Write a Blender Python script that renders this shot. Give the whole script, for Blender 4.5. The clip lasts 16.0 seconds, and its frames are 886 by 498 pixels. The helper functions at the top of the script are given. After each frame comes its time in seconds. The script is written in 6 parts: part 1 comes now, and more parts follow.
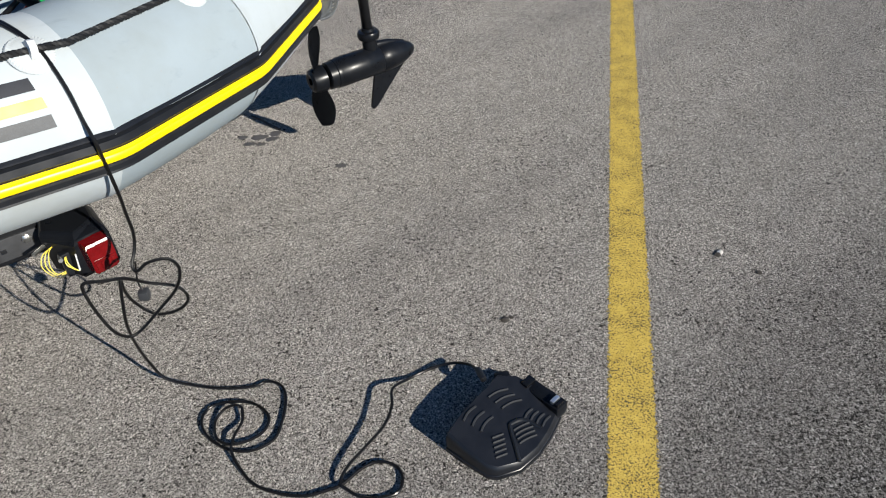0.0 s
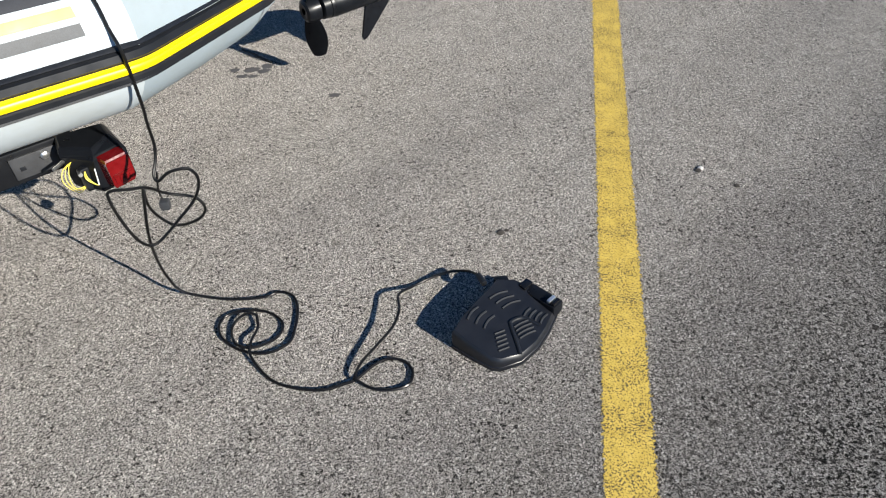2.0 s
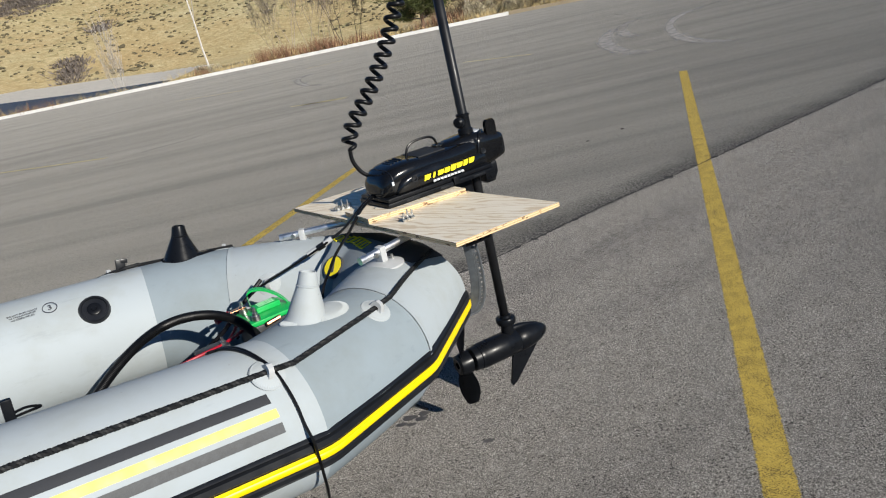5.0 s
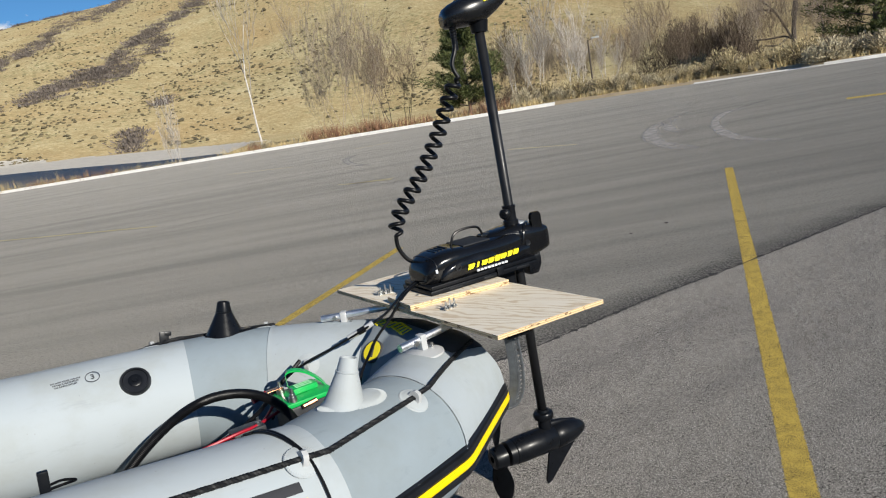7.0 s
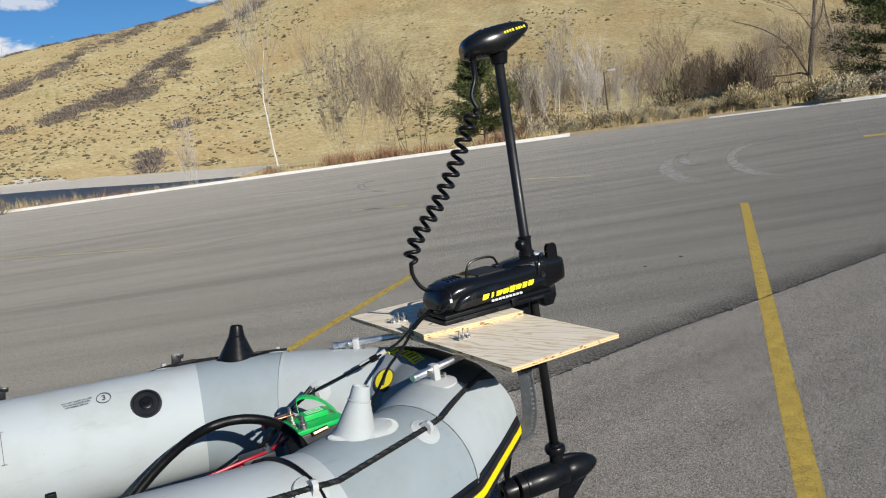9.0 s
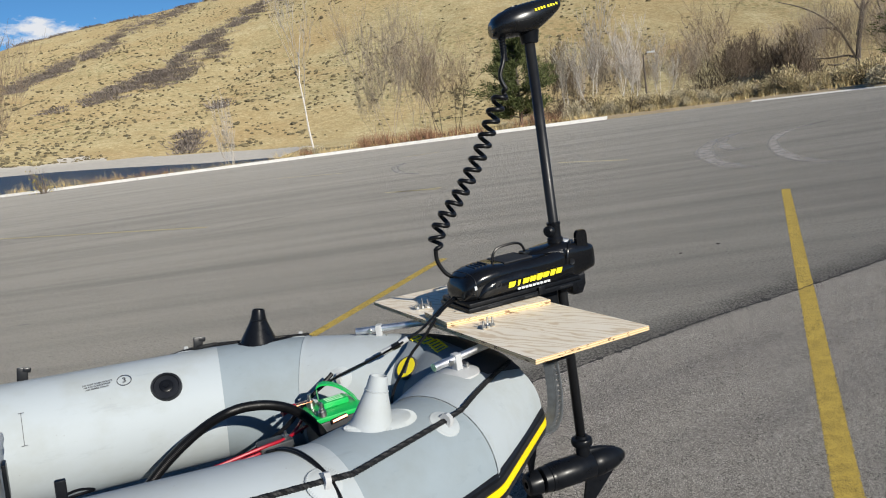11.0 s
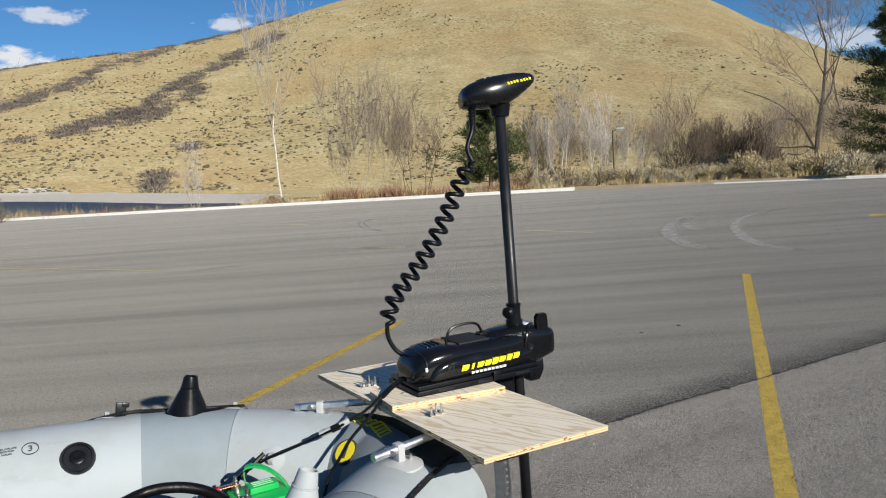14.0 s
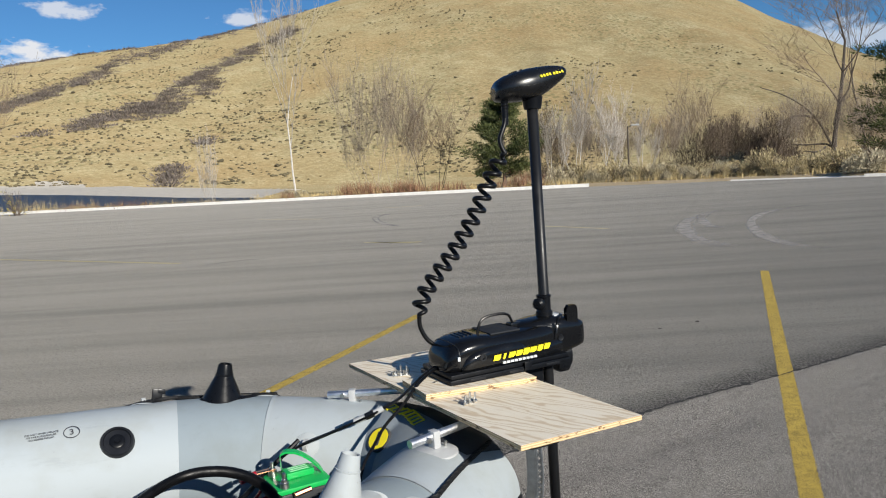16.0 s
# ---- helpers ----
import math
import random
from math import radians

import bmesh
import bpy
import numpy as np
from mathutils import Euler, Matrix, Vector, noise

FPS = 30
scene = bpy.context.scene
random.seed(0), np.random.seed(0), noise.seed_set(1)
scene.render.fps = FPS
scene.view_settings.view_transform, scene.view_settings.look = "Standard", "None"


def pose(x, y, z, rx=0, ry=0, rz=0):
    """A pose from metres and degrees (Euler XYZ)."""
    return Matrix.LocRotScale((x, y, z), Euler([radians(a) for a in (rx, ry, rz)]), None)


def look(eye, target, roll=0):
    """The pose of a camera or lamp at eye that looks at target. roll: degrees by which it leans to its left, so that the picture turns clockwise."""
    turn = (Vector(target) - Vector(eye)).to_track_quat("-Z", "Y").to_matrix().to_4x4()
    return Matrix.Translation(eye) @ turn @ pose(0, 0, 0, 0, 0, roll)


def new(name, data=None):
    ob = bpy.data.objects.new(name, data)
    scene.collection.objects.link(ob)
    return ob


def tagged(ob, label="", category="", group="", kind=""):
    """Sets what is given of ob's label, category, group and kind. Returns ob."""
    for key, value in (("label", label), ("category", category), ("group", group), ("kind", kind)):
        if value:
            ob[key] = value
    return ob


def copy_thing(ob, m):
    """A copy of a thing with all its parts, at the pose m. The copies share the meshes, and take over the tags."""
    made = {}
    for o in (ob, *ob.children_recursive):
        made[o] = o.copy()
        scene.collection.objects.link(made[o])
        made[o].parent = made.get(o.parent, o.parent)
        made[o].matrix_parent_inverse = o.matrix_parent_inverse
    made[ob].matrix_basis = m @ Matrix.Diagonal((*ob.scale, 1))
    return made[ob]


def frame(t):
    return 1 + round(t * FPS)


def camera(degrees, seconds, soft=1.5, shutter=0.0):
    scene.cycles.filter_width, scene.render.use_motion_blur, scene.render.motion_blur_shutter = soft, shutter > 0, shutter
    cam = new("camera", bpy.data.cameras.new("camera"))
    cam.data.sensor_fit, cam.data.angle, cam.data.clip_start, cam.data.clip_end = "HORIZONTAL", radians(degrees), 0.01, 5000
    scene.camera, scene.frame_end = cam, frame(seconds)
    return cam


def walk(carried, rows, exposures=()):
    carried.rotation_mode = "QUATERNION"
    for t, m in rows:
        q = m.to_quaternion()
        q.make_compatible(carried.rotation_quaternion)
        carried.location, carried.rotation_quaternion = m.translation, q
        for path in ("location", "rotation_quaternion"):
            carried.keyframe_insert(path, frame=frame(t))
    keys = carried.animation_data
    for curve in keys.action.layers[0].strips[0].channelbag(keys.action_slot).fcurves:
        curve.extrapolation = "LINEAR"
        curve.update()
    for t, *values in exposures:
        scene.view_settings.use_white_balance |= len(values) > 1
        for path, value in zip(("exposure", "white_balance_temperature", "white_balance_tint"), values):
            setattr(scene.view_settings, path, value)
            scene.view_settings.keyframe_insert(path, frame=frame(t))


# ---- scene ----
cam = camera(60.7, 16.0, soft=1.1)
PATH = [
    (0, (-0.025, 0.112, 1.307), (-0.004, 1.677, 0.062), -5.4),
    (0.5, (-0.094, 0.02, 1.288), (-0.018, 1.518, -0.035), -3.6),
    (1, (-0.118, -0.02, 1.281), (-0.034, 1.464, -0.058), -2.5),
    (1.5, (-0.116, -0.023, 1.289), (-0.027, 1.461, -0.049), -3.2),
    (2, (-0.106, -0.025, 1.3), (-0.025, 1.458, -0.039), -4.8),
    (2.5, (-0.109, -0.027, 1.306), (-0.038, 1.485, -0.001), -5.1),
    (3, (-0.109, -0.024, 1.309), (-0.048, 1.526, 0.046), -5.9),
    (3.5, (-0.115, -0.033, 1.335), (-0.098, 1.607, 0.191), -7.4),
    (4, (-0.13, -0.031, 1.417), (-0.162, 1.744, 0.494), -8.9),
    (4.5, (-0.129, -0.051, 1.471), (-0.238, 1.816, 0.763), -11.2),
    (5, (-0.126, -0.058, 1.484), (-0.283, 1.837, 0.862), -12.2),
    (7.5, (-0.143, -0.052, 1.512), (-0.379, 1.9, 1.147), -9.1),
    (8, (-0.153, -0.049, 1.511), (-0.399, 1.906, 1.168), -8.7),
    (8.5, (-0.148, -0.05, 1.516), (-0.389, 1.909, 1.192), -8.4),
    (11, (-0.125, 0.021, 1.509), (-0.461, 1.96, 1.153), -8.1),
    (11.5, (-0.07, 0.092, 1.499), (-0.52, 2.005, 1.13), -9.5),
    (12, (0.037, 0.154, 1.494), (-0.475, 2.059, 1.165), -9.0),
    (12.5, (0.087, 0.157, 1.495), (-0.416, 2.072, 1.215), -7.0),
    (13, (0.07, 0.167, 1.493), (-0.352, 2.104, 1.23), -5.0),
    (13.5, (-0.003, 0.18, 1.509), (-0.308, 2.143, 1.272), -4.2),
    (14, (-0.117, 0.163, 1.536), (-0.346, 2.138, 1.322), -3.7),
    (14.5, (-0.182, 0.145, 1.544), (-0.39, 2.124, 1.342), -3.2),
    (15, (-0.206, 0.136, 1.536), (-0.43, 2.113, 1.339), -3.2),
    (15.5, (-0.207, 0.132, 1.534), (-0.455, 2.107, 1.334), -3.2),
    (16, (-0.173, 0.132, 1.528), (-0.435, 2.102, 1.305), -3.4),
]
walk(cam, [(t, look(eye, target, roll)) for t, eye, target, roll in PATH],
     [(0, 0.54), (0.5, 0.72), (1, 0.86), (2.5, 0.88), (3, 0.74), (3.5, 0.57), (4, 0.35), (4.5, 0.15), (5, 0.08), (7.5, 0.08), (8.5, 0.08), (11, 0.10), (12.5, 0.10), (13.5, 0.10), (16, 0.10)])

# ---- light and sky ----
SUN_AZ, SUN_EL = 135.8, 24.7          # degrees clockwise from +y, degrees above the ground
world = bpy.data.worlds.new("sky")
scene.world = world
world.use_nodes = True
wn, wl = world.node_tree.nodes, world.node_tree.links
wn.clear()
w_out, w_bg = wn.new("ShaderNodeOutputWorld"), wn.new("ShaderNodeBackground")
w_sky = wn.new("ShaderNodeTexSky")
w_sky.sky_type, w_sky.sun_disc = "NISHITA", False
w_sky.sun_elevation, w_sky.sun_rotation = radians(SUN_EL), radians(SUN_AZ)
w_sky.altitude, w_sky.air_density, w_sky.dust_density, w_sky.ozone_density = 2200, 1.0, 0.0, 3.0
w_bg.inputs[1].default_value = 0.066
# fair-weather clouds low over the horizon: (azimuth, elevation, half width, half height, density)
CLOUDS = [(-37.2, 8.7, 4.6, 0.95, 1.0), (-42.5, 7.4, 3.0, 0.8, 0.8), (-32.4, 11.5, 2.3, 0.55, 0.75), (-20.8, 11.1, 2.9, 0.60, 0.75), (-40.5, 9.6, 3.6, 0.5, 0.45), (20.6, 6.6, 3.2, 1.5, 0.6), (-60.0, 13.0, 6.0, 1.2, 0.7), (52.0, 12.0, 7.0, 1.4, 0.7), (150.0, 20.0, 14.0, 3.0, 0.6), (-140.0, 18.0, 12.0, 2.5, 0.6)]
w_geo = wn.new("ShaderNodeTexCoord")
w_map, w_noise, w_mix, w_tint = (wn.new("ShaderNode" + k) for k in ("Mapping", "TexNoise", "Mix", "Mix"))
w_map.inputs["Scale"].default_value = (1.0, 1.0, 2.2)
wl.new(w_geo.outputs["Generated"], w_map.inputs[0])
wl.new(w_map.outputs[0], w_noise.inputs["Vector"])
w_noise.inputs["Scale"].default_value, w_noise.inputs["Detail"].default_value, w_noise.inputs["Roughness"].default_value = 26.0, 7.0, 0.6


def sky_math(how, a, b):
    node = wn.new("ShaderNodeMath")
    node.operation = how
    for socket, value in zip(node.inputs, (a, b)):
        if hasattr(value, "is_output"):
            wl.new(value, socket)
        else:
            socket.default_value = value
    return node.outputs[0]


def cloud_mask(az, el, wide, high, dense):
    """A soft oval in the sky with a billowing edge."""
    ca, sa, ce, se = math.cos(radians(az)), math.sin(radians(az)), math.cos(radians(el)), math.sin(radians(el))
    away = wn.new("ShaderNodeVectorMath")
    away.operation = "SUBTRACT"
    away.inputs[1].default_value = (sa * ce, ca * ce, se)
    wl.new(w_geo.outputs["Generated"], away.inputs[0])
    total = 0.0
    for axis, size in (((ca, -sa, 0), radians(wide)), ((-sa * se, -ca * se, ce), radians(high)), ((sa * ce, ca * ce, se), 0.25)):
        dot = wn.new("ShaderNodeVectorMath")
        dot.operation = "DOT_PRODUCT"
        dot.inputs[1].default_value = tuple(v / size for v in axis)
        wl.new(away.outputs[0], dot.inputs[0])
        square = sky_math("MULTIPLY", dot.outputs["Value"], dot.outputs["Value"])
        total = sky_math("ADD", square, total)
    billow = sky_math("MULTIPLY", sky_math("SUBTRACT", w_noise.outputs[0], 0.5), 5.5)
    ramp = wn.new("ShaderNodeMapRange")
    ramp.inputs["From Min"].default_value, ramp.inputs["From Max"].default_value = 1.0, 0.1
    ramp.inputs["To Max"].default_value = dense
    wl.new(sky_math("SUBTRACT", total, billow), ramp.inputs["Value"])
    far = sky_math("LESS_THAN", total, 3.2)
    return sky_math("MULTIPLY", ramp.outputs[0], far)


w_cover = 0.0
for cloud in CLOUDS:
    w_cover = sky_math("MAXIMUM", cloud_mask(*cloud), w_cover)
w_tint.data_type, w_tint.blend_type = "RGBA", "MULTIPLY"
w_tint.inputs[0].default_value, w_tint.inputs[7].default_value = 1.0, (0.58, 0.98, 1.24, 1)
wl.new(w_sky.outputs[0], w_tint.inputs[6])
w_mix.data_type = "RGBA"
w_mix.inputs[7].default_value = (11.0, 11.3, 11.9, 1)
wl.new(w_cover, w_mix.inputs[0])
wl.new(w_tint.outputs[2], w_mix.inputs[6])
wl.new(w_mix.outputs[2], w_bg.inputs[0])
wl.new(w_bg.outputs[0], w_out.inputs[0])

sun = new("sun", bpy.data.lights.new("sun", "SUN"))
sun.data.energy, sun.data.angle, sun.data.color = 5.8, radians(0.53), (1.0, 0.95, 0.85)
sun_way = Vector((math.sin(radians(SUN_AZ)) * math.cos(radians(SUN_EL)), math.cos(radians(SUN_AZ)) * math.cos(radians(SUN_EL)), math.sin(radians(SUN_EL))))
sun.matrix_world = look(sun_way * 50, (0, 0, 0))


# ---- materials ----
class Nodes:
    """A small hand for building node materials."""

    def __init__(self, name):
        self.m = bpy.data.materials.new(name)
        self.m.use_nodes = True
        self.t = self.m.node_tree
        self.b = self.t.nodes["Principled BSDF"]
        self.co = self.t.nodes.new("ShaderNodeTexCoord").outputs["Object"]

    def n(self, kind, **sets):
        node = self.t.nodes.new(kind)
        for key, value in sets.items():
            setattr(node, key, value)
        return node

    def put(self, socket, value):
        if hasattr(value, "is_output"):
            self.t.links.new(value, socket)
        else:
            socket.default_value = value

    def world_co(self):
        return self.n("ShaderNodeNewGeometry").outputs["Position"]

    def scaled(self, co, scale, turn=0.0):
        if turn:
            v = self.n("ShaderNodeVectorRotate", rotation_type="Z_AXIS")
            self.put(v.inputs["Vector"], co)
            v.inputs["Angle"].default_value = radians(-turn)
            co = v.outputs[0]
        m = self.n("ShaderNodeMapping")
        self.put(m.inputs["Vector"], co)
        m.inputs["Scale"].default_value = scale
        return m.outputs[0]

    def noise(self, scale, detail=4.0, rough=0.6, co=None, out=0):
        k = self.n("ShaderNodeTexNoise")
        k.inputs["Scale"].default_value, k.inputs["Detail"].default_value, k.inputs["Roughness"].default_value = scale, detail, rough
        self.put(k.inputs["Vector"], co or self.co)
        return k.outputs[out]

    def voronoi(self, scale, co=None, out="Distance", feature="F1"):
        k = self.n("ShaderNodeTexVoronoi", feature=feature)
        k.inputs["Scale"].default_value = scale
        self.put(k.inputs["Vector"], co or self.co)
        return k.outputs[out]

    def ramp(self, value, *stops):
        k = self.n("ShaderNodeValToRGB")
        e = k.color_ramp.elements
        while len(e) < len(stops):
            e.new(0.5)
        for s, (at, c) in zip(e, stops):
            s.position = at
            s.color = (*c, 1) if hasattr(c, "__len__") else (c, c, c, 1)
        self.put(k.inputs[0], value)
        return k.outputs[0]

    def mix(self, f, a, b, how="MIX"):
        k = self.n("ShaderNodeMix", data_type="RGBA", blend_type=how)
        self.put(k.inputs[0], f)
        for s, v in ((k.inputs[6], a), (k.inputs[7], b)):
            self.put(s, (*v, 1) if isinstance(v, tuple) and len(v) == 3 else v)
        return k.outputs[2]

    def calc(self, how, a, b=0.0, c=0.0):
        k = self.n("ShaderNodeMath", operation=how)
        for s, v in zip(k.inputs, (a, b, c)):
            self.put(s, v)
        return k.outputs[0]

    def bump(self, height, strength=0.3, distance=0.002):
        k = self.n("ShaderNodeBump")
        k.inputs["Strength"].default_value, k.inputs["Distance"].default_value = strength, distance
        self.put(k.inputs["Height"], height)
        self.put(self.b.inputs["Normal"], k.outputs[0])

    def done(self, color, rough=0.6, metal=0.0, spec=0.5, matte=0.0):
        self.put(self.b.inputs["Base Color"], (*color, 1) if isinstance(color, tuple) and len(color) == 3 else color)
        self.put(self.b.inputs["Roughness"], rough)
        self.b.inputs["Metallic"].default_value = metal
        self.b.inputs["Specular IOR Level"].default_value = spec
        self.b.inputs["Diffuse Roughness"].default_value = matte
        return self.m


def plain(name, color, rough=0.5, metal=0.0, scale=30.0, vary=0.15, bump=0.1, depth=0.0006, spec=0.5):
    """A surface of one colour with a little grain and dirt at two scales."""
    k = Nodes(name)
    fine, broad = k.noise(scale * 12, 2), k.noise(scale, 5)
    f = k.calc("MULTIPLY_ADD", fine, 0.35, k.calc("MULTIPLY", broad, 0.65))
    dark, light = tuple(c * (1 - vary) for c in color), tuple(min(1, c * (1 + vary)) for c in color)
    k.bump(f, bump, depth)
    return k.done(k.ramp(f, (0.3, dark), (0.7, light)), k.ramp(broad, (0.3, max(0.02, rough - 0.07)), (0.7, min(1, rough + 0.08))), metal, spec)


def asphalt():
    """Worn asphalt: coarse dark chippings on the near side of the joint, smoother and streaked beyond it."""
    k = Nodes("asphalt")
    co = k.world_co()
    near = k.ramp(k.voronoi(280, co, "Color"), (0.0, (0.10, 0.094, 0.086)), (0.3, (0.28, 0.262, 0.240)), (0.7, (0.44, 0.413, 0.380)), (1.0, (0.86, 0.81, 0.755)))
    grain = k.noise(250, 4, 0.76, co)
    pits = k.ramp(grain, (0.452, 0.0), (0.474, 1.0))
    near = k.mix(pits, (0.026, 0.025, 0.024), near)
    # hollows between chippings, their shade painted in as near-black
    voids = k.calc("MULTIPLY", k.ramp(k.noise(92, 3, 0.72, co), (0.412, 1.0), (0.428, 0.0)), k.ramp(k.noise(9, 3, 0.6, co), (0.40, 0.3), (0.60, 1.0)))
    near = k.mix(voids, near, (0.020, 0.019, 0.018))
    near = k.mix(k.ramp(k.noise(26, 3, 0.6, co), (0.35, 0.0), (0.65, 0.45)), near, k.mix(1.0, near, (0.70, 0.69, 0.69), "MULTIPLY"))
    specks = k.ramp(k.voronoi(75, co), (0.09, 1.0), (0.13, 0.0))
    near = k.mix(k.calc("MULTIPLY", specks, k.ramp(k.noise(31, 2, 0.5, co), (0.50, 0.0), (0.58, 0.9))), near, (0.74, 0.72, 0.69))
    # broad worn streaks along the joint
    broad = k.noise(1.0, 5, 0.6, k.scaled(co, (0.35, 1.9, 1.0), 36.6))
    near = k.mix(k.ramp(broad, (0.45, 0.0), (0.68, 0.7)), near, k.mix(1.0, near, (0.66, 0.66, 0.68), "MULTIPLY"))
    # the newer, darker rough strip that starts beside the painted line
    sx = k.n("ShaderNodeSeparateXYZ")
    k.put(sx.inputs[0], co)
    wob = k.calc("MULTIPLY", k.calc("SUBTRACT", k.noise(2.2, 5, 0.6, co), 0.5), 0.5)
    side = k.calc("ADD", k.calc("SUBTRACT", k.calc("MULTIPLY", sx.outputs[0], 0.742), sx.outputs[1]), wob)
    rough_strip = k.ramp(k.calc("ADD", side, 1.0), (0.0, 0.0), (0.75, 1.0))
    # deeper gaps and holes; the shade inside them is put into the colour
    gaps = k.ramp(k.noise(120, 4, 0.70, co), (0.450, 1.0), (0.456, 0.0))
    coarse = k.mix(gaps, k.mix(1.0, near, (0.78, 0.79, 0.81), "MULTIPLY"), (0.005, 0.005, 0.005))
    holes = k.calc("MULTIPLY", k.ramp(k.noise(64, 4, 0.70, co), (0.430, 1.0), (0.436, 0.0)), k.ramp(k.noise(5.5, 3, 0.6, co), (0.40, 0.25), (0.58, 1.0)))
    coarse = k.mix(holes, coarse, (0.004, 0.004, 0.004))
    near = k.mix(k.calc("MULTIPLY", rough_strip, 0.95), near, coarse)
    # beyond the joint
    streak = k.noise(1.0, 6, 0.62, k.scaled(co, (0.10, 1.7, 1.0), 8.0))
    streak2 = k.noise(1.0, 4, 0.6, k.scaled(co, (0.03, 0.42, 1.0), 4.0))
    far = k.ramp(k.noise(60, 4, 0.8, co), (0.3, (0.146, 0.139, 0.126)), (0.7, (0.358, 0.340, 0.307)))
    far = k.mix(k.ramp(k.noise(34, 4, 0.75, co), (0.36, 0.6), (0.42, 0.0)), far, (0.060, 0.057, 0.052))
    far = k.mix(k.ramp(streak, (0.42, 0.0), (0.68, 0.65)), far, k.mix(1.0, far, (0.62, 0.62, 0.635), "MULTIPLY"))
    far = k.mix(k.ramp(streak2, (0.45, 0.0), (0.7, 0.45)), far, k.mix(1.0, far, (0.70, 0.70, 0.71), "MULTIPLY"))
    joint = k.calc("SUBTRACT", k.calc("MULTIPLY_ADD", sx.outputs[0], -0.742, sx.outputs[1]), 4.28)
    which = k.ramp(k.calc("MULTIPLY_ADD", joint, 20.0, 0.5), (0.0, 0.0), (1.0, 1.0))
    ragged = k.calc("ADD", joint, k.calc("MULTIPLY", k.calc("SUBTRACT", k.noise(2.5, 4, 0.6, co), 0.5), 0.5))
    crumbled = k.mix(k.ramp(k.noise(60, 4, 0.75, co), (0.46, 1.0), (0.54, 0.0)), k.mix(1.0, far, (0.66, 0.66, 0.67), "MULTIPLY"), (0.03, 0.029, 0.028))
    far = k.mix(k.ramp(ragged, (0.06, 0.9), (0.42, 0.0)), far, crumbled)
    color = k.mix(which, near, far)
    height = k.calc("ADD", k.calc("MULTIPLY", k.voronoi(280, co), -0.8), k.calc("MULTIPLY", grain, 1.4))
    sunk = k.calc("MULTIPLY", rough_strip, k.calc("ADD", k.calc("MULTIPLY", gaps, 0.7), k.calc("MULTIPLY", holes, 1.0)))
    height = k.calc("SUBTRACT", height, k.calc("ADD", sunk, k.calc("MULTIPLY", voids, 0.6)))
    k.bump(height, 0.9, 0.0055)
    k.done(color, 0.86, 0, 0.3, 1.0)
    k.put(k.b.inputs["Specular IOR Level"], k.ramp(k.calc("ADD", sunk, voids), (0.0, 0.28), (0.5, 0.02)))
    return k.m


def road_paint():
    k = Nodes("yellow road paint")
    co = k.world_co()
    pores = k.noise(220, 4, 0.75, co)
    wear = k.calc("MULTIPLY_ADD", k.noise(14, 4, 0.6, co), 0.22, pores)
    c = k.ramp(k.noise(40, 3, 0.6, co), (0.3, (0.49, 0.340, 0.056)), (0.7, (0.61, 0.435, 0.085)))
    c = k.mix(k.ramp(wear, (0.556, 0.0), (0.572, 1.0)), (0.045, 0.036, 0.018), c)
    k.bump(k.calc("ADD", pores, k.calc("MULTIPLY", k.voronoi(260, co), -0.6)), 0.6, 0.003)
    cover = k.n("ShaderNodeAttribute", attribute_name="cover").outputs["Fac"]
    edge = k.calc("MULTIPLY_ADD", k.calc("SUBTRACT", k.noise(120, 5, 0.75, co), 0.5), 1.7, cover)
    k.put(k.b.inputs["Alpha"], k.ramp(edge, (0.46, 0.0), (0.52, 1.0)))
    return k.done(c, 0.75)


def plywood():
    k = Nodes("plywood")
    co = k.scaled(k.co, (1, 1, 1))
    warp = k.noise(6.0, 3, 0.5, k.scaled(co, (3.0, 0.7, 1)))
    wave = k.n("ShaderNodeTexWave", wave_type="BANDS", bands_direction="X")
    wave.inputs["Scale"].default_value, wave.inputs["Distortion"].default_value, wave.inputs["Detail"].default_value = 7.0, 22.0, 3.0
    wave.inputs["Detail Scale"].default_value = 0.9
    k.put(wave.inputs["Vector"], k.scaled(co, (1.7, 0.50, 1), 20.0))
    fine = k.noise(1.0, 4, 0.6, k.scaled(co, (420, 14, 60), 14.0))
    c = k.ramp(wave.outputs["Fac"], (0.0, (0.86, 0.785, 0.65)), (0.72, (0.83, 0.745, 0.60)), (0.97, (0.64, 0.51, 0.35)))
    c = k.mix(k.ramp(fine, (0.4, 0.0), (0.72, 0.5)), c, (0.72, 0.61, 0.45))
    c = k.mix(k.ramp(warp, (0.45, 0.0), (0.75, 0.35)), c, (0.79, 0.70, 0.55))
    k.bump(fine, 0.25, 0.0006)
    return k.done(c, 0.62)


def ply_edge():
    k = Nodes("plywood edge")
    sx = k.n("ShaderNodeSeparateXYZ")
    k.put(sx.inputs[0], k.co)
    bands = k.calc("FRACT", k.calc("MULTIPLY", sx.outputs[2], 170.0))
    c = k.ramp(bands, (0.0, (0.66, 0.45, 0.22)), (0.45, (0.78, 0.62, 0.40)), (0.55, (0.52, 0.34, 0.17)), (1.0, (0.58, 0.40, 0.21)))
    c = k.mix(k.ramp(k.noise(38, 4, 0.7, k.scaled(k.co, (1, 1, 2.5))), (0.56, 0.0), (0.61, 0.9)), c, (0.12, 0.055, 0.022))
    return k.done(c, 0.75)


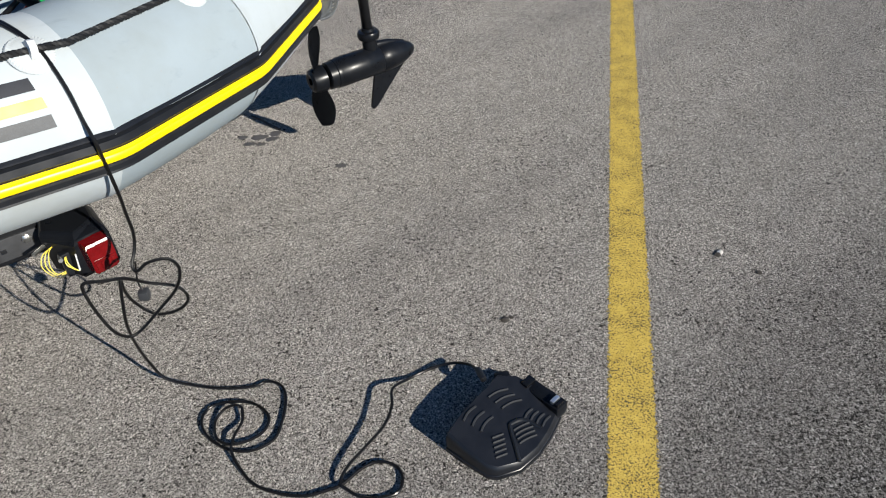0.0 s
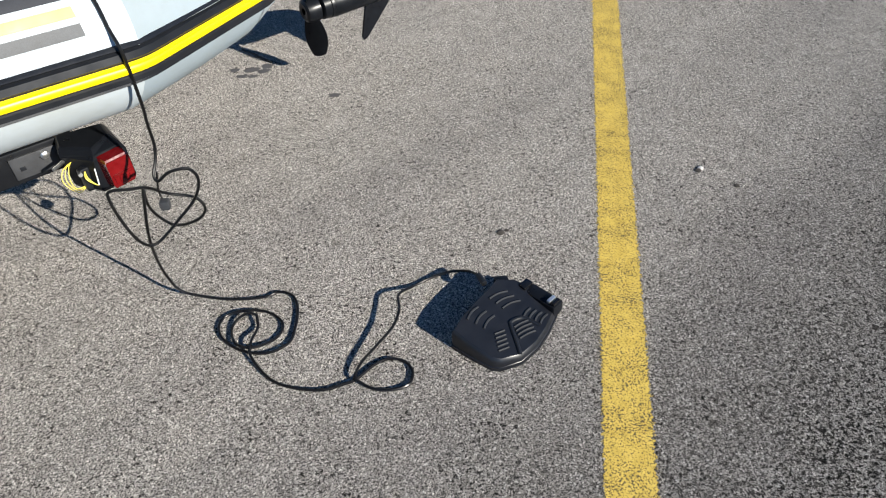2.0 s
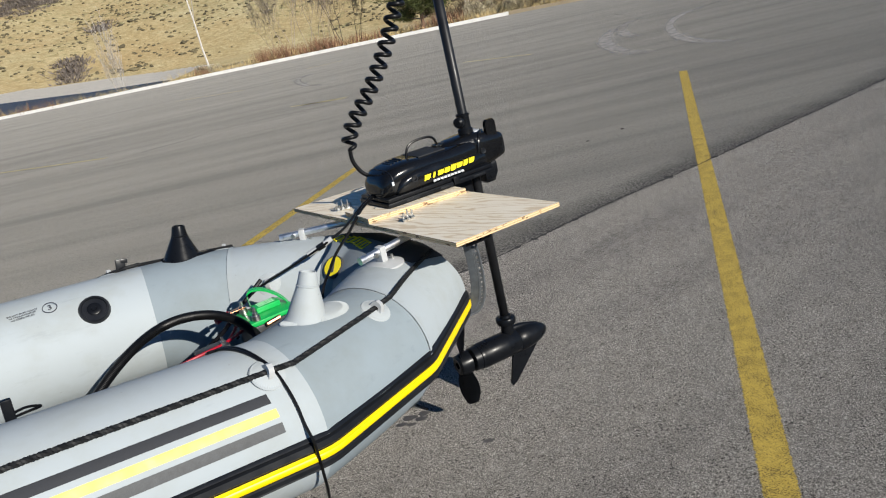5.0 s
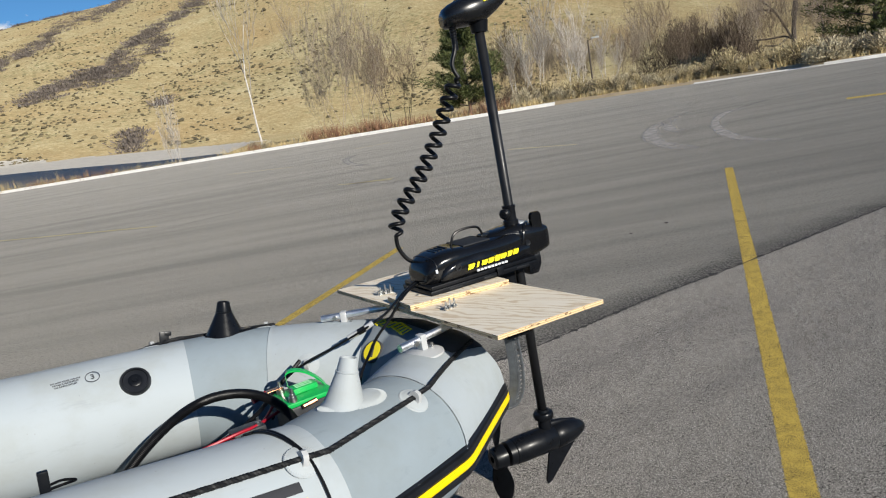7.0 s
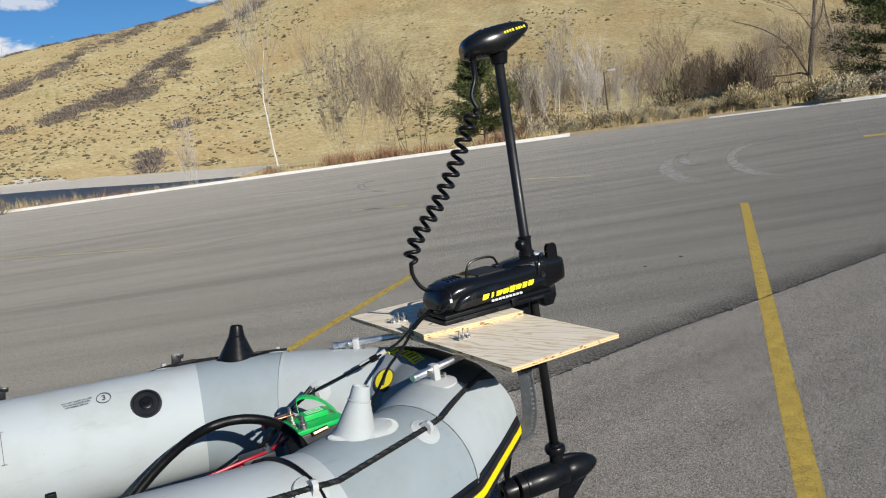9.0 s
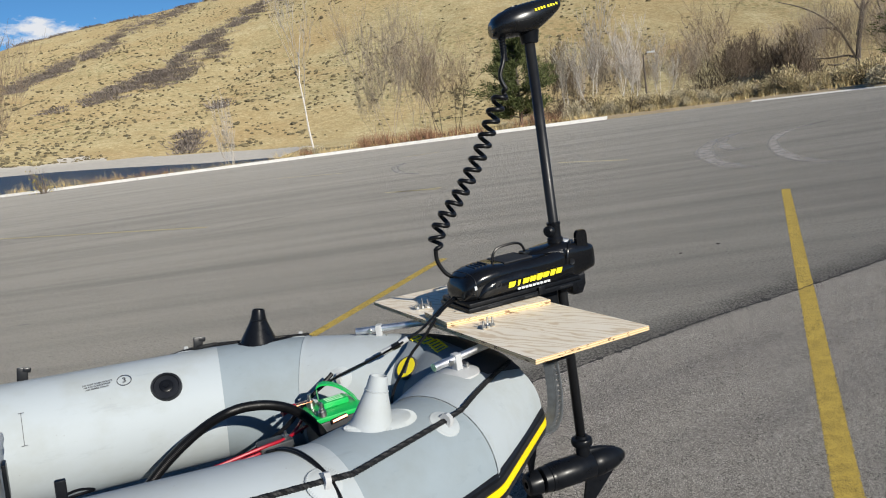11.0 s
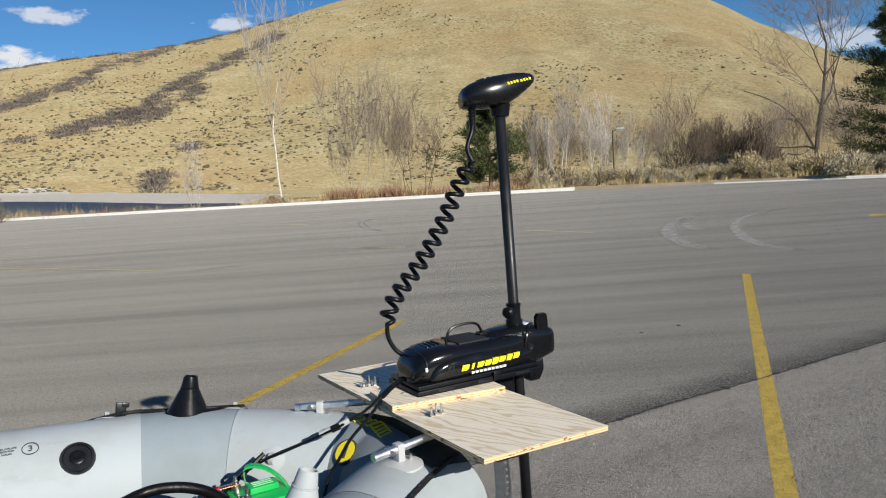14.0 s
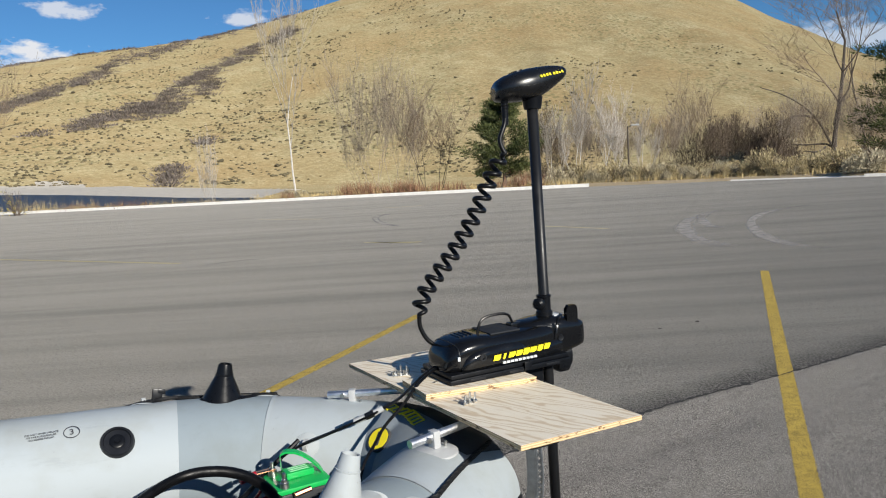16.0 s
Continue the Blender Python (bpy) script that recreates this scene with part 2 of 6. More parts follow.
def fabric(name, color, vary=0.07):
    """Coated boat fabric: fine weave, faint grime."""
    k = Nodes(name)
    weave = k.noise(900, 1)
    grime = k.noise(7, 5, 0.6)
    spots = k.voronoi(23)
    c = k.mix(k.ramp(grime, (0.45, 0.0), (0.8, 0.7)), color, tuple(v * (1 - s * vary) for v, s in zip(color, (2.4, 3.0, 4.2))))
    scuff = k.noise(1.0, 5, 0.75, k.scaled(k.co, (5, 22, 22)))
    c = k.mix(k.ramp(scuff, (0.60, 0.0), (0.70, 0.35)), c, tuple(v * 0.72 for v in color))
    c = k.mix(k.ramp(spots, (0.035, 0.5), (0.05, 0.0)), c, (0.25, 0.25, 0.25))
    k.bump(k.calc("MULTIPLY_ADD", weave, 0.25, k.noise(9, 3)), 0.18, 0.004)
    return k.done(c, k.ramp(grime, (0.3, 0.6), (0.7, 0.74)), 0, 0.22)


def dry_grass():
    k = Nodes("dry grass hillside")
    co = k.world_co()
    broad, mid, fine = k.noise(0.022, 5, 0.6, co), k.noise(0.11, 5, 0.65, co), k.noise(1.3, 3, 0.7, co)
    c = k.ramp(mid, (0.3, (0.24, 0.198, 0.108)), (0.5, (0.318, 0.27, 0.154)), (0.72, (0.392, 0.344, 0.212)))
    c = k.mix(k.ramp(broad, (0.42, 0.0), (0.62, 0.75)), c, (0.315, 0.235, 0.122))
    c = k.mix(k.ramp(k.noise(0.045, 6, 0.7, k.scaled(co, (1, 1, 2.5))), (0.50, 0.0), (0.66, 0.55)), c, (0.27, 0.185, 0.092))
    c = k.mix(k.ramp(fine, (0.42, 0.35), (0.6, 0.0)), c, (0.163, 0.13, 0.066))
    tufts = k.voronoi(0.55, k.scaled(co, (1, 1, 0.4)))
    patch = k.ramp(k.noise(0.03, 3, 0.6, co), (0.45, 0.0), (0.58, 1.0))
    c = k.mix(k.calc("MULTIPLY", patch, k.ramp(tufts, (0.25, 0.75), (0.42, 0.0))), c, (0.13, 0.125, 0.06))
    speck = k.noise(0.75, 4, 0.75, k.scaled(co, (1, 1, 0.5)))
    c = k.mix(k.ramp(speck, (0.36, 0.62), (0.50, 0.0)), c, (0.20, 0.15, 0.075))
    c = k.mix(k.ramp(speck, (0.56, 0.0), (0.68, 0.4)), c, (0.459, 0.403, 0.249))
    k.bump(k.calc("ADD", fine, mid), 0.6, 0.5)
    return k.done(c, 0.95, 0, 0.1, 1.0)


def leafy(name, dark, light, rough=0.8):
    k = Nodes(name)
    r = k.n("ShaderNodeNewGeometry").outputs["Random Per Island"]
    return k.done(k.mix(r, dark, light), rough, 0, 0.25)


def scuffed():
    """Thin rubber dust: dense along the middle of the mark, feathered out to its edges."""
    k = Nodes("tyre dust")
    mark = k.n("ShaderNodeAttribute", attribute_name="dust").outputs["Fac"]
    f = k.calc("MULTIPLY", mark, k.ramp(k.noise(4.0, 5, 0.7, k.world_co()), (0.3, 0.24), (0.7, 0.80)))
    k.put(k.b.inputs["Alpha"], f)
    return k.done((0.46, 0.43, 0.40), 0.9)


M_ASPHALT, M_LINE, M_PLY, M_PLYEDGE = asphalt(), road_paint(), plywood(), ply_edge()
M_WHITE = fabric("light grey boat fabric", (0.365, 0.405, 0.43))
M_GREY = fabric("mid grey boat fabric", (0.245, 0.29, 0.32))
M_CHARCOAL = fabric("charcoal boat fabric", (0.045, 0.048, 0.055))
M_APRON = fabric("slate boat fabric", (0.20, 0.23, 0.26))
M_RUB = plain("black rub rubber", (0.0085, 0.0095, 0.012), 0.36, scale=20, vary=0.3, spec=0.4)
M_YELLOW = plain("yellow rub strip", (0.86, 0.62, 0.0), 0.4, scale=14, vary=0.08)
M_DECALB = plain("faded black stripe", (0.024, 0.026, 0.032), 0.6, scale=40, vary=0.25, spec=0.25)
M_DECALG = plain("worn grey stripe", (0.085, 0.088, 0.092), 0.6, scale=45, vary=0.3, spec=0.25)
M_DECALY = plain("pale yellow stripe", (0.70, 0.585, 0.09), 0.5, scale=30, vary=0.12)
M_WPLASTIC = plain("light grey plastic", (0.43, 0.44, 0.445), 0.45, scale=25, vary=0.06)
M_BLACK = plain("black moulded plastic", (0.0055, 0.0063, 0.0082), 0.32, scale=30, vary=0.25, bump=0.12, spec=0.2)
M_GLOSS = plain("glossy black housing", (0.006, 0.0063, 0.0072), 0.16, scale=18, vary=0.2, bump=0.04, spec=0.4)
M_HEAD = plain("satin black head shell", (0.007, 0.0073, 0.0082), 0.26, scale=18, vary=0.2, bump=0.03, spec=0.55)
M_SHAFT = plain("black composite shaft", (0.010, 0.0105, 0.012), 0.40, scale=22, vary=0.25, spec=0.35)
M_CABLE = plain("black cable sheath", (0.0045, 0.0045, 0.005), 0.36, scale=40, vary=0.3, spec=0.3)
M_ROPE = plain("black braided rope", (0.007, 0.0074, 0.0085), 0.62, scale=60, vary=0.5, bump=0.4, depth=0.002, spec=0.35)
M_PATCH = fabric("pale boat patch", (0.395, 0.43, 0.45))
M_LOGO = plain("yellow lettering paint", (0.88, 0.72, 0.02), 0.4, vary=0.05)
M_SILVER = plain("silver lettering paint", (0.6, 0.62, 0.64), 0.35, vary=0.05)
# lighter than the pedal's black: the glints on its ribs are in this grey
M_LIGHTBLACK = plain("black plastic lightened for rib glints", (0.022, 0.024, 0.028), 0.6, vary=0.2, spec=0.15)
M_ALU = plain("aluminium", (0.82, 0.83, 0.84), 0.42, 1.0, scale=50, vary=0.1)
M_ZINC = plain("zinc plated steel", (0.6, 0.6, 0.58), 0.35, 1.0, scale=80, vary=0.2)
M_STEEL = plain("black painted steel", (0.006, 0.0065, 0.008), 0.3, scale=15, vary=0.35, spec=0.3)
M_RUST = plain("weathered galvanised steel", (0.03, 0.031, 0.034), 0.5, 0.0, scale=30, vary=0.35)
M_RED = plain("red lens plastic", (0.11, 0.003, 0.004), 0.18, scale=60, vary=0.25)
M_REDWIRE = plain("red cable sheath", (0.34, 0.008, 0.022), 0.4, vary=0.2)
M_YWIRE = plain("yellow wire", (0.75, 0.62, 0.08), 0.4, vary=0.1)
M_PEDAL = plain("black pedal plastic", (0.0085, 0.0095, 0.0125), 0.36, scale=26, vary=0.25, bump=0.15, spec=0.45)
M_COPPER = plain("copper lug", (0.75, 0.36, 0.2), 0.3, 1.0, vary=0.15)
M_LIDRIB = plain("pale green print", (0.30, 0.62, 0.36), 0.4, vary=0.15)
M_GREEN = plain("green battery plastic", (0.010, 0.40, 0.085), 0.3, scale=30, vary=0.15)
M_BATT = plain("black battery case", (0.03, 0.032, 0.036), 0.4, vary=0.2)
M_WEB = plain("grey rubber webbing", (0.085, 0.093, 0.102), 0.7, scale=60, vary=0.35, bump=0.4, depth=0.002)
M_PRINT = plain("dark print", (0.06, 0.06, 0.065), 0.5, vary=0.1)
M_TAR = plain("crumbled dark joint", (0.03, 0.029, 0.028), 0.95, scale=40, vary=0.5, bump=0.8, depth=0.006)
M_KERB = plain("pale concrete", (0.66, 0.64, 0.60), 0.85, scale=3, vary=0.12, bump=0.3)
M_HILL = dry_grass()
M_BARK = plain("grey brown bark", (0.09, 0.073, 0.06), 0.9, scale=8, vary=0.35)
M_BIRCH = plain("pale birch bark", (0.54, 0.51, 0.47), 0.8, scale=5, vary=0.3)
M_TWIG = leafy("bare twigs", (0.085, 0.066, 0.053), (0.19, 0.15, 0.12), 0.9)
M_PALETWIG = leafy("pale bare twigs", (0.34, 0.30, 0.26), (0.56, 0.51, 0.45), 0.9)
M_MIDTWIG = leafy("grey bare twigs", (0.15, 0.112, 0.082), (0.31, 0.235, 0.172), 0.9)
M_SOFTTWIG = leafy("pale tan bare twigs", (0.22, 0.18, 0.14), (0.42, 0.35, 0.28), 0.9)
M_DRYSAGE = leafy("straw coloured rabbitbrush", (0.27, 0.215, 0.115), (0.54, 0.45, 0.26), 0.9)
M_NEEDLE = leafy("pine needles", (0.032, 0.048, 0.018), (0.14, 0.155, 0.055))
M_SAGE = leafy("sage and rabbitbrush", (0.35, 0.305, 0.205), (0.50, 0.44, 0.305), 0.9)
M_DRYGRASS = leafy("dry tall grass", (0.36, 0.26, 0.11), (0.60, 0.48, 0.26), 0.9)
M_REDGRASS = leafy("rust red dry stems", (0.17, 0.085, 0.05), (0.31, 0.18, 0.11), 0.9)
M_SHRUB = leafy("dark hillside shrub", (0.085, 0.072, 0.045), (0.17, 0.14, 0.08), 0.95)
M_BRUSH = leafy("purple grey bare brush", (0.135, 0.112, 0.098), (0.245, 0.205, 0.175), 0.95)
M_DARKBRUSH = leafy("dark bare brush", (0.070, 0.052, 0.038), (0.19, 0.145, 0.105), 0.95)
M_YLEAF = leafy("yellowing leaves", (0.30, 0.24, 0.035), (0.48, 0.40, 0.08), 0.8)
M_BEACH = plain("pale gravel shore", (0.58, 0.53, 0.45), 0.95, scale=0.9, vary=0.25)
M_VERGE = plain("dry verge soil", (0.34, 0.27, 0.17), 0.95, scale=0.8, vary=0.35, bump=0.6, depth=0.05)
# low specular; the sky mirrored by the ripples is put into the blue base
M_WATER = plain("lake water", (0.02, 0.05, 0.10), 0.35, scale=0.9, vary=0.3, bump=1.0, depth=0.9, spec=0.25)


# ---- shapes ----
def link(name, bm, material, parent=None, label="", smooth=True, m=None):
    data = bpy.data.meshes.new(name)
    bmesh.ops.recalc_face_normals(bm, faces=bm.faces)
    bm.to_mesh(data)
    bm.free()
    if smooth:
        data.polygons.foreach_set("use_smooth", [True] * len(data.polygons))
        data.set_sharp_from_angle(angle=radians(38))
    for mm in (material if isinstance(material, (list, tuple)) else [material]):
        data.materials.append(mm)
    ob = new(name, data)
    ob.parent = parent
    if m is not None:
        ob.matrix_basis = m
    if label:
        tagged(ob, label)
    return ob


def part(name, bm, material, parent, label="", smooth=True):
    return link(name, bm, material, parent, label, smooth)


def thing(name, label, category, m=None, group="", kind=""):
    ob = new(name)
    if m is not None:
        ob.matrix_basis = m
    return tagged(ob, label, category, group, kind)


def box(bm, lo, hi, bevel=0.0, m=None):
    g = bmesh.ops.create_cube(bm, size=1)["verts"]
    lo, hi = Vector(lo), Vector(hi)
    for v in g:
        v.co = Vector([lo[i] + (v.co[i] + 0.5) * (hi[i] - lo[i]) for i in range(3)])
    if bevel:
        es = list({e for v in g for e in v.link_edges})
        r = bmesh.ops.bevel(bm, geom=es, offset=bevel, segments=2, affect="EDGES", profile=0.6)
        g = list({v for f in r["faces"] for v in f.verts} | {v for v in g if v.is_valid})
    if m is not None:
        for v in g:
            v.co = m @ v.co
    return g


def boxed(lo, hi, bevel=0.0, m=None):
    bm = bmesh.new()
    box(bm, lo, hi, bevel, m)
    return bm


def smooth_line(pts, per=6, closed=False):
    """A Catmull-Rom line through pts."""
    p = [Vector(q) for q in pts]
    n, out = len(p), []
    for i in range(n if closed else n - 1):
        a, b, c, d = (p[(i + k - 1) % n] if closed else p[min(max(i + k - 1, 0), n - 1)] for k in range(4))
        for j in range(per):
            t = j / per
            out.append(0.5 * (2 * b + (c - a) * t + (2 * a - 5 * b + 4 * c - d) * t * t + (3 * b - a - 3 * c + d) * t ** 3))
    if not closed:
        out.append(p[-1])
    return out


def tube(bm, pts, radius, sides=8, cap=True, closed=False):
    """A round tube along pts; radius is a number or a list."""
    pts = [Vector(p) for p in pts]
    n = len(pts)
    rings, up = [], None
    for i, p in enumerate(pts):
        a, b = (pts[i - 1], pts[(i + 1) % n]) if closed else (pts[max(i - 1, 0)], pts[min(i + 1, n - 1)])
        d = (b - a).normalized()
        if up is None:
            up = d.orthogonal().normalized()
        up = (up - d * up.dot(d)).normalized()
        side = d.cross(up)
        r = radius[i] if hasattr(radius, "__len__") else radius
        rings.append([bm.verts.new(p + r * (math.cos(6.28319 * k / sides) * up + math.sin(6.28319 * k / sides) * side)) for k in range(sides)])
    for i in range(n if closed else n - 1):
        a, b = rings[i], rings[(i + 1) % n]
        for k in range(sides):
            bm.faces.new((a[k], a[(k + 1) % sides], b[(k + 1) % sides], b[k]))
    if cap and not closed:
        bm.faces.new(rings[0][::-1])
        bm.faces.new(rings[-1])
    return bm


def tubed(pts, radius, sides=8, **kw):
    return tube(bmesh.new(), pts, radius, sides, **kw)


def lathe(bm, profile, sides=24, m=None):
    """Turn (radius, height) pairs about z."""
    rings = []
    for r, z in profile:
        ring = []
        for k in range(sides):
            a = 6.28319 * k / sides
            v = Vector((max(r, 1e-5) * math.cos(a), max(r, 1e-5) * math.sin(a), z))
            ring.append(bm.verts.new(m @ v if m is not None else v))
        rings.append(ring)
    for a, b in zip(rings, rings[1:]):
        for k in range(sides):
            bm.faces.new((a[k], a[(k + 1) % sides], b[(k + 1) % sides], b[k]))
    bm.faces.new(rings[0][::-1])
    bm.faces.new(rings[-1])
    return bm


def lathed(profile, sides=24, m=None):
    return lathe(bmesh.new(), profile, sides, m)


def lofted(sections, m=None):
    """Skin closed rings of equal count."""
    bm = bmesh.new()
    rings = [[bm.verts.new(m @ Vector(p) if m is not None else Vector(p)) for p in ring] for ring in sections]
    n = len(rings[0])
    for a, b in zip(rings, rings[1:]):
        for k in range(n):
            bm.faces.new((a[k], a[(k + 1) % n], b[(k + 1) % n], b[k]))
    bm.faces.new(rings[0][::-1])
    bm.faces.new(rings[-1])
    return bm


def super_ring(x, half, low, high, n=28, power=3.0):
    """A rounded-box ring in the y-z plane at x."""
    out = []
    for k in range(n):
        a = 6.28319 * k / n
        c, s = math.cos(a), math.sin(a)
        out.append((x, half * math.copysign(abs(c) ** (2 / power), c), (low + high) / 2 + (high - low) / 2 * math.copysign(abs(s) ** (2 / power), s)))
    return out


def slab(outline, z0, z1, bevel=0.0):
    """A flat plate from an outline."""
    bm = bmesh.new()
    f = bm.faces.new([bm.verts.new((x, y, z0)) for x, y in outline])
    r = bmesh.ops.extrude_face_region(bm, geom=[f])
    vs = [v for v in r["geom"] if isinstance(v, bmesh.types.BMVert)]
    for v in vs:
        v.co.z = z1
    if bevel:
        es = [e for e in bm.edges if e.verts[0] in vs and e.verts[1] in vs]
        bmesh.ops.bevel(bm, geom=es, offset=bevel, segments=3, affect="EDGES")
    return bm


def words(name, text, size, material, parent, m, shear=0.0, extrude=0.0004):
    """Printed lettering as a mesh."""
    c = bpy.data.curves.new(name, "FONT")
    c.body, c.size, c.shear, c.extrude, c.align_x, c.align_y = text, size, shear, extrude, "CENTER", "CENTER"
    tmp = bpy.data.objects.new(name, c)
    data = bpy.data.meshes.new_from_object(tmp)
    bpy.data.objects.remove(tmp)
    data.materials.append(material)
    ob = new(name, data)
    ob.parent, ob.matrix_basis = parent, m
    return ob


# ---- the ground ----
KERB = [(-90, 52), (-47, 47.5), (-31, 43), (-20, 41.5), (-9, 40), (2.2, 38), (9.5, 35.6), (14.2, 32.5), (30, 26), (60, 16)]


def kerb_range(az):
    """Distance from the origin to the edge of the car park in a direction (degrees from +y to +x)."""
    s, c = math.sin(radians(az)), math.cos(radians(az))
    for (x0, y0), (x1, y1) in zip(KERB, KERB[1:]):
        dx, dy = x1 - x0, y1 - y0
        d = s * dy - c * dx
        if abs(d) > 1e-6:
            r = (x0 * dy - y0 * dx) / d
            u = (s * r - x0) / dx
            if r > 0 and -1e-6 <= u <= 1 + 1e-6:
                return r
    return 90.0


def table(at, rows):
    for (a, u), (b, v) in zip(rows, rows[1:]):
        if at <= b:
            t = min(max((at - a) / (b - a), 0), 1)
            return u + (v - u) * t
    return rows[-1][1]


SKYLINE = [(-180, 3.0), (-90, 3.0), (-60, 4.2), (-50, 5.2), (-43, 6.35), (-39.7, 7.2), (-36, 8.15), (-32, 8.85), (-28, 9.35), (-24, 9.9), (-20, 10.75), (-17.9, 11.3), (-13.7, 12.4), (-10, 13.15),
           (-5, 13.9), (0, 14.0), (5, 13.1), (9, 12.2), (12.7, 10.8), (14.6, 9.7), (16.3, 8.6), (18.1, 7.7), (19.8, 6.7), (21.8, 5.6), (25, 4.6), (35, 3.6), (60, 3.0), (180, 3.0)]
SHORE = [(-180, 160), (-60, 160), (-44, 150), (-35.4, 125), (-30, 104), (-26.4, 92), (-22, 86), (-19, 84), (180, 84)]


def water_level(x):
    return -2.0 - 0.035 * x


def ground_height(az, r):
    s, c = math.sin(radians(az)), math.cos(radians(az))
    rk = kerb_range(az)
    if r <= rk:
        return -0.03
    sky = table(az, SKYLINE)
    ridge, foot = 430.0, 165.0
    wet = min(max((-19 - az) / 3.0, 0), 1) if az > -70 else 0.0
    shore = max(table(az, SHORE), rk + 4)
    level = water_level(s * shore)
    # height at the foot of the hill
    foot_z = foot * math.tan(radians(table(az, [(-180, 0.4), (-44, 1.35), (-37, 0.55), (-30, 0.3), (-22, -0.35), (-12, -0.6), (5, -0.5), (20, -0.2), (180, 0.3)])))
    ridge_z = ridge * math.tan(radians(sky))
    if r < foot:
        t = (r - rk) / (foot - rk)
        dry = 0.12 + foot_z * t
        if wet:
            near_edge = rk + 3.0
            if r < near_edge:
                w = 0.1 + (water_level(s * r) - 0.45) * (r - rk) / 3.0
            elif r < shore:
                w = water_level(s * r) - 0.35
            else:
                w = level + (foot_z - level) * (r - shore) / max(foot - shore, 1)
            dry = dry * (1 - wet) + w * wet
        return dry + 0.05 * noise.noise((s * r * 0.3, c * r * 0.3, 0))
    if r <= ridge:
        t = (r - foot) / (ridge - foot)
        base = foot_z + (ridge_z - foot_z) * (0.86 * t + 0.14 * t * t * (3 - 2 * t))
        p = Vector((s * r, c * r, 0))
        gully = noise.fractal(p * 0.012, 0.8, 2.0, 5) * 3.2 + noise.fractal(p * 0.05, 0.7, 2.0, 4) * 1.3
        return base + gully * math.sin(math.pi * min(t, 1)) ** 0.7 * (1 if t < 1 else 0)
    t = (r - ridge) / 1200
    return ridge_z * (1 - 0.5 * t)


def ground_at(az, r):
    return Vector((r * math.sin(radians(az)), r * math.cos(radians(az)), ground_height(az, r)))


def build_ground():
    azs = [-180 + 6 * i for i in range(19)] + [-66 + 0.5 * i for i in range(225)] + [47 + 7 * i for i in range(19)] + [180]
    steps = [0.02, 0.3, 0.6, 1.0]
    bm = bmesh.new()
    grid, cols = [], []
    for az in azs:
        rk = kerb_range(az)
        rs = [rk * s for s in steps] + [rk + d for d in (0.3, 1.2, 2.2, 3.1, 4.5, 7, 11)]
        rs += [rk + 11 + (165 - rk - 11) * i / 14 for i in range(1, 15)]
        rs += [165 + 265 * i / 60 for i in range(1, 61)] + [600, 1000, 1630]
        edge = table(az, SHORE)
        rs = sorted(rs + [edge - 1.5, edge + 0.5, edge + 3.5])
        grid.append([bm.verts.new(ground_at(az, r)) for r in rs])
        cols.append(rs)
    for i in range(len(azs) - 1):
        wet = -66 < azs[i] < -19
        for j in range(len(cols[i]) - 1):
            f = bm.faces.new((grid[i][j], grid[i + 1][j], grid[i + 1][j + 1], grid[i][j + 1]))
            r = cols[i][j]
            shore = table(azs[i], SHORE)
            mid = f.calc_center_median()
            el = math.degrees(math.atan2(mid.z - 1.53, mid.xy.length))
            strand = -66 < azs[i] < -15 and r > shore - 3 and el < table(azs[i], [(-60, 0.6), (-44, 0.55), (-37, 0.28), (-35.9, 0.25), (-35.5, 0.42), (-34.3, 0.42), (-33.2, 0.1), (-32.6, -0.05), (-26.4, -0.59), (-17.7, -1.3), (-15, -1.5)])
            f.material_index = 0 if r < kerb_range(azs[i]) + 6.9 else (2 if strand else 1)
    bmesh.ops.remove_doubles(bm, verts=bm.verts, dist=0.0005)
    ob = link("ground", bm, [M_VERGE, M_HILL, M_BEACH])
    tagged(ob, "dry grass hillside and verge round the car park", "ground", kind="structure")


build_ground()


def build_lot():
    bm = bmesh.new()
    ring = [(-90, -70), (60, -70)] + [(x, y) for x, y in reversed(KERB)]
    bm.faces.new([bm.verts.new((x, y, 0)) for x, y in ring])
    bmesh.ops.triangulate(bm, faces=bm.faces)
    tagged(link("pavement", bm, M_ASPHALT, smooth=False), "worn grey asphalt car park with streaks and chippings", "car park", kind="structure")


build_lot()


def kerb_run(points, name, height=0.15):
    bm = bmesh.new()
    prev = None
    for i, (x, y) in enumerate(points):
        a, b = points[max(i - 1, 0)], points[min(i + 1, len(points) - 1)]
        d = Vector((b[0] - a[0], b[1] - a[1], 0)).normalized()
        n = Vector((-d.y, d.x, 0))
        ring = [bm.verts.new(Vector((x, y, 0)) + n * o + Vector((0, 0, z))) for o, z in ((-0.30, 0.004), (-0.03, 0.012), (0.0, height - 0.02), (0.03, height), (0.16, height), (0.17, -0.1), (-0.30, -0.1))]
        if prev:
            for k in range(7):
                bm.faces.new((prev[k], prev[(k + 1) % 7], ring[(k + 1) % 7], ring[k]))
        prev = ring
    tagged(link(name, bm, M_KERB, smooth=False), "pale concrete kerb along the car park edge", "kerb", kind="structure")


kerb_run(KERB[:6], "kerb_1")
kerb_run([(8.4, 36.0), (13.0, 33.22)], "kerb_2", 0.045)
kerb_run([(13.0, 33.22), (14.2, 32.5), (30, 26), (60, 16)], "kerb_3", 0.11)


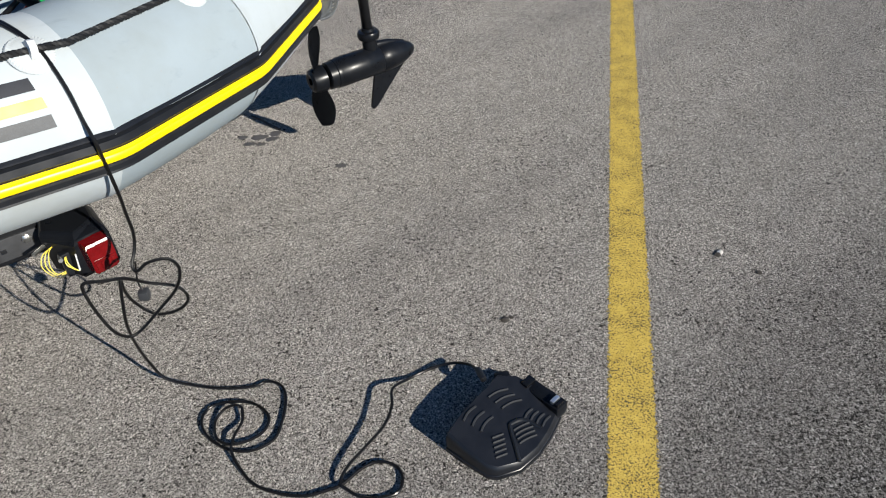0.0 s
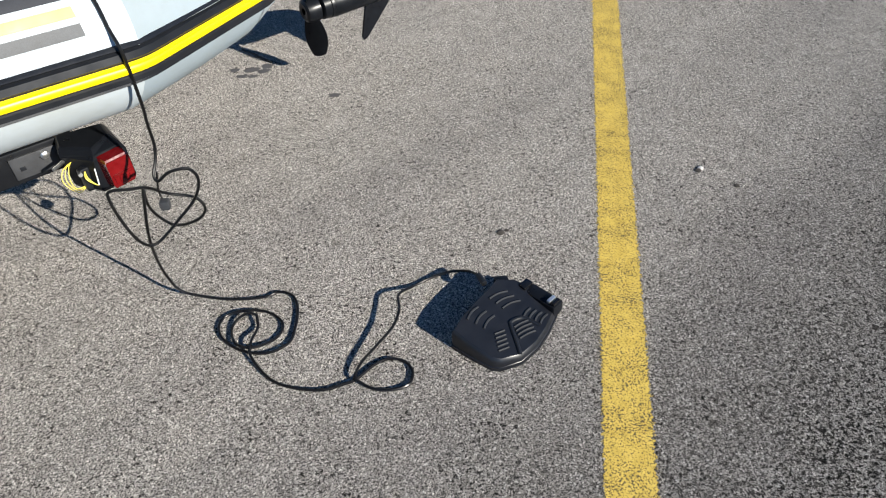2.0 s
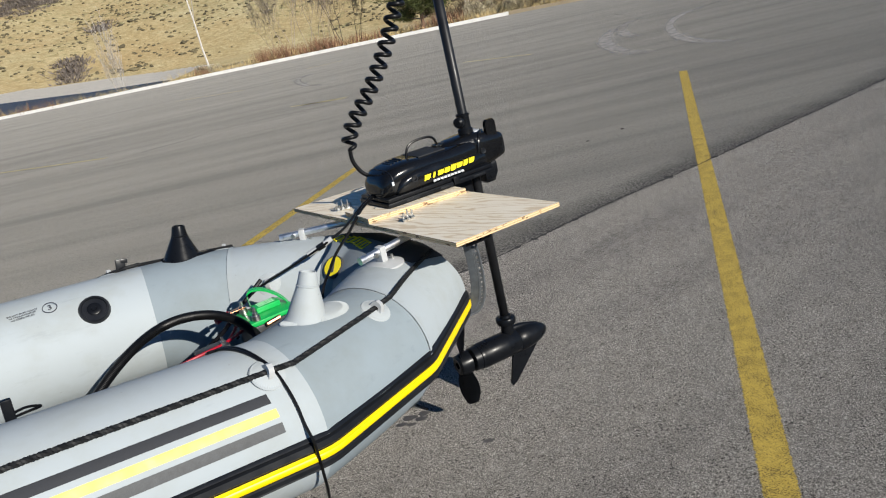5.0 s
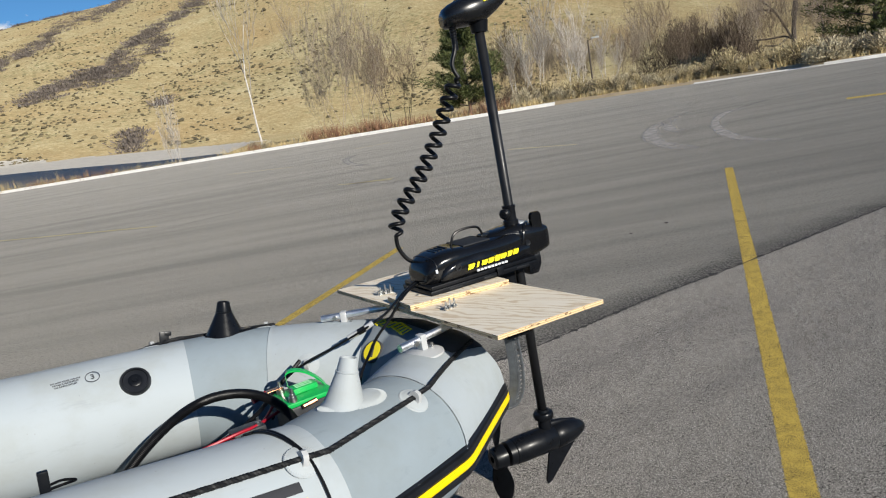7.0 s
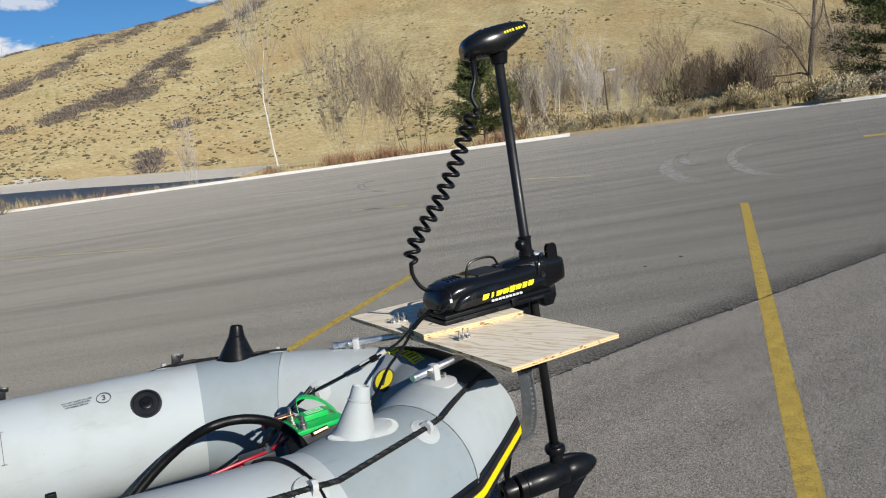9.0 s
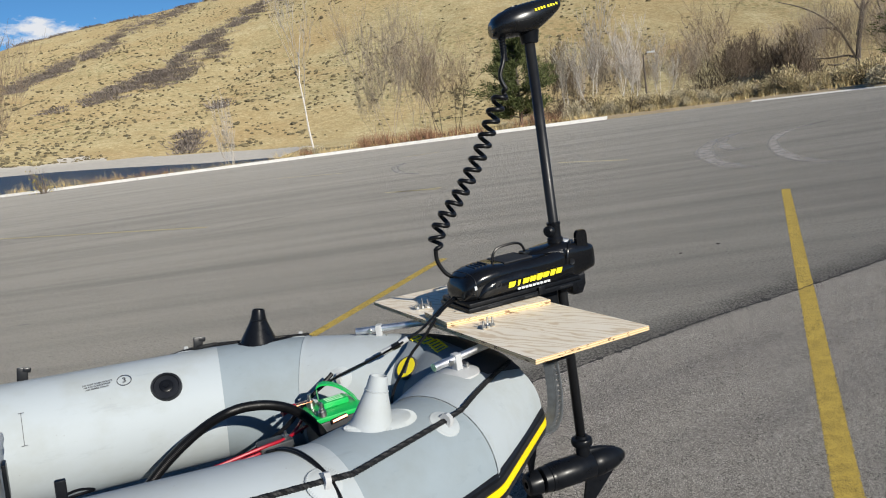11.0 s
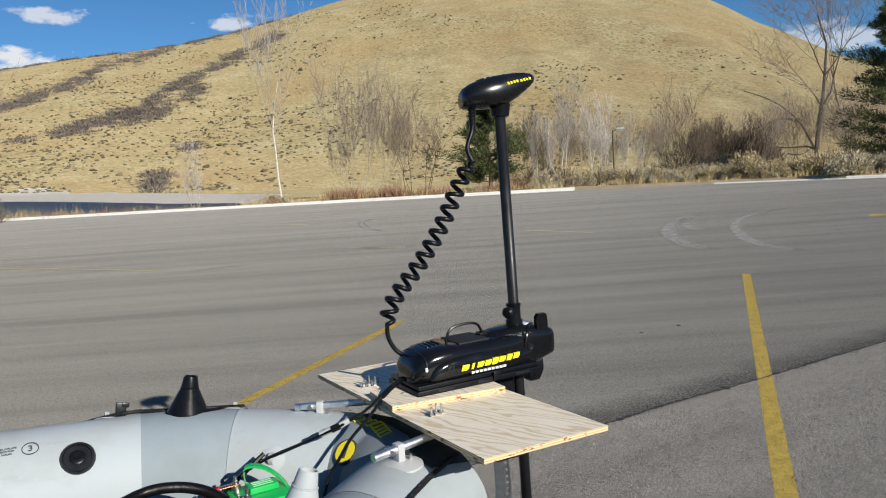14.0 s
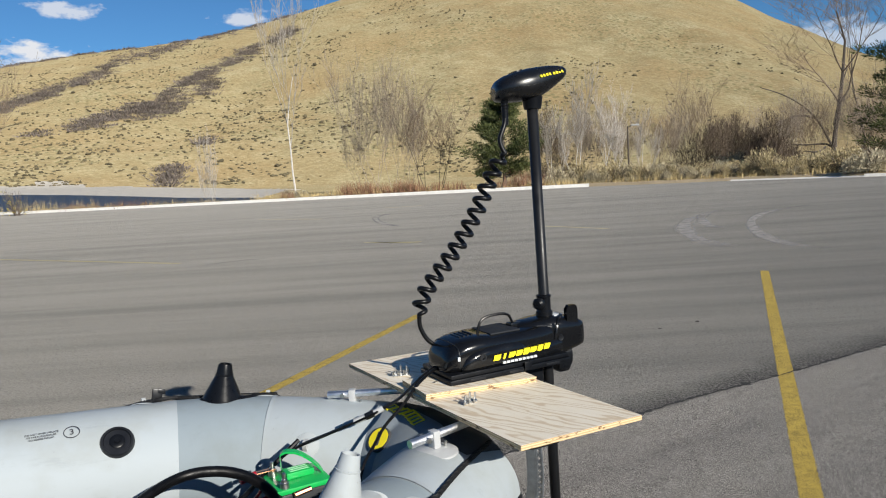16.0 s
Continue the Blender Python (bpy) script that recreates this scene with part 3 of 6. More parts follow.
def build_water():
    bm = bmesh.new()
    rows = []
    for i in range(95):
        az = -66 + 0.5 * i
        r0, r1 = kerb_range(az) + 1.5, table(az, SHORE) + 0.5
        rows.append([bm.verts.new((r * math.sin(radians(az)), r * math.cos(radians(az)), water_level(r * math.sin(radians(az))))) for r in (r0, max(r1, r0 + 1))])
    for a, b in zip(rows, rows[1:]):
        bm.faces.new((a[0], b[0], b[1], a[1]))
    tagged(link("water", bm, M_WATER, smooth=False), "dark blue lake water beyond the car park edge", "lake", kind="structure")


build_water()


def paint_line(name, p0, p1, width, label, material=M_LINE, z=0.0005):
    """A painted bar with slightly ragged edges."""
    z = 0.002 if p1[1] > 10 else z
    p0, p1 = Vector((*p0, z)), Vector((*p1, z))
    d = (p1 - p0).normalized()
    n = Vector((-d.y, d.x, 0))
    count = max(6, min(240, int((p1 - p0).length / 0.04)))
    bm = bmesh.new()
    cover = bm.verts.layers.float.new("cover")
    prev = None
    for i in range(count + 1):
        p = p0 + (p1 - p0) * i / count
        w = [width / 2 + 0.003 * noise.noise((i * 0.7, q * 9.0, 3.0)) for q in (1, 2)]
        ring = []
        for o, f in ((w[0] + 0.013, 0.0), (w[0] - 0.011, 1.0), (0.011 - w[1], 1.0), (-0.013 - w[1], 0.0)):
            v = bm.verts.new(p + n * o)
            v[cover] = f
            ring.append(v)
        if prev:
            for q in range(3):
                bm.faces.new((prev[q], prev[q + 1], ring[q + 1], ring[q]))
        prev = ring
    return tagged(link(name, bm, material, smooth=False), label, "road marking", kind="structure")


M_FADED = plain("worn pale road paint", (0.42, 0.36, 0.20), 0.85, scale=2.0, vary=0.3)
M_SCUFF = scuffed()
paint_line("parking_line_1", (-0.15, -0.9), (2.50, 9.72), 0.095, "worn yellow painted parking line on asphalt")
paint_line("parking_line_2", (-3.9, -1.4), (-1.465, 7.69), 0.095, "worn yellow painted parking line on asphalt")
paint_line("parking_line_3", (-18.0, 17.9), (-6.77, 13.16), 0.09, "faded yellow painted parking line far across the car park", M_FADED)
paint_line("parking_line_4", (6.84, 16.6), (9.4, 15.5), 0.42, "yellow painted parking line far across the car park")
paint_line("parking_line_5", (-6.0, 28.3), (-4.7, 28.7), 0.12, "faded yellow painted parking line far across the car park", M_FADED)
paint_line("parking_line_6", (-3.6, 15.3), (-2.6, 15.1), 0.08, "faded painted parking line far across the car park", M_FADED)

paint_line("parking_line_7", (-0.22, 17.40), (1.18, 16.01), 0.07, "faint worn painted line far across the car park", M_FADED)
paint_line("parking_line_8", (-3.85, 15.49), (-2.62, 14.89), 0.07, "faint worn painted line far across the car park", M_FADED)
paint_line("parking_line_9", (-9.91, 25.32), (-7.12, 23.65), 0.07, "faint worn painted line far across the car park", M_FADED)


def tyre_scuff(name, pts, width):
    """A curved mark through pts, feathered out to its edges."""
    line = smooth_line([(x, y, 0.003) for x, y in pts], 12)
    bm = bmesh.new()
    dust = bm.verts.layers.float.new("dust")
    prev = None
    n = len(line) - 1
    for i, p in enumerate(line):
        d = (line[min(i + 1, n)] - line[max(i - 1, 0)]).normalized()
        side = Vector((-d.y, d.x, 0))
        w = 0.85 * width * (0.75 + 0.4 * noise.noise((i * 0.13, pts[0][0], 0.0)))
        fade = min(1.0, 4 * i / n, 4 * (n - i) / n)
        ring = []
        for o, f in ((-1.0, 0.0), (-0.5, 1.0), (0.5, 1.0), (1.0, 0.0)):
            v = bm.verts.new(p + side * o * w)
            v[dust] = f * fade
            ring.append(v)
        if prev:
            for q in range(3):
                bm.faces.new((prev[q], prev[q + 1], ring[q + 1], ring[q]))
        prev = ring
    tagged(link(name, bm, M_SCUFF, smooth=False), "pale curved tyre scuff on the asphalt", "tyre mark", kind="structure")


tyre_scuff("tyre_mark_1", [(3.71, 18.5), (2.99, 17.1), (2.55, 15.1), (2.46, 13.3), (2.72, 12.1)], 0.30)
tyre_scuff("tyre_mark_2", [(6.51, 19.9), (5.02, 18.3), (4.13, 16.4), (3.60, 14.0), (3.54, 12.4), (3.87, 11.5)], 0.22)
tyre_scuff("tyre_mark_3", [(4.34, 19.83), (3.6, 18.39), (3.27, 17.1), (3.13, 15.9), (3.2, 15.0)], 0.24)
tyre_scuff("tyre_mark_4", [(-5.15, 24.8), (-5.28, 23.2), (-4.59, 20.7), (-3.76, 19.2)], 0.18)


def build_joint():
    """The crumbling joint between two layers of asphalt."""
    p0, p1 = Vector((-26, -15.0, 0.0012)), Vector((14.0, 14.67, 0.0012))
    d = (p1 - p0).normalized()
    n = Vector((-d.y, d.x, 0))
    bm = bmesh.new()
    prev = None
    count = 2600
    for i in range(count + 1):
        p = p0 + (p1 - p0) * i / count
        mid = 0.05 * noise.noise((i * 0.017, 0, 7)) + 0.016 * noise.noise((i * 0.3, 0, 3))
        w = 0.004 + 0.06 * abs(noise.noise((i * 0.73, 5, 1))) ** 1.2
        ring = [bm.verts.new(p + n * (mid + w)), bm.verts.new(p + n * (mid - w))]
        if prev:
            bm.faces.new((prev[0], prev[1], ring[1], ring[0]))
        prev = ring
    tagged(link("pavement_joint", bm, M_TAR, smooth=False), "dark crumbled joint across the asphalt", "crack", kind="structure")


build_joint()

# ---- the boat ----
BOAT_TURN, BOAT_TILT = 37.0, 4.7
BOAT = pose(-0.48, 2.206, 0.623, 0, BOAT_TILT, BOAT_TURN)
R = 0.177
TUBE_Z = 0.016
boat = thing("inflatable_boat", "pale grey inflatable boat with yellow rub strake on a trailer", "boat", BOAT)

OUTER = [(-2.55, -0.648), (-0.610, -0.69), (-0.244, -0.532), (0.0885, -0.2436), (0.125, -0.11), (0.125, 0.11), (0.03, 0.295), (-0.307, 0.552), (-0.628, 0.655), (-2.55, 0.655)]


def mitres(line):
    """Outward mitre vectors of a line that runs round the bow."""
    out = []
    for i in range(len(line)):
        ns = []
        for a, b in ((i - 1, i), (i, i + 1)):
            if 0 <= a and b < len(line):
                d = Vector((line[b][0] - line[a][0], line[b][1] - line[a][1])).normalized()
                ns.append(Vector((d.y, -d.x)))
        if len(ns) == 1:
            ns.append(ns[0])
        out.append((ns[0] + ns[1]) / (1 + ns[0].dot(ns[1])))
    return out


OUT_M = mitres(OUTER)
CENTRE = [Vector(p) - R * m for p, m in zip(OUTER, OUT_M)]


def hull_point(i, t, angle, lift=0.0):
    """A point of the tube's skin: knot i plus the share t of the way on, at an angle above the outer side."""
    c = CENTRE[i].lerp(CENTRE[i + 1], t)
    m = OUT_M[i].lerp(OUT_M[i + 1], t)
    r = R + lift
    return Vector((*(c + m * r * math.cos(radians(angle))), TUBE_Z + r * math.sin(radians(angle))))


def tube_panel(i, j, name, material, label):
    bm = bmesh.new()
    rings = []
    for k in range(i, j):
        n = 24 if k in (0, 8) else 8
        for s in range(n + (1 if k == j - 1 else 0)):
            t = s / n
            puff = 0.0035 * math.sin(math.pi * t)
            rings.append([bm.verts.new(hull_point(k, t, 360 * q / 56, puff)) for q in range(56)])
    for a, b in zip(rings, rings[1:]):
        for q in range(56):
            bm.faces.new((a[q], a[(q + 1) % 56], b[(q + 1) % 56], b[q]))
    if i == 0 or j == 9:
        bm.faces.new(rings[0] if i == 0 else rings[-1])
    return part(name, bm, material, boat, label)


tube_panel(0, 1, "side_tube", M_WHITE, "light grey inflated side tube")
tube_panel(1, 2, "shoulder_panel", M_GREY, "mid grey tube panel")
tube_panel(2, 3, "bow_tube", M_WHITE, "light grey inflated bow tube")
bow_ob = tube_panel(3, 6, "bow_panel", M_APRON, "slate grey bow panel with yellow print")
tube_panel(6, 7, "bow_tube", M_WHITE, "light grey inflated bow tube")
tube_panel(7, 8, "shoulder_panel", M_GREY, "mid grey tube panel")
tube_panel(8, 9, "side_tube", M_WHITE, "light grey inflated side tube")


def seam_tape(i, side):
    """The welt where two tube panels overlap."""
    bm = bmesh.new()
    rows = []
    for dt in (0.0, 1.0):
        row = []
        for q in range(57):
            k, t = (i, 0.035 * dt) if side > 0 else (i - 1, 1 - 0.035 * dt)
            row.append(bm.verts.new(hull_point(k, t, 360 * q / 56, 0.0032)))
        rows.append(row)
    for q in range(56):
        bm.faces.new((rows[0][q], rows[0][q + 1], rows[1][q + 1], rows[1][q]))
    part("seam_tape", bm, M_WHITE, boat)


seam_tape(2, 1)
seam_tape(7, -1)


def rounded(line, cut=0.05, n=4):
    out = [line[0]]
    for a, b, c in zip(line, line[1:], line[2:]):
        a, b, c = Vector(a), Vector(b), Vector(c)
        p, q = b + (a - b).normalized() * cut, b + (c - b).normalized() * cut
        for s in range(n + 1):
            t = s / n
            out.append(tuple(p.lerp(b, t).lerp(b.lerp(q, t), t)))
    return out + [line[-1]]


def strake(profile, name, material, parent, label=""):
    line = rounded(OUTER, 0.03)
    ms = mitres(line)
    bm = bmesh.new()
    prev, first = None, None
    n = len(profile)
    for p, m in zip(line, ms):
        ring = [bm.verts.new((*(Vector(p) + m * o), h - 0.010)) for o, h in profile]
        if prev:
            for k in range(n):
                bm.faces.new((prev[k], prev[(k + 1) % n], ring[(k + 1) % n], ring[k]))
        prev, first = ring, first or ring
    bm.faces.new(first)
    bm.faces.new(prev)
    return part(name, bm, material, parent, label)


RUB = [(-0.022, 0.0420), (-0.006, 0.0435), (0.004, 0.0390), (0.008, 0.0345), (0.0025, 0.0310), (0.0105, 0.0275), (0.013, 0.0150), (0.010, 0.0112), (0.010, -0.0150), (0.013, -0.0180), (0.013, -0.0270), (0.006, -0.0307), (0.007, -0.0345), (-0.004, -0.0405), (-0.022, -0.0405)]
rub = strake(RUB, "rub_strake", M_RUB, boat, "ribbed black rubber rub strake")
strake([(0.003, 0.0085), (0.011, 0.0095), (0.0145, 0.0065), (0.0135, 0.0025), (0.0155, -0.0005), (0.0155, -0.0075), (0.012, -0.0120), (0.003, -0.0110)], "yellow_strip", M_YELLOW, rub, "bright yellow strip")


def tube_decal(name, a0, a1, f0, f1, material, side=0):
    """A flat stripe on the straight tube, between two distances along the boat and two angles."""
    bm = bmesh.new()
    x0, x1 = OUTER[0][0], OUTER[1][0]
    rows = []
    for s in range(13):
        a = a0 + (a1 - a0) * s / 12
        t = (a - x0) / (x1 - x0)
        rows.append([bm.verts.new(hull_point(0 if side == 0 else 8, t if side == 0 else 1 - t, f0 + (f1 - f0) * q / 6, 0.0035 * math.sin(math.pi * t) + 0.0016)) for q in range(7)])
    for a, b in zip(rows, rows[1:]):
        for q in range(6):
            bm.faces.new((a[q], a[q + 1], b[q + 1], b[q]))
    return part(name, bm, material, boat)


for s in (0, 1):
    tube_decal("stripe", -2.3, -0.697, 35.0, 42.0, M_DECALB, s)
    tube_decal("stripe", -2.3, -0.694, 25.0, 31.0, M_DECALY, s)
    tube_decal("stripe", -2.3, -0.694, 14.5, 21.5, M_DECALG, s)

# rope round the tubes
ROPE_AT = 55.0


def rope_line():
    pts = [hull_point(0, s / 60, ROPE_AT, 0.009) for s in range(8, 60)]
    pts += [hull_point(1, 0.81 * s / 14, ROPE_AT + 2.5 * s / 14, 0.008) for s in range(14)]
    for s in range(25):
        u = s / 24
        k, t = (1, 0.81 + 0.19 * u / 0.22) if u < 0.22 else (2, 0.97 * (u - 0.22) / 0.78)
        pts.append(hull_point(k, t, ROPE_AT + 2.5 + 2.5 * math.sin(math.pi * u), 0.008))
    return pts


def rope(name, pts, radius, parent, material=M_ROPE, lay=0.024, label=""):
    """Three strands laid round one another."""
    pts = [Vector(p) for p in pts]
    fine = []
    for a, b in zip(pts, pts[1:]):
        n = max(1, int((b - a).length / 0.003))
        fine += [a.lerp(b, s / n) for s in range(n)]
    fine.append(pts[-1])
    bm = bmesh.new()
    for k in range(3):
        strand, run, up = [], 0.0, None
        for i, p in enumerate(fine):
            d = (fine[min(i + 1, len(fine) - 1)] - fine[max(i - 1, 0)]).normalized()
            up = d.orthogonal().normalized() if up is None else (up - d * up.dot(d)).normalized()
            if i:
                run += (p - fine[i - 1]).length
            a = 6.28319 * (run / lay + k / 3)
            strand.append(p + (math.cos(a) * up + math.sin(a) * d.cross(up)) * radius * 0.5)
        tube(bm, strand, radius * 0.62, 5)
    return part(name, bm, material, parent, label)


rope("grab_rope", rope_line(), 0.0062, boat, label="black braided grab rope")
far_rope = [hull_point(8, s / 40, 70 - 24 * min(1, max(0, s - 1) / 3), 0.009) for s in range(0, 16)] + [hull_point(7, s / 6, 66, 0.009) for s in range(0, 7)][::-1]
rope("grab_rope", sorted(far_rope, key=lambda p: p.x), 0.0062, boat, label="black braided grab rope")


def surface_frame(p, nrm, along):
    z = Vector(nrm).normalized()
    x = (Vector(along) - z * Vector(along).dot(z)).normalized()
    y = z.cross(x)
    m = Matrix((x, y, z)).transposed().to_4x4()
    return Matrix.Translation(p) @ m


def rope_ring(i, t, angle):
    p, q = hull_point(i, t, angle), hull_point(i, t, angle, 0.05)
    along = hull_point(i, min(t + 0.05, 1), angle) - hull_point(i, max(t - 0.05, 0), angle)
    m = surface_frame(p, q - p, along)
    bm = bmesh.new()
    n = 88
    rings = []
    for rr, z in ((0.001, 0.007), (0.0265, 0.006), (0.028, 0.006), (0.036, 0.0045), (0.0385, 0.001)):
        ring = []
        for k in range(n):
            a = 6.28319 * k / n
            tooth = 0.0012 * (k % 2) if rr > 0.03 else 0
            x, y = (rr + tooth) * math.cos(a), (rr + tooth) * math.sin(a)
            dent = -0.0012 * (k % 2) if 0.027 < rr < 0.038 else 0
            ring.append(bm.verts.new(m @ Vector((x, y, z + dent - y * y / (2 * R)))))
        rings.append(ring)
    for a, b in zip(rings, rings[1:]):
        for k in range(n):
            bm.faces.new((a[k], a[(k + 1) % n], b[(k + 1) % n], b[k]))
    base = part("rope_ring", bm, M_PATCH, boat, "white patch with moulded rope ring")
    eye = bmesh.new()
    sec = [(-0.018, 0.004), (-0.013, 0.02), (-0.006, 0.026), (0.006, 0.026), (0.013, 0.02), (0.018, 0.004), (0.008, 0.006), (0.005, 0.014), (-0.005, 0.014), (-0.008, 0.006)]
    vs = [[eye.verts.new(m @ Vector((x, y, z))) for y, z in sec] for x in (-0.006, 0.006)]
    for k in range(10):
        eye.faces.new((vs[0][k], vs[0][(k + 1) % 10], vs[1][(k + 1) % 10], vs[1][k]))
    eye.faces.new(vs[0])
    eye.faces.new(vs[1][::-1])
    part("eye", eye, M_WPLASTIC, base)


rope_ring(0, 0.97, ROPE_AT)
rope_ring(1, 0.81, ROPE_AT + 2)
rope_ring(0, 0.55, ROPE_AT)
rope_ring(8, 0.05, 58)
rope_ring(7, 0.1, 60)
rope_ring(6, 0.55, 150)


def rowlock(a, lat, material, label, lean=0.0, height=0.125, wide=0.048):
    """A moulded oar socket: toothed oval foot and a tapered spout."""
    i = 1 if lat < 0 else 7
    a0, b0 = CENTRE[i], CENTRE[i + 1]

    def top(x, y):
        d = (b0 - a0).normalized()
        off = (x - a0.x) * d.y - (y - a0.y) * d.x
        return TUBE_Z + math.sqrt(max(R * R - off * off, 0.001))

    foot = bmesh.new()
    n = 132
    rings = []
    for s, z in ((0.02, 0.010), (0.55, 0.010), (0.80, 0.0085), (0.84, 0.0085), (0.97, 0.0055), (1.0, 0.001)):
        ring = []
        for k in range(n):
            ang = 6.28319 * k / n
            tooth = 1 + 0.015 * (k % 2) * (s > 0.8)
            dent = -0.003 * (k % 2) * (0.82 < s < 0.99)
            x, y = a + 0.022 + 0.088 * s * tooth * math.cos(ang), lat + 0.05 * s * tooth * math.sin(ang)
            ring.append(foot.verts.new((x, y, top(x, y) + z + dent)))
        rings.append(ring)
    for p, q in zip(rings, rings[1:]):
        for k in range(n):
            foot.faces.new((p[k], p[(k + 1) % n], q[(k + 1) % n], q[k]))
    base = part("rowlock", foot, material, boat, label)
    z0 = top(a, lat)
    m = pose(a, lat, z0 - 0.01, 0, lean, 0)
    h = height
    spout = lathed([(wide + 0.012, -0.004), (wide + 0.002, 0.008), (wide - 0.002, 0.016), (0.0262, 0.70 * h), (0.0272, 0.705 * h), (0.0272, 0.73 * h), (0.0250, 0.735 * h), (0.0248, 0.75 * h), (0.0202, h - 0.003), (0.0192, h), (0.0162, h - 0.001), (0.0150, h - 0.03)], 32, m)
    part("spout", spout, material, base)


rowlock(-0.515, -0.456, M_PATCH, "light grey moulded rowlock", 13, 0.118)
rowlock(-0.525, 0.462, M_BLACK, "black moulded rowlock", 5, 0.118, 0.060)


def strap_tab(t):
    p, q = hull_point(8, t, 66, 0.0), hull_point(8, t, 66, 0.05)
    m = surface_frame(p, (0, 0.1, 1), (1, 0, 0))
    bm = bmesh.new()
    pts = [(0.0, 0.0), (0.0, 0.022), (0.004, 0.032), (0.012, 0.034), (0.016, 0.028), (0.016, 0.0)]
    box(bm, (-0.015, -0.006, -0.004), (0.015, 0.006, 0.044), 0.003, m @ pose(0, 0, 0, 0, 6, 0))
    box(bm, (-0.004, -0.0065, 0.030), (0.019, 0.0065, 0.0445), 0.003, m @ pose(0, 0, 0, 0, 12, 0))
    part("strap_tab", bm, M_STEEL, boat, "folded black webbing tab")


strap_tab(0.03)
strap_tab(0.295)

# air valve, marks and lettering on the far tube
p, q = hull_point(8, 0.085, 137, 0.003), hull_point(8, 0.085, 137, 0.06)
vm = surface_frame(p, q - p, (1, 0, 0))
valve = part("air_valve", lathed([(0.045, -0.008), (0.044, 0.003), (0.041, 0.0085), (0.036, 0.0085), (0.034, 0.0032), (0.012, 0.003), (0.0, 0.003)], 40, vm), M_RUB, boat, "black recessed air valve")
part("valve_cap", lathed([(0.02, 0.0025), (0.02, 0.0055), (0.017, 0.007), (0.008, 0.007), (0.007, 0.0095), (0.0, 0.0095)], 20, vm), M_BLACK, valve)


def tube_mark(t, angle, lift=0.0045):
    p, q = hull_point(8, t, angle, lift), hull_point(8, t, angle, lift + 0.05)
    return surface_frame(p, q - p, (1, 0, 0))


m3 = tube_mark(0.1455, 121.5, 0.006)
words("number", "3", 0.027, M_PRINT, boat, m3)
ring3 = bmesh.new()
tube(ring3, [m3 @ Vector((0.0195 * math.cos(6.28319 * k / 32), 0.0195 * math.sin(6.28319 * k / 32), 0)) for k in range(32)], 0.0011, 5, closed=True)
part("number_ring", ring3, M_PRINT, boat)
for k, line in enumerate(("DO NOT OVER INFLATE", "NE PAS SURGONFLER", "NO SOBRE INFLAR")):
    words("lettering", line, 0.0074, M_PRINT, boat, tube_mark(0.184, 119.0 + 2.9 * k, 0.006))
gm = tube_mark(0.285, 150)
gauge = bmesh.new()
for lo, hi in (((-0.0007, -0.045, 0), (0.0007, 0.045, 0.0006)), ((-0.007, 0.0445, 0), (0.007, 0.0455, 0.0006)), ((-0.007, -0.0455, 0), (0.007, -0.0445, 0.0006))):
    box(gauge, lo, hi, 0, gm)
part("gauge_mark", gauge, M_PRINT, boat)

# dark bow patch and the slate apron between the tubes


def bow_patch():
    bm = bmesh.new()
    rows = []
    for k, n in ((2, 8), (3, 4), (4, 6), (5, 4)):
        for s in range(n):
            if k == 2 and s < 5:
                continue
            lo = 46 if k in (3, 4, 5) else (46 + (18 * (8 - s) / 3 if k == 2 else 18 * s / 4))
            rows.append([bm.verts.new(hull_point(k, s / n, lo + (95 - lo) * q / 12, 0.0055)) for q in range(13)])
    for a, b in zip(rows, rows[1:]):
        for q in range(12):
            bm.faces.new((a[q], a[q + 1], b[q + 1], b[q]))
    part("bow_patch", bm, M_CHARCOAL, boat, "charcoal reinforcing patch")


bow_patch()


def bow_mark(t, angle, i=4, lift=0.004):
    """A flat frame on the skin of the bow panel, x towards the near side."""
    p, q = hull_point(i, t, angle, lift), hull_point(i, t, angle, lift + 0.05)
    return surface_frame(p, q - p, (0, -1, 0))


am = bow_mark(0.10, 139, 5, 0.011)
badge = part("badge", lathed([(0.037, -0.009), (0.037, 0.0015), (0.0, 0.0015)], 36, am), M_PRINT, bow_ob, "round yellow badge")
part("badge_disc", lathed([(0.0325, 0.0), (0.0325, 0.0025), (0.0, 0.0025)], 36, am), M_LOGO, badge)
part("badge_shape", boxed((-0.007, -0.021, 0.002), (0.007, 0.021, 0.0035), 0.0005, am @ pose(0, 0, 0, 0, 0, 25)), M_PRINT, badge)
for k in range(7):
    m = bow_mark(0.50 + 0.17 * k if k < 3 else 0.01 + 0.23 * (k - 3), 106 - 1.3 * k, 4 if k < 3 else 5)
    bm = bmesh.new()
    for lo, hi in (((-0.0115, -0.019), (-0.008, 0.019)), ((0.008, -0.019), (0.0115, 0.019)), ((-0.008, 0.0155), (0.008, 0.019)), ((-0.008, -0.019), (0.008, -0.0155))):
        box(bm, (*lo, -0.002), (*hi, 0.0015), 0.0, m)
    part("print_outline", bm, M_LOGO, bow_ob)
part("boat_floor", boxed((-2.45, -0.27, -0.17), (-0.15, 0.27, -0.14), 0.005), M_GREY, boat, "grey boat floor")
part("keel_skin", lofted([[(x, y, -0.17 - 0.02 * (1 - (y / 0.4) ** 2)) for y in (-0.38, -0.2, 0, 0.2, 0.38)] + [(x, y, -0.19) for y in (0.38, -0.38)] for x in (-2.4, -1.2, -0.3)]), M_GREY, boat)


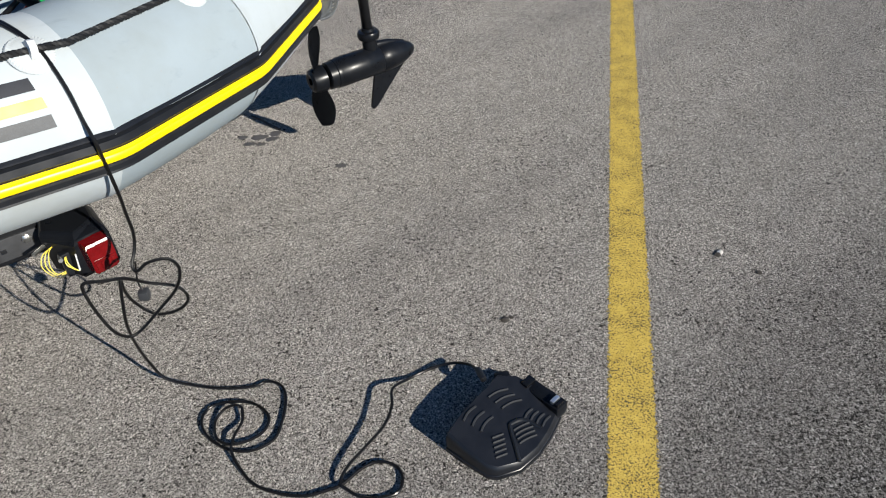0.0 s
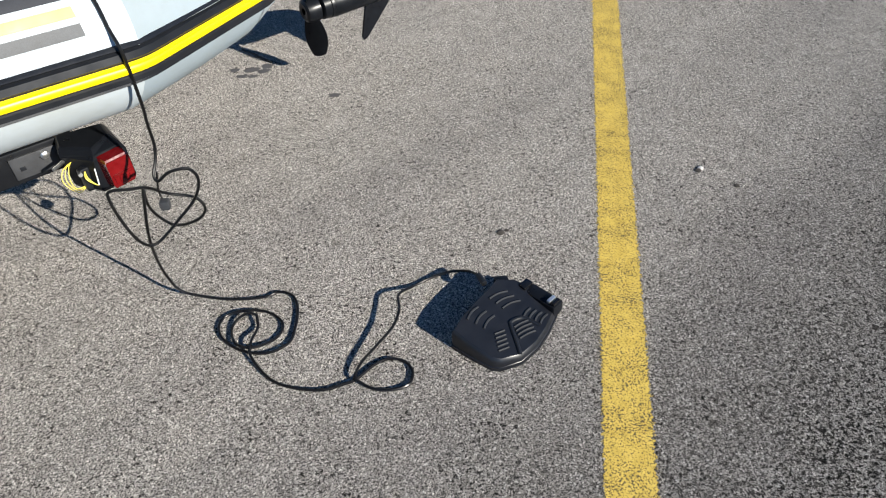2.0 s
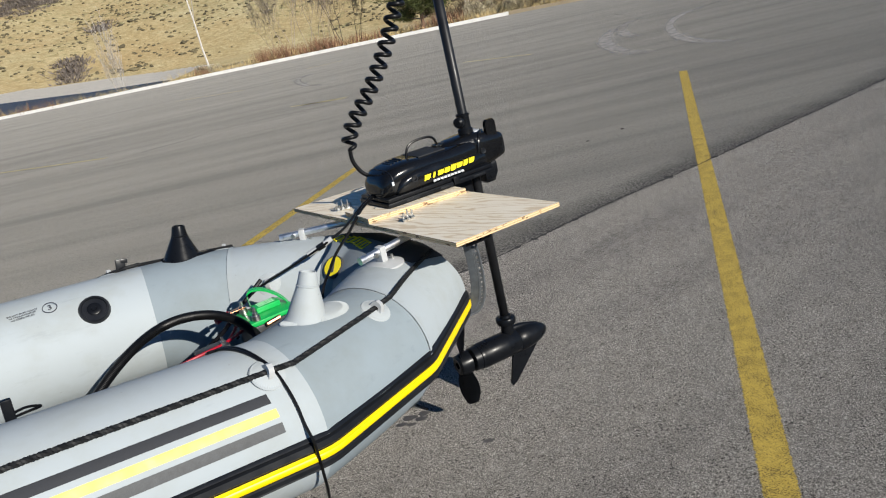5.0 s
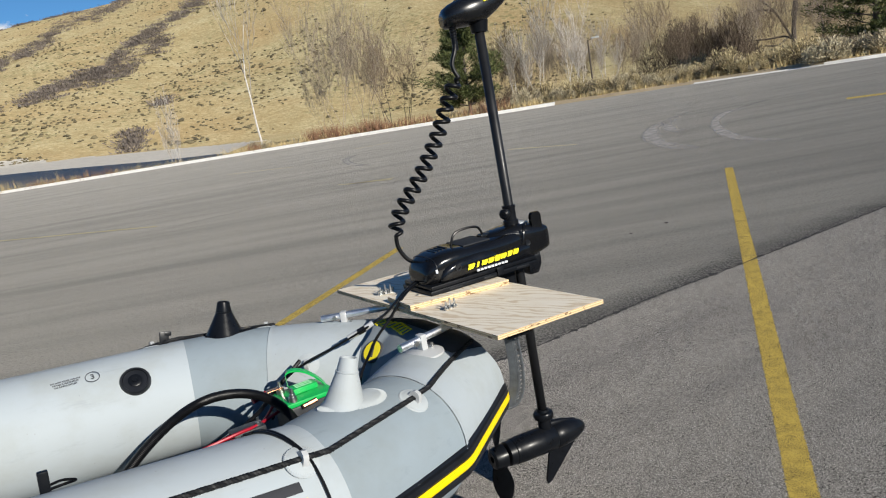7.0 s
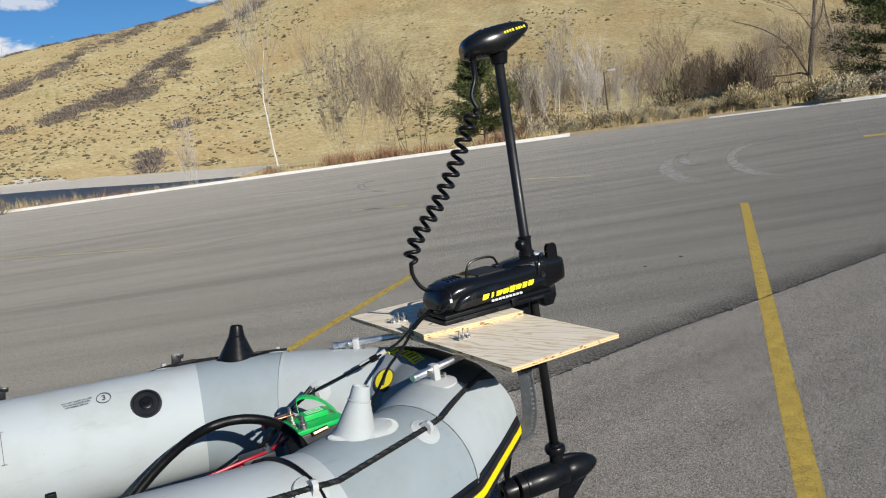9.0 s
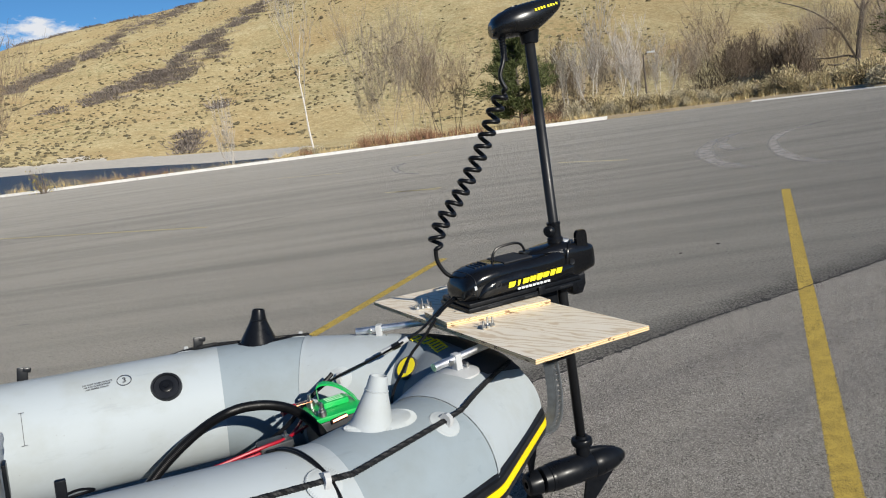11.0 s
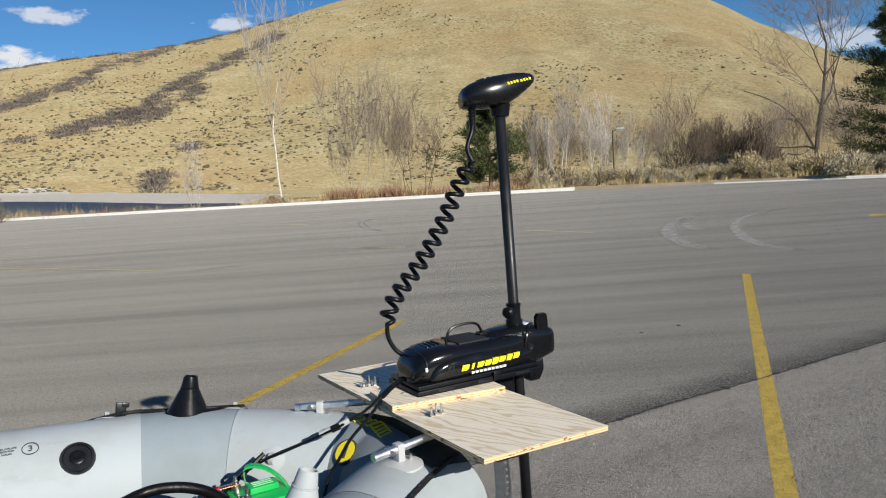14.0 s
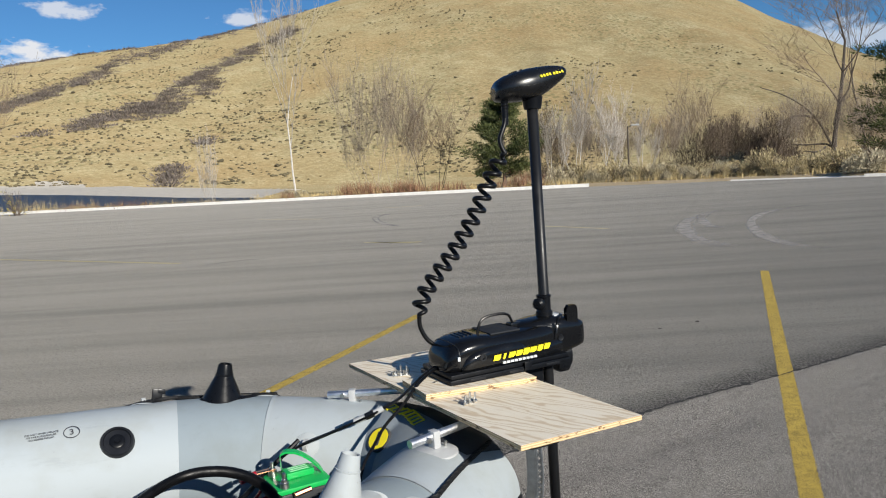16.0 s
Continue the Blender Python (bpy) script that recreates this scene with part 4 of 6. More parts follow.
# ---- the mounting board ----
def board_pin(m, label):
    """An aluminium tube held in a white bracket on the boat's tube."""
    t = thing("board_pin", label, "mounting bracket", m, "mounting pins under the board")
    part("tube", tubed([(-0.02, 0, 0), (0.20, 0, 0.008)], 0.0105, 16), M_ALU, t, "aluminium tube")
    part("tube_end", tubed([(-0.035, 0, -0.0005), (-0.021, 0, 0)], 0.0112, 16), M_ALU, t)
    part("clamp_bolt", tubed([(0.012, -0.017, 0), (0.012, 0.017, 0)], 0.0075, 6), M_ZINC, t)
    bm = bmesh.new()
    box(bm, (0.03, -0.013, -0.035), (0.05, 0.013, 0.0155), 0.003)
    part("bracket", bm, M_WPLASTIC, t, "white plastic bracket")
    part("patch", lathed([(0.058, -0.042), (0.057, -0.037), (0.036, -0.029), (0.0, -0.026)], 40, pose(0.04, 0, 0, 0, 0, 0)), M_WPLASTIC, t)
    part("patch_bolt", tubed([(0.065, -0.012, -0.03), (0.065, -0.012, -0.015)], 0.004, 6), M_ZINC, t)
    return t


board_pin(pose(-0.486, 1.876, 0.866, 0, 0, 46), "aluminium pin in a white bracket on the boat tube")
board_pin(pose(-0.805, 2.303, 0.852, 0, 0, 2), "aluminium pin in a white bracket on the far boat tube")

BOARD = pose(-0.386, 2.226, 0.893, -0.6, 1.6, 37.3)
board = thing("mounting_board", "bare plywood board bolted across the bow for the motor", "plywood board", BOARD)


def ply_sheet(name, lo, hi, parent, turn=0.0, label=""):
    bm = boxed(lo, hi, 0.0012)
    for f in bm.faces:
        f.material_index = 0 if abs(f.normal.z) > 0.8 else 1
    ob = part(name, bm, [M_PLY, M_PLYEDGE], parent, label, smooth=False)
    return ob


base_ob = ply_sheet("base_sheet", (-0.178, -0.474, -0.0127), (0.184, 0.490, 0.0), board, label="wide plywood sheet with layered edges")
cross_ob = ply_sheet("cross_sheet", (-0.180, -0.068, 0.001), (0.165, 0.110, 0.0165), board, label="narrow plywood sheet screwed on top")
cross_ob.matrix_basis = pose(0.008, 0.008, 0, 0, 0, -6)


def wing_bolts(m, parent):
    t = part("bolt_pair", boxed((-0.026, -0.011, 0.0), (0.026, 0.011, 0.002), 0.0005, m), M_ZINC, parent, "zinc bolts with wing nuts")
    for x, tall in ((-0.018, 0.026), (-0.002, 0.033), (0.016, 0.029)):
        bm = tubed([m @ Vector((x, 0, 0)), m @ Vector((x, 0, tall))], 0.0030, 8)
        lathe(bm, [(0.007, 0.002), (0.0065, 0.008), (0.004, 0.01)], 6, m @ pose(x, 0, 0))
        for s in (-1, 1):
            box(bm, (-0.0012, 0.004, 0.004), (0.0012, 0.015, 0.016), 0.001, m @ pose(x, 0, 0, 0, 0, 40 + 90 * s))
        part("wing_bolt", bm, M_ZINC, t)


b_inv = BOARD.inverted()
wing_bolts(Matrix.Translation(b_inv @ Vector((-0.381, 2.065, 0.894))) @ pose(0, 0, 0, 0, 0, 10), board)
wing_bolts(Matrix.Translation(b_inv @ Vector((-0.619, 2.352, 0.894))) @ pose(0, 0, 0, 0, 0, -20), board)
bm = boxed((-0.06, -0.40, -0.05), (-0.02, 0.36, -0.019), 0.004)
part("under_rail", bm, M_STEEL, board, "black rail under the board")
bm = boxed((-0.095, -0.395, -0.055), (-0.005, -0.27, -0.0135), 0.010)
part("under_bracket", bm, M_STEEL, board)
part("screw", lathed([(0.004, 0.019), (0.004, 0.0205), (0.0, 0.0208)], 8, pose(-0.1, 0.045, 0)), M_ZINC, board)

# ---- the motor ----
SHAFT = Vector((-0.178, 2.472, 0.0))
MOTOR = pose(*SHAFT, 0, 0, 35.0)
motor = thing("trolling_motor", "black bow-mount electric trolling motor with coiled cable and yellow lettering", "boat motor", MOTOR)
Z_TRAY = 0.9125

tray = part("tray", boxed((-0.395, -0.099, Z_TRAY - 0.003), (0.02, 0.092, Z_TRAY + 0.013), 0.004), M_BLACK, motor, "black mounting tray")
bm = boxed((-0.389, -0.094, Z_TRAY + 0.0135), (0.015, 0.088, Z_TRAY + 0.026), 0.003)
part("tray_lip", bm, M_BLACK, tray)
part("tray_tab", boxed((-0.15, -0.106, Z_TRAY + 0.001), (-0.125, -0.0995, Z_TRAY + 0.026), 0.003), M_BLACK, tray)
for x in (-0.33, -0.20, -0.07):
    part("tray_slot", boxed((x, -0.1003, Z_TRAY + 0.001), (x + 0.05, -0.0993, Z_TRAY + 0.008), 0.0003), M_RUB, tray)
z0 = Z_TRAY + 0.02
body = part("housing", lofted([super_ring(x, h, z0 - 0.004, z0 + hi, 44, p) for x, h, hi, p in (
    (-0.386, 0.030, 0.022, 2.6), (-0.3845, 0.050, 0.038, 2.8), (-0.378, 0.066, 0.058, 3.0), (-0.366, 0.075, 0.073, 3.2), (-0.348, 0.080, 0.085, 3.4), (-0.325, 0.083, 0.0925, 3.6), (-0.29, 0.085, 0.0965, 3.8),
    (-0.24, 0.0855, 0.0975, 4.0), (-0.235, 0.0855, 0.0945, 4.0), (-0.17, 0.085, 0.0945, 4.0), (-0.12, 0.083, 0.094, 3.8), (-0.07, 0.078, 0.095, 3.4), (-0.03, 0.070, 0.096, 3.2), (0.0, 0.060, 0.095, 3.0), (0.03, 0.050, 0.090, 3.0))]), M_GLOSS, motor, "glossy black moulded housing")
part("side_bulge", lofted([super_ring(x, h, z0 - 0.008, z0 + hi, 36, p) for x, h, hi, p in (
    (-0.345, 0.0775, 0.020, 2.4), (-0.3425, 0.0840, 0.036, 2.6), (-0.335, 0.0890, 0.051, 2.8), (-0.322, 0.0925, 0.062, 3.0), (-0.300, 0.0945, 0.071, 3.0), (-0.265, 0.0955, 0.079, 3.0), (-0.22, 0.0955, 0.083, 3.0),
    (-0.18, 0.0945, 0.083, 3.0), (-0.15, 0.0925, 0.079, 3.0), (-0.132, 0.0890, 0.068, 2.8), (-0.122, 0.0845, 0.052, 2.6), (-0.116, 0.080, 0.036, 2.4))]), M_GLOSS, body)
part("side_step", lofted([super_ring(x, h, z0 - 0.010, z0 + hi, 28, 3.0) for x, h, hi in ((-0.20, 0.088, 0.040), (-0.12, 0.0925, 0.050), (-0.06, 0.0880, 0.056), (-0.02, 0.078, 0.056), (0.02, 0.064, 0.052))]), M_GLOSS, body)
part("top_deck", boxed((-0.232, -0.056, z0 + 0.090), (-0.128, 0.056, z0 + 0.0965), 0.003), M_LIGHTBLACK, body, "dull black recessed deck")
part("housing_seam", lofted([super_ring(x, h, z0 - 0.002, z0 + hi, 44, 3.4) for x, h, hi in ((-0.3515, 0.0800, 0.0845), (-0.3490, 0.0806, 0.0858))]), M_RUB, body)
for k in range(4):
    x = -0.318 + 0.013 * k
    part("top_grille", tubed([(x, -0.028, z0 + 0.0930 + 0.0016 * k), (x, 0.028, z0 + 0.0930 + 0.0016 * k)], 0.0032, 6), M_RUB, body)
part("screw_hole", lathed([(0.011, 0.0), (0.011, 0.003), (0.007, 0.003), (0.006, 0.001), (0.0, 0.001)], 20, pose(-0.283, -0.0935, z0 + 0.042, 90, 0, 0)), M_RUB, body)
part("hinge_clip", boxed((-0.358, -0.0835, z0 + 0.040), (-0.350, -0.079, z0 + 0.052), 0.001), M_SILVER, body)
front = part("front_cradle", lofted([super_ring(x, h, z0 + lo, z0 + hi, 32, p) for x, h, lo, hi, p in (
    (-0.118, 0.030, 0.05, 0.096, 2.6), (-0.105, 0.042, 0.05, 0.103, 2.8), (-0.075, 0.050, 0.04, 0.107, 3.0), (-0.045, 0.055, 0.03, 0.110, 3.2), (-0.012, 0.058, 0.0, 0.111, 3.4), (-0.006, 0.0635, 0.0, 0.112, 3.4), (0.03, 0.0645, -0.012, 0.109, 3.6),
    (0.055, 0.064, -0.008, 0.103, 3.8), (0.085, 0.062, 0.0, 0.097, 4.0), (0.106, 0.057, 0.006, 0.089, 4.5), (0.112, 0.05, 0.012, 0.083, 4.5))]), M_GLOSS, motor, "black shaft cradle")
part("cradle_hole", lathed([(0.010, 0.0), (0.010, 0.003), (0.006, 0.002), (0.0, 0.002)], 18, pose(0.012, -0.0625, z0 + 0.048, 90, 0, 0)), M_RUB, front)
part("cradle_rib", tubed(smooth_line([(-0.012, -0.060, z0 + 0.03), (-0.006, -0.0635, z0 + 0.060), (0.004, -0.060, z0 + 0.088), (0.02, -0.045, z0 + 0.104), (0.045, -0.02, z0 + 0.107)], 6), 0.0055, 8), M_GLOSS, front)
part("cradle_plate", boxed((0.015, -0.030, z0 + 0.104), (0.048, 0.022, z0 + 0.1115), 0.002), M_SILVER, front)
part("lever", lofted([[(0.064 + u * w, -0.05 + v * 0.007, z) for u, v in ((-1, -1), (1, -1), (1, 1), (-1, 1))] for w, z in ((0.020, z0 + 0.080), (0.021, z0 + 0.115), (0.020, z0 + 0.131), (0.012, z0 + 0.141))]), M_GLOSS, front, "black release lever")
part("lower_guide", lofted([super_ring(x, 0.028, lo, hi, 20, 4) for x, lo, hi in ((0.03, z0 - 0.07, z0), (0.04, z0 - 0.078, z0), (0.07, z0 - 0.078, z0), (0.082, z0 - 0.055, z0))]), M_BLACK, front)
part("lower_arm", lofted([super_ring(x, 0.012, lo, hi, 16, 4) for x, lo, hi in ((-0.085, z0 - 0.19, z0 - 0.03), (-0.075, z0 - 0.215, z0 - 0.02), (-0.035, z0 - 0.225, z0 - 0.02), (-0.022, z0 - 0.20, z0 - 0.02))]), M_BLACK, front, "black pivot arm")
part("arm_pin", tubed([(-0.05, -0.03, z0 - 0.165), (-0.05, 0.03, z0 - 0.165)], 0.0045, 8), M_ZINC, front)
part("shaft_collar", lathed([(0.026, z0 + 0.11), (0.026, z0 + 0.122), (0.021, z0 + 0.128), (0.021, z0 + 0.165), (0.023, z0 + 0.167), (0.023, z0 + 0.174), (0.018, z0 + 0.176)], 28), M_BLACK, motor)
part("collar_knob", lathed([(0.008, 0.018), (0.008, 0.026), (0.017, 0.028), (0.018, 0.044), (0.012, 0.05), (0.0, 0.05)], 12, pose(0, 0, z0 + 0.152, 90, 0, -60)), M_BLACK, motor)
shaft = part("shaft", bmesh.new(), M_SHAFT, motor, "long black composite shaft")
bm = bmesh.new()
tube(bm, [MOTOR.inverted() @ Vector((-0.166, 2.437, 0.30)), (0.003, 0, 1.0), (-0.009, 0.004, 1.71)], 0.0163, 24)
bm.to_mesh(shaft.data)
bm.free()
shaft.data.polygons.foreach_set("use_smooth", [True] * len(shaft.data.polygons))

handle = [(-0.246, -0.004, z0 + 0.088), (-0.242, -0.004, z0 + 0.108), (-0.232, -0.004, z0 + 0.126), (-0.210, -0.004, z0 + 0.136), (-0.165, -0.004, z0 + 0.138), (-0.137, -0.004, z0 + 0.131), (-0.125, -0.004, z0 + 0.112), (-0.118, -0.004, z0 + 0.088)]
part("pull_handle", tubed(smooth_line(handle, 5), 0.0042, 8), M_CABLE, motor, "bent black pull handle")
part("handle_clip", boxed((-0.135, -0.016, z0 + 0.090), (-0.098, 0.016, z0 + 0.106), 0.006), M_GLOSS, motor)

# slanted yellow shapes and a silver line along the side
for k, (w, hgt) in enumerate(((0.023, 0.016), (0.008, 0.016), (0.022, 0.015), (0.022, 0.015), (0.021, 0.018), (0.022, 0.015), (0.018, 0.017), (0.021, 0.016))):
    x = -0.238 + 0.0255 * k
    z = z0 + 0.034 + 0.0006 * k
    back = (0, 0, 0, 0, 0.001, 0.003, 0.004, 0.006)[k]
    bm = bmesh.new()
    f = bm.faces.new([bm.verts.new((x + u * w + 0.35 * v * hgt, -0.0985 + back, z + v * hgt)) for u, v in ((-0.5, -0.5), (0.3, -0.5), (0.5, -0.2), (0.5, 0.5), (-0.5, 0.5))])
    r = bmesh.ops.extrude_face_region(bm, geom=[f])
    for v in r["geom"]:
        if isinstance(v, bmesh.types.BMVert):
            v.co.y += 0.007
    part("yellow_shape", bm, M_LOGO, body, smooth=False)
for k in range(9):
    x = -0.218 + 0.0135 * k
    part("silver_shape", boxed((x, -0.0965, z0 + 0.0120), (x + 0.0105, -0.085, z0 + 0.0185), 0.0006, None), M_SILVER, body)

# head
HEAD = MOTOR.inverted() @ pose(*(SHAFT + Vector((-0.008, 0.004, 0.0828))), 0, 0, 19.0) @ Matrix.Scale(0.95, 4)
head = part("head", lofted([super_ring(x, h, lo, hi, 36, 2.25) for x, h, lo, hi in (
    (-0.127, 0.014, 1.720, 1.744), (-0.127, 0.034, 1.711, 1.757), (-0.117, 0.052, 1.705, 1.770), (-0.095, 0.064, 1.702, 1.783), (-0.06, 0.070, 1.702, 1.795), (-0.02, 0.068, 1.704, 1.804), (0.02, 0.058, 1.712, 1.809),
    (0.055, 0.044, 1.733, 1.812), (0.085, 0.031, 1.754, 1.811), (0.105, 0.021, 1.770, 1.808), (0.115, 0.010, 1.781, 1.801))], HEAD), M_HEAD, motor, "glossy black pointed control head")
part("head_neck", lathed([(0.022, 1.676), (0.028, 1.679), (0.031, 1.70), (0.034, 1.716)], 28, HEAD), M_BLACK, head)
part("head_seam", lofted([super_ring(x, h, lo, hi, 36, 2.5) for x, h, lo, hi in (
    (-0.1285, 0.031, 1.7335, 1.7355), (-0.095, 0.0648, 1.7385, 1.7405), (-0.06, 0.0708, 1.742, 1.744), (-0.02, 0.0688, 1.746, 1.748), (0.03, 0.0560, 1.757, 1.759), (0.07, 0.0385, 1.776, 1.778))], HEAD), M_RUB, head)
part("head_button", lathed([(0.024, -0.006), (0.0225, 0.001), (0.0, 0.0025)], 24, HEAD @ pose(-0.052, 0, 1.797, 0, -15, 0)), M_RUB, head)
for k in range(8):
    x = 0.012 + 0.0112 * k
    yy = -0.0585 + 0.0052 * k - (0.0015 if 2 <= k <= 5 else 0)
    part("yellow_shape", boxed((-0.0042, -0.004, -0.0042), (0.0042, 0.006, 0.0042), 0.0005, HEAD @ pose(x + (0.004 if k > 3 else 0), yy, 1.773 + 0.0024 * k, -18, 0, 24)), M_LOGO, head)

# lower unit
LOW = MOTOR.inverted() @ pose(-0.166, 2.436, 0.268, 0, 0, 30.4)
along_x = pose(0, 0, 0, 0, 90, 0)
low = part("motor_tube", lathed([(0.0, -0.172), (0.036, -0.170), (0.043, -0.165), (0.044, -0.142), (0.0465, -0.140), (0.0465, -0.127), (0.0475, -0.125), (0.0475, 0.022), (0.046, 0.024), (0.0475, 0.026), (0.047, 0.055), (0.044, 0.085), (0.036, 0.118), (0.024, 0.144), (0.012, 0.157), (0.0, 0.161)], 40, LOW @ along_x), M_BLACK, motor, "black torpedo motor tube")
part("lower_collar", lathed([(0.024, 0.04), (0.023, 0.078), (0.034, 0.079), (0.036, 0.085), (0.036, 0.097), (0.033, 0.102), (0.022, 0.104), (0.020, 0.112)], 30, LOW), M_BLACK, low)
part("top_fairing", lofted([super_ring(x, h, lo, hi, 18, 2.5) for x, h, lo, hi in ((-0.02, 0.012, 0.03, 0.058), (0.02, 0.014, 0.03, 0.062), (0.07, 0.011, 0.03, 0.054), (0.125, 0.004, 0.02, 0.036))], LOW), M_BLACK, low)
fin = bmesh.new()
outline = [(0.125, -0.030), (-0.004, -0.160), (-0.022, -0.168), (-0.026, -0.158), (0.004, -0.040)]
va = [fin.verts.new(LOW @ Vector((x, -0.0045 if 0 < i < 4 and i != 0 else -0.006, z))) for i, (x, z) in enumerate(outline)]
vb = [fin.verts.new(LOW @ Vector((x, 0.0045, z))) for x, z in outline]
fin.faces.new(va)
fin.faces.new(vb[::-1])
for i in range(5):
    fin.faces.new((va[i], va[(i + 1) % 5], vb[(i + 1) % 5], vb[i]))
part("skeg", fin, M_BLACK, low, "black skeg fin", smooth=False)
prop = part("propeller", lathed([(0.0, -0.214), (0.011, -0.214), (0.012, -0.224), (0.026, -0.226), (0.036, -0.220), (0.040, -0.205), (0.041, -0.178), (0.0, -0.173)], 28, LOW @ along_x), M_BLACK, low, "black two-blade propeller")


def blade(turn):
    bm = bmesh.new()
    rows = []
    for s in range(9):
        t = s / 8
        r = 0.034 + 0.135 * t
        chord = 0.050 + 0.030 * math.sin(math.pi * min(1, t * 0.95)) - 0.014 * t
        twist = radians(48 - 26 * t)
        sweep = -0.006 * t * t
        row = []
        for q in range(7):
            u = (q / 6 - 0.5) * chord
            c = 0.008 * (1 - (2 * q / 6 - 1) ** 2)
            row.append((u * math.cos(twist) - c * math.sin(twist) - 0.198 + 0.010 * t, sweep + u * math.sin(twist) + c * math.cos(twist), r))
        rows.append(row)
    m = LOW @ pose(0, 0, 0, turn, 0, 0)
    vs = [[bm.verts.new(m @ Vector(p)) for p in row] for row in rows]
    for a, b in zip(vs, vs[1:]):
        for q in range(6):
            bm.faces.new((a[q], a[q + 1], b[q + 1], b[q]))
    bmesh.ops.solidify(bm, geom=bm.faces[:], thickness=0.004)
    part("blade", bm, M_BLACK, prop)


blade(2)
blade(182)

# coiled cable from the head to the housing
minv = MOTOR.inverted()


def coil():
    core = smooth_line([(-0.272, 2.403, 1.548), (-0.302, 2.394, 1.508), (-0.326, 2.387, 1.462), (-0.370, 2.372, 1.373), (-0.438, 2.351, 1.266), (-0.508, 2.327, 1.179), (-0.535, 2.319, 1.134), (-0.546, 2.315, 1.085)], 60)
    runs = [0.0]
    for a, b in zip(core, core[1:]):
        runs.append(runs[-1] + (b - a).length)
    n = 340
    even, j = [], 0
    for i in range(n):
        want = runs[-1] * i / (n - 1)
        while j < len(runs) - 2 and runs[j + 1] < want:
            j += 1
        even.append(core[j].lerp(core[j + 1], (want - runs[j]) / max(runs[j + 1] - runs[j], 1e-9)))
    core = even
    pts, up = [], None
    turns = 14
    for i, p in enumerate(core):
        d = (core[min(i + 1, n - 1)] - core[max(i - 1, 0)]).normalized()
        up = d.orthogonal().normalized() if up is None else (up - d * up.dot(d)).normalized()
        a = 6.28319 * turns * i / n
        r = 0.0205 * min(1, i / 20, (n - 1 - i) / 12)
        pts.append(p + r * (math.cos(a) * up + math.sin(a) * d.cross(up)))
    lead = smooth_line([(-0.268, 2.428, 1.705), (-0.268, 2.427, 1.66), (-0.272, 2.415, 1.63), (-0.285, 2.404, 1.593), (-0.282, 2.402, 1.568), (-0.272, 2.403, 1.548)], 6)
    tail = smooth_line([(-0.546, 2.315, 1.085), (-0.547, 2.316, 1.060), (-0.541, 2.318, 1.036), (-0.525, 2.324, 1.007), (-0.500, 2.334, 0.987), (-0.470, 2.350, 0.974)], 6)
    return [minv @ Vector(p) for p in lead[:-1] + pts + tail[1:]]


part("coiled_cable", tubed(coil(), 0.0070, 10), M_CABLE, motor, "black coiled cable")
boot = [(-0.268, 2.428, 1.712), (-0.268, 2.427, 1.632)]
bm = bmesh.new()
for k in range(9):
    z = 1.708 - 0.009 * k
    lathe(bm, [(0.0105 - 0.0003 * k, -0.003), (0.013 - 0.0005 * k, 0.0), (0.0105 - 0.0003 * k, 0.003)], 16, minv @ pose(-0.268, 2.428, z))
tube(bm, [minv @ Vector(p) for p in boot], 0.0095, 14)
part("cable_boot", bm, M_BLACK, motor, "ribbed cable boot")
part("cable_gland", tubed([minv @ Vector((-0.505, 2.332, 0.990)), minv @ Vector((-0.475, 2.348, 0.975))], 0.0115, 12), M_BLACK, motor)

# grey webbing loop under the bow
web = thing("rubber_webbing", "grey rubber lattice webbing loop hanging under the board", "webbing strap")
wp = smooth_line([(-0.235, 2.06, 0.88), (-0.222, 2.07, 0.80), (-0.218, 2.08, 0.72), (-0.220, 2.085, 0.655), (-0.230, 2.085, 0.605), (-0.252, 2.08, 0.57), (-0.285, 2.075, 0.56)], 8)
side = Vector((0.97, -0.24, 0))


def along(offset):
    return [p + side * offset * (0.75 + 0.25 * i / len(wp)) for i, p in enumerate(wp)]


part("band", lofted([[a + Vector((0.0, dy, 0)) + side * dx for dx, dy in ((-0.014, -0.007), (0.010, -0.009), (0.010, 0.009), (-0.014, 0.007))] for a in along(-0.012)]), M_WEB, web, "smooth grey rubber band")
for u in (0.0035, 0.0215):
    part("strand", tubed(along(u), 0.0036, 6), M_WEB, web)
inner, outer = along(0.0035), along(0.0215)
for i in range(0, len(wp) - 3, 2):
    part("lattice_rib", tubed([inner[i], outer[i + 2]], 0.0027, 5), M_WEB, web)
    part("lattice_rib", tubed([outer[i], inner[i + 2]], 0.0027, 5), M_WEB, web)

# ---- things inside the boat ----
BI = BOAT
battery = thing("battery", "black battery with green lid and handle inside the boat", "battery", pose(-0.80, 1.985, 0.545, 0, 0, 37))
part("case", boxed((-0.112, -0.047, 0.0), (0.032, 0.082, 0.175), 0.008), M_BATT, battery)
part("lid", boxed((-0.115, -0.050, 0.1755), (0.035, 0.085, 0.19), 0.005), M_GREEN, battery, "green lid")
part("label_plate", boxed((-0.070, 0.003, 0.1905), (0.006, 0.050, 0.208), 0.005), M_GREEN, battery)
for k in range(3):
    part("plate_rib", boxed((-0.058, 0.012 + 0.012 * k, 0.2075), (-0.006, 0.018 + 0.012 * k, 0.2092), 0.0006), M_LIDRIB, battery)
hp = [(-0.064, 0.060, 0.188), (-0.067, 0.060, 0.222), (-0.066, 0.058, 0.243), (-0.050, 0.052, 0.250), (-0.022, 0.040, 0.243), (0.004, 0.026, 0.224), (0.022, 0.012, 0.203), (0.030, 0.006, 0.188)]
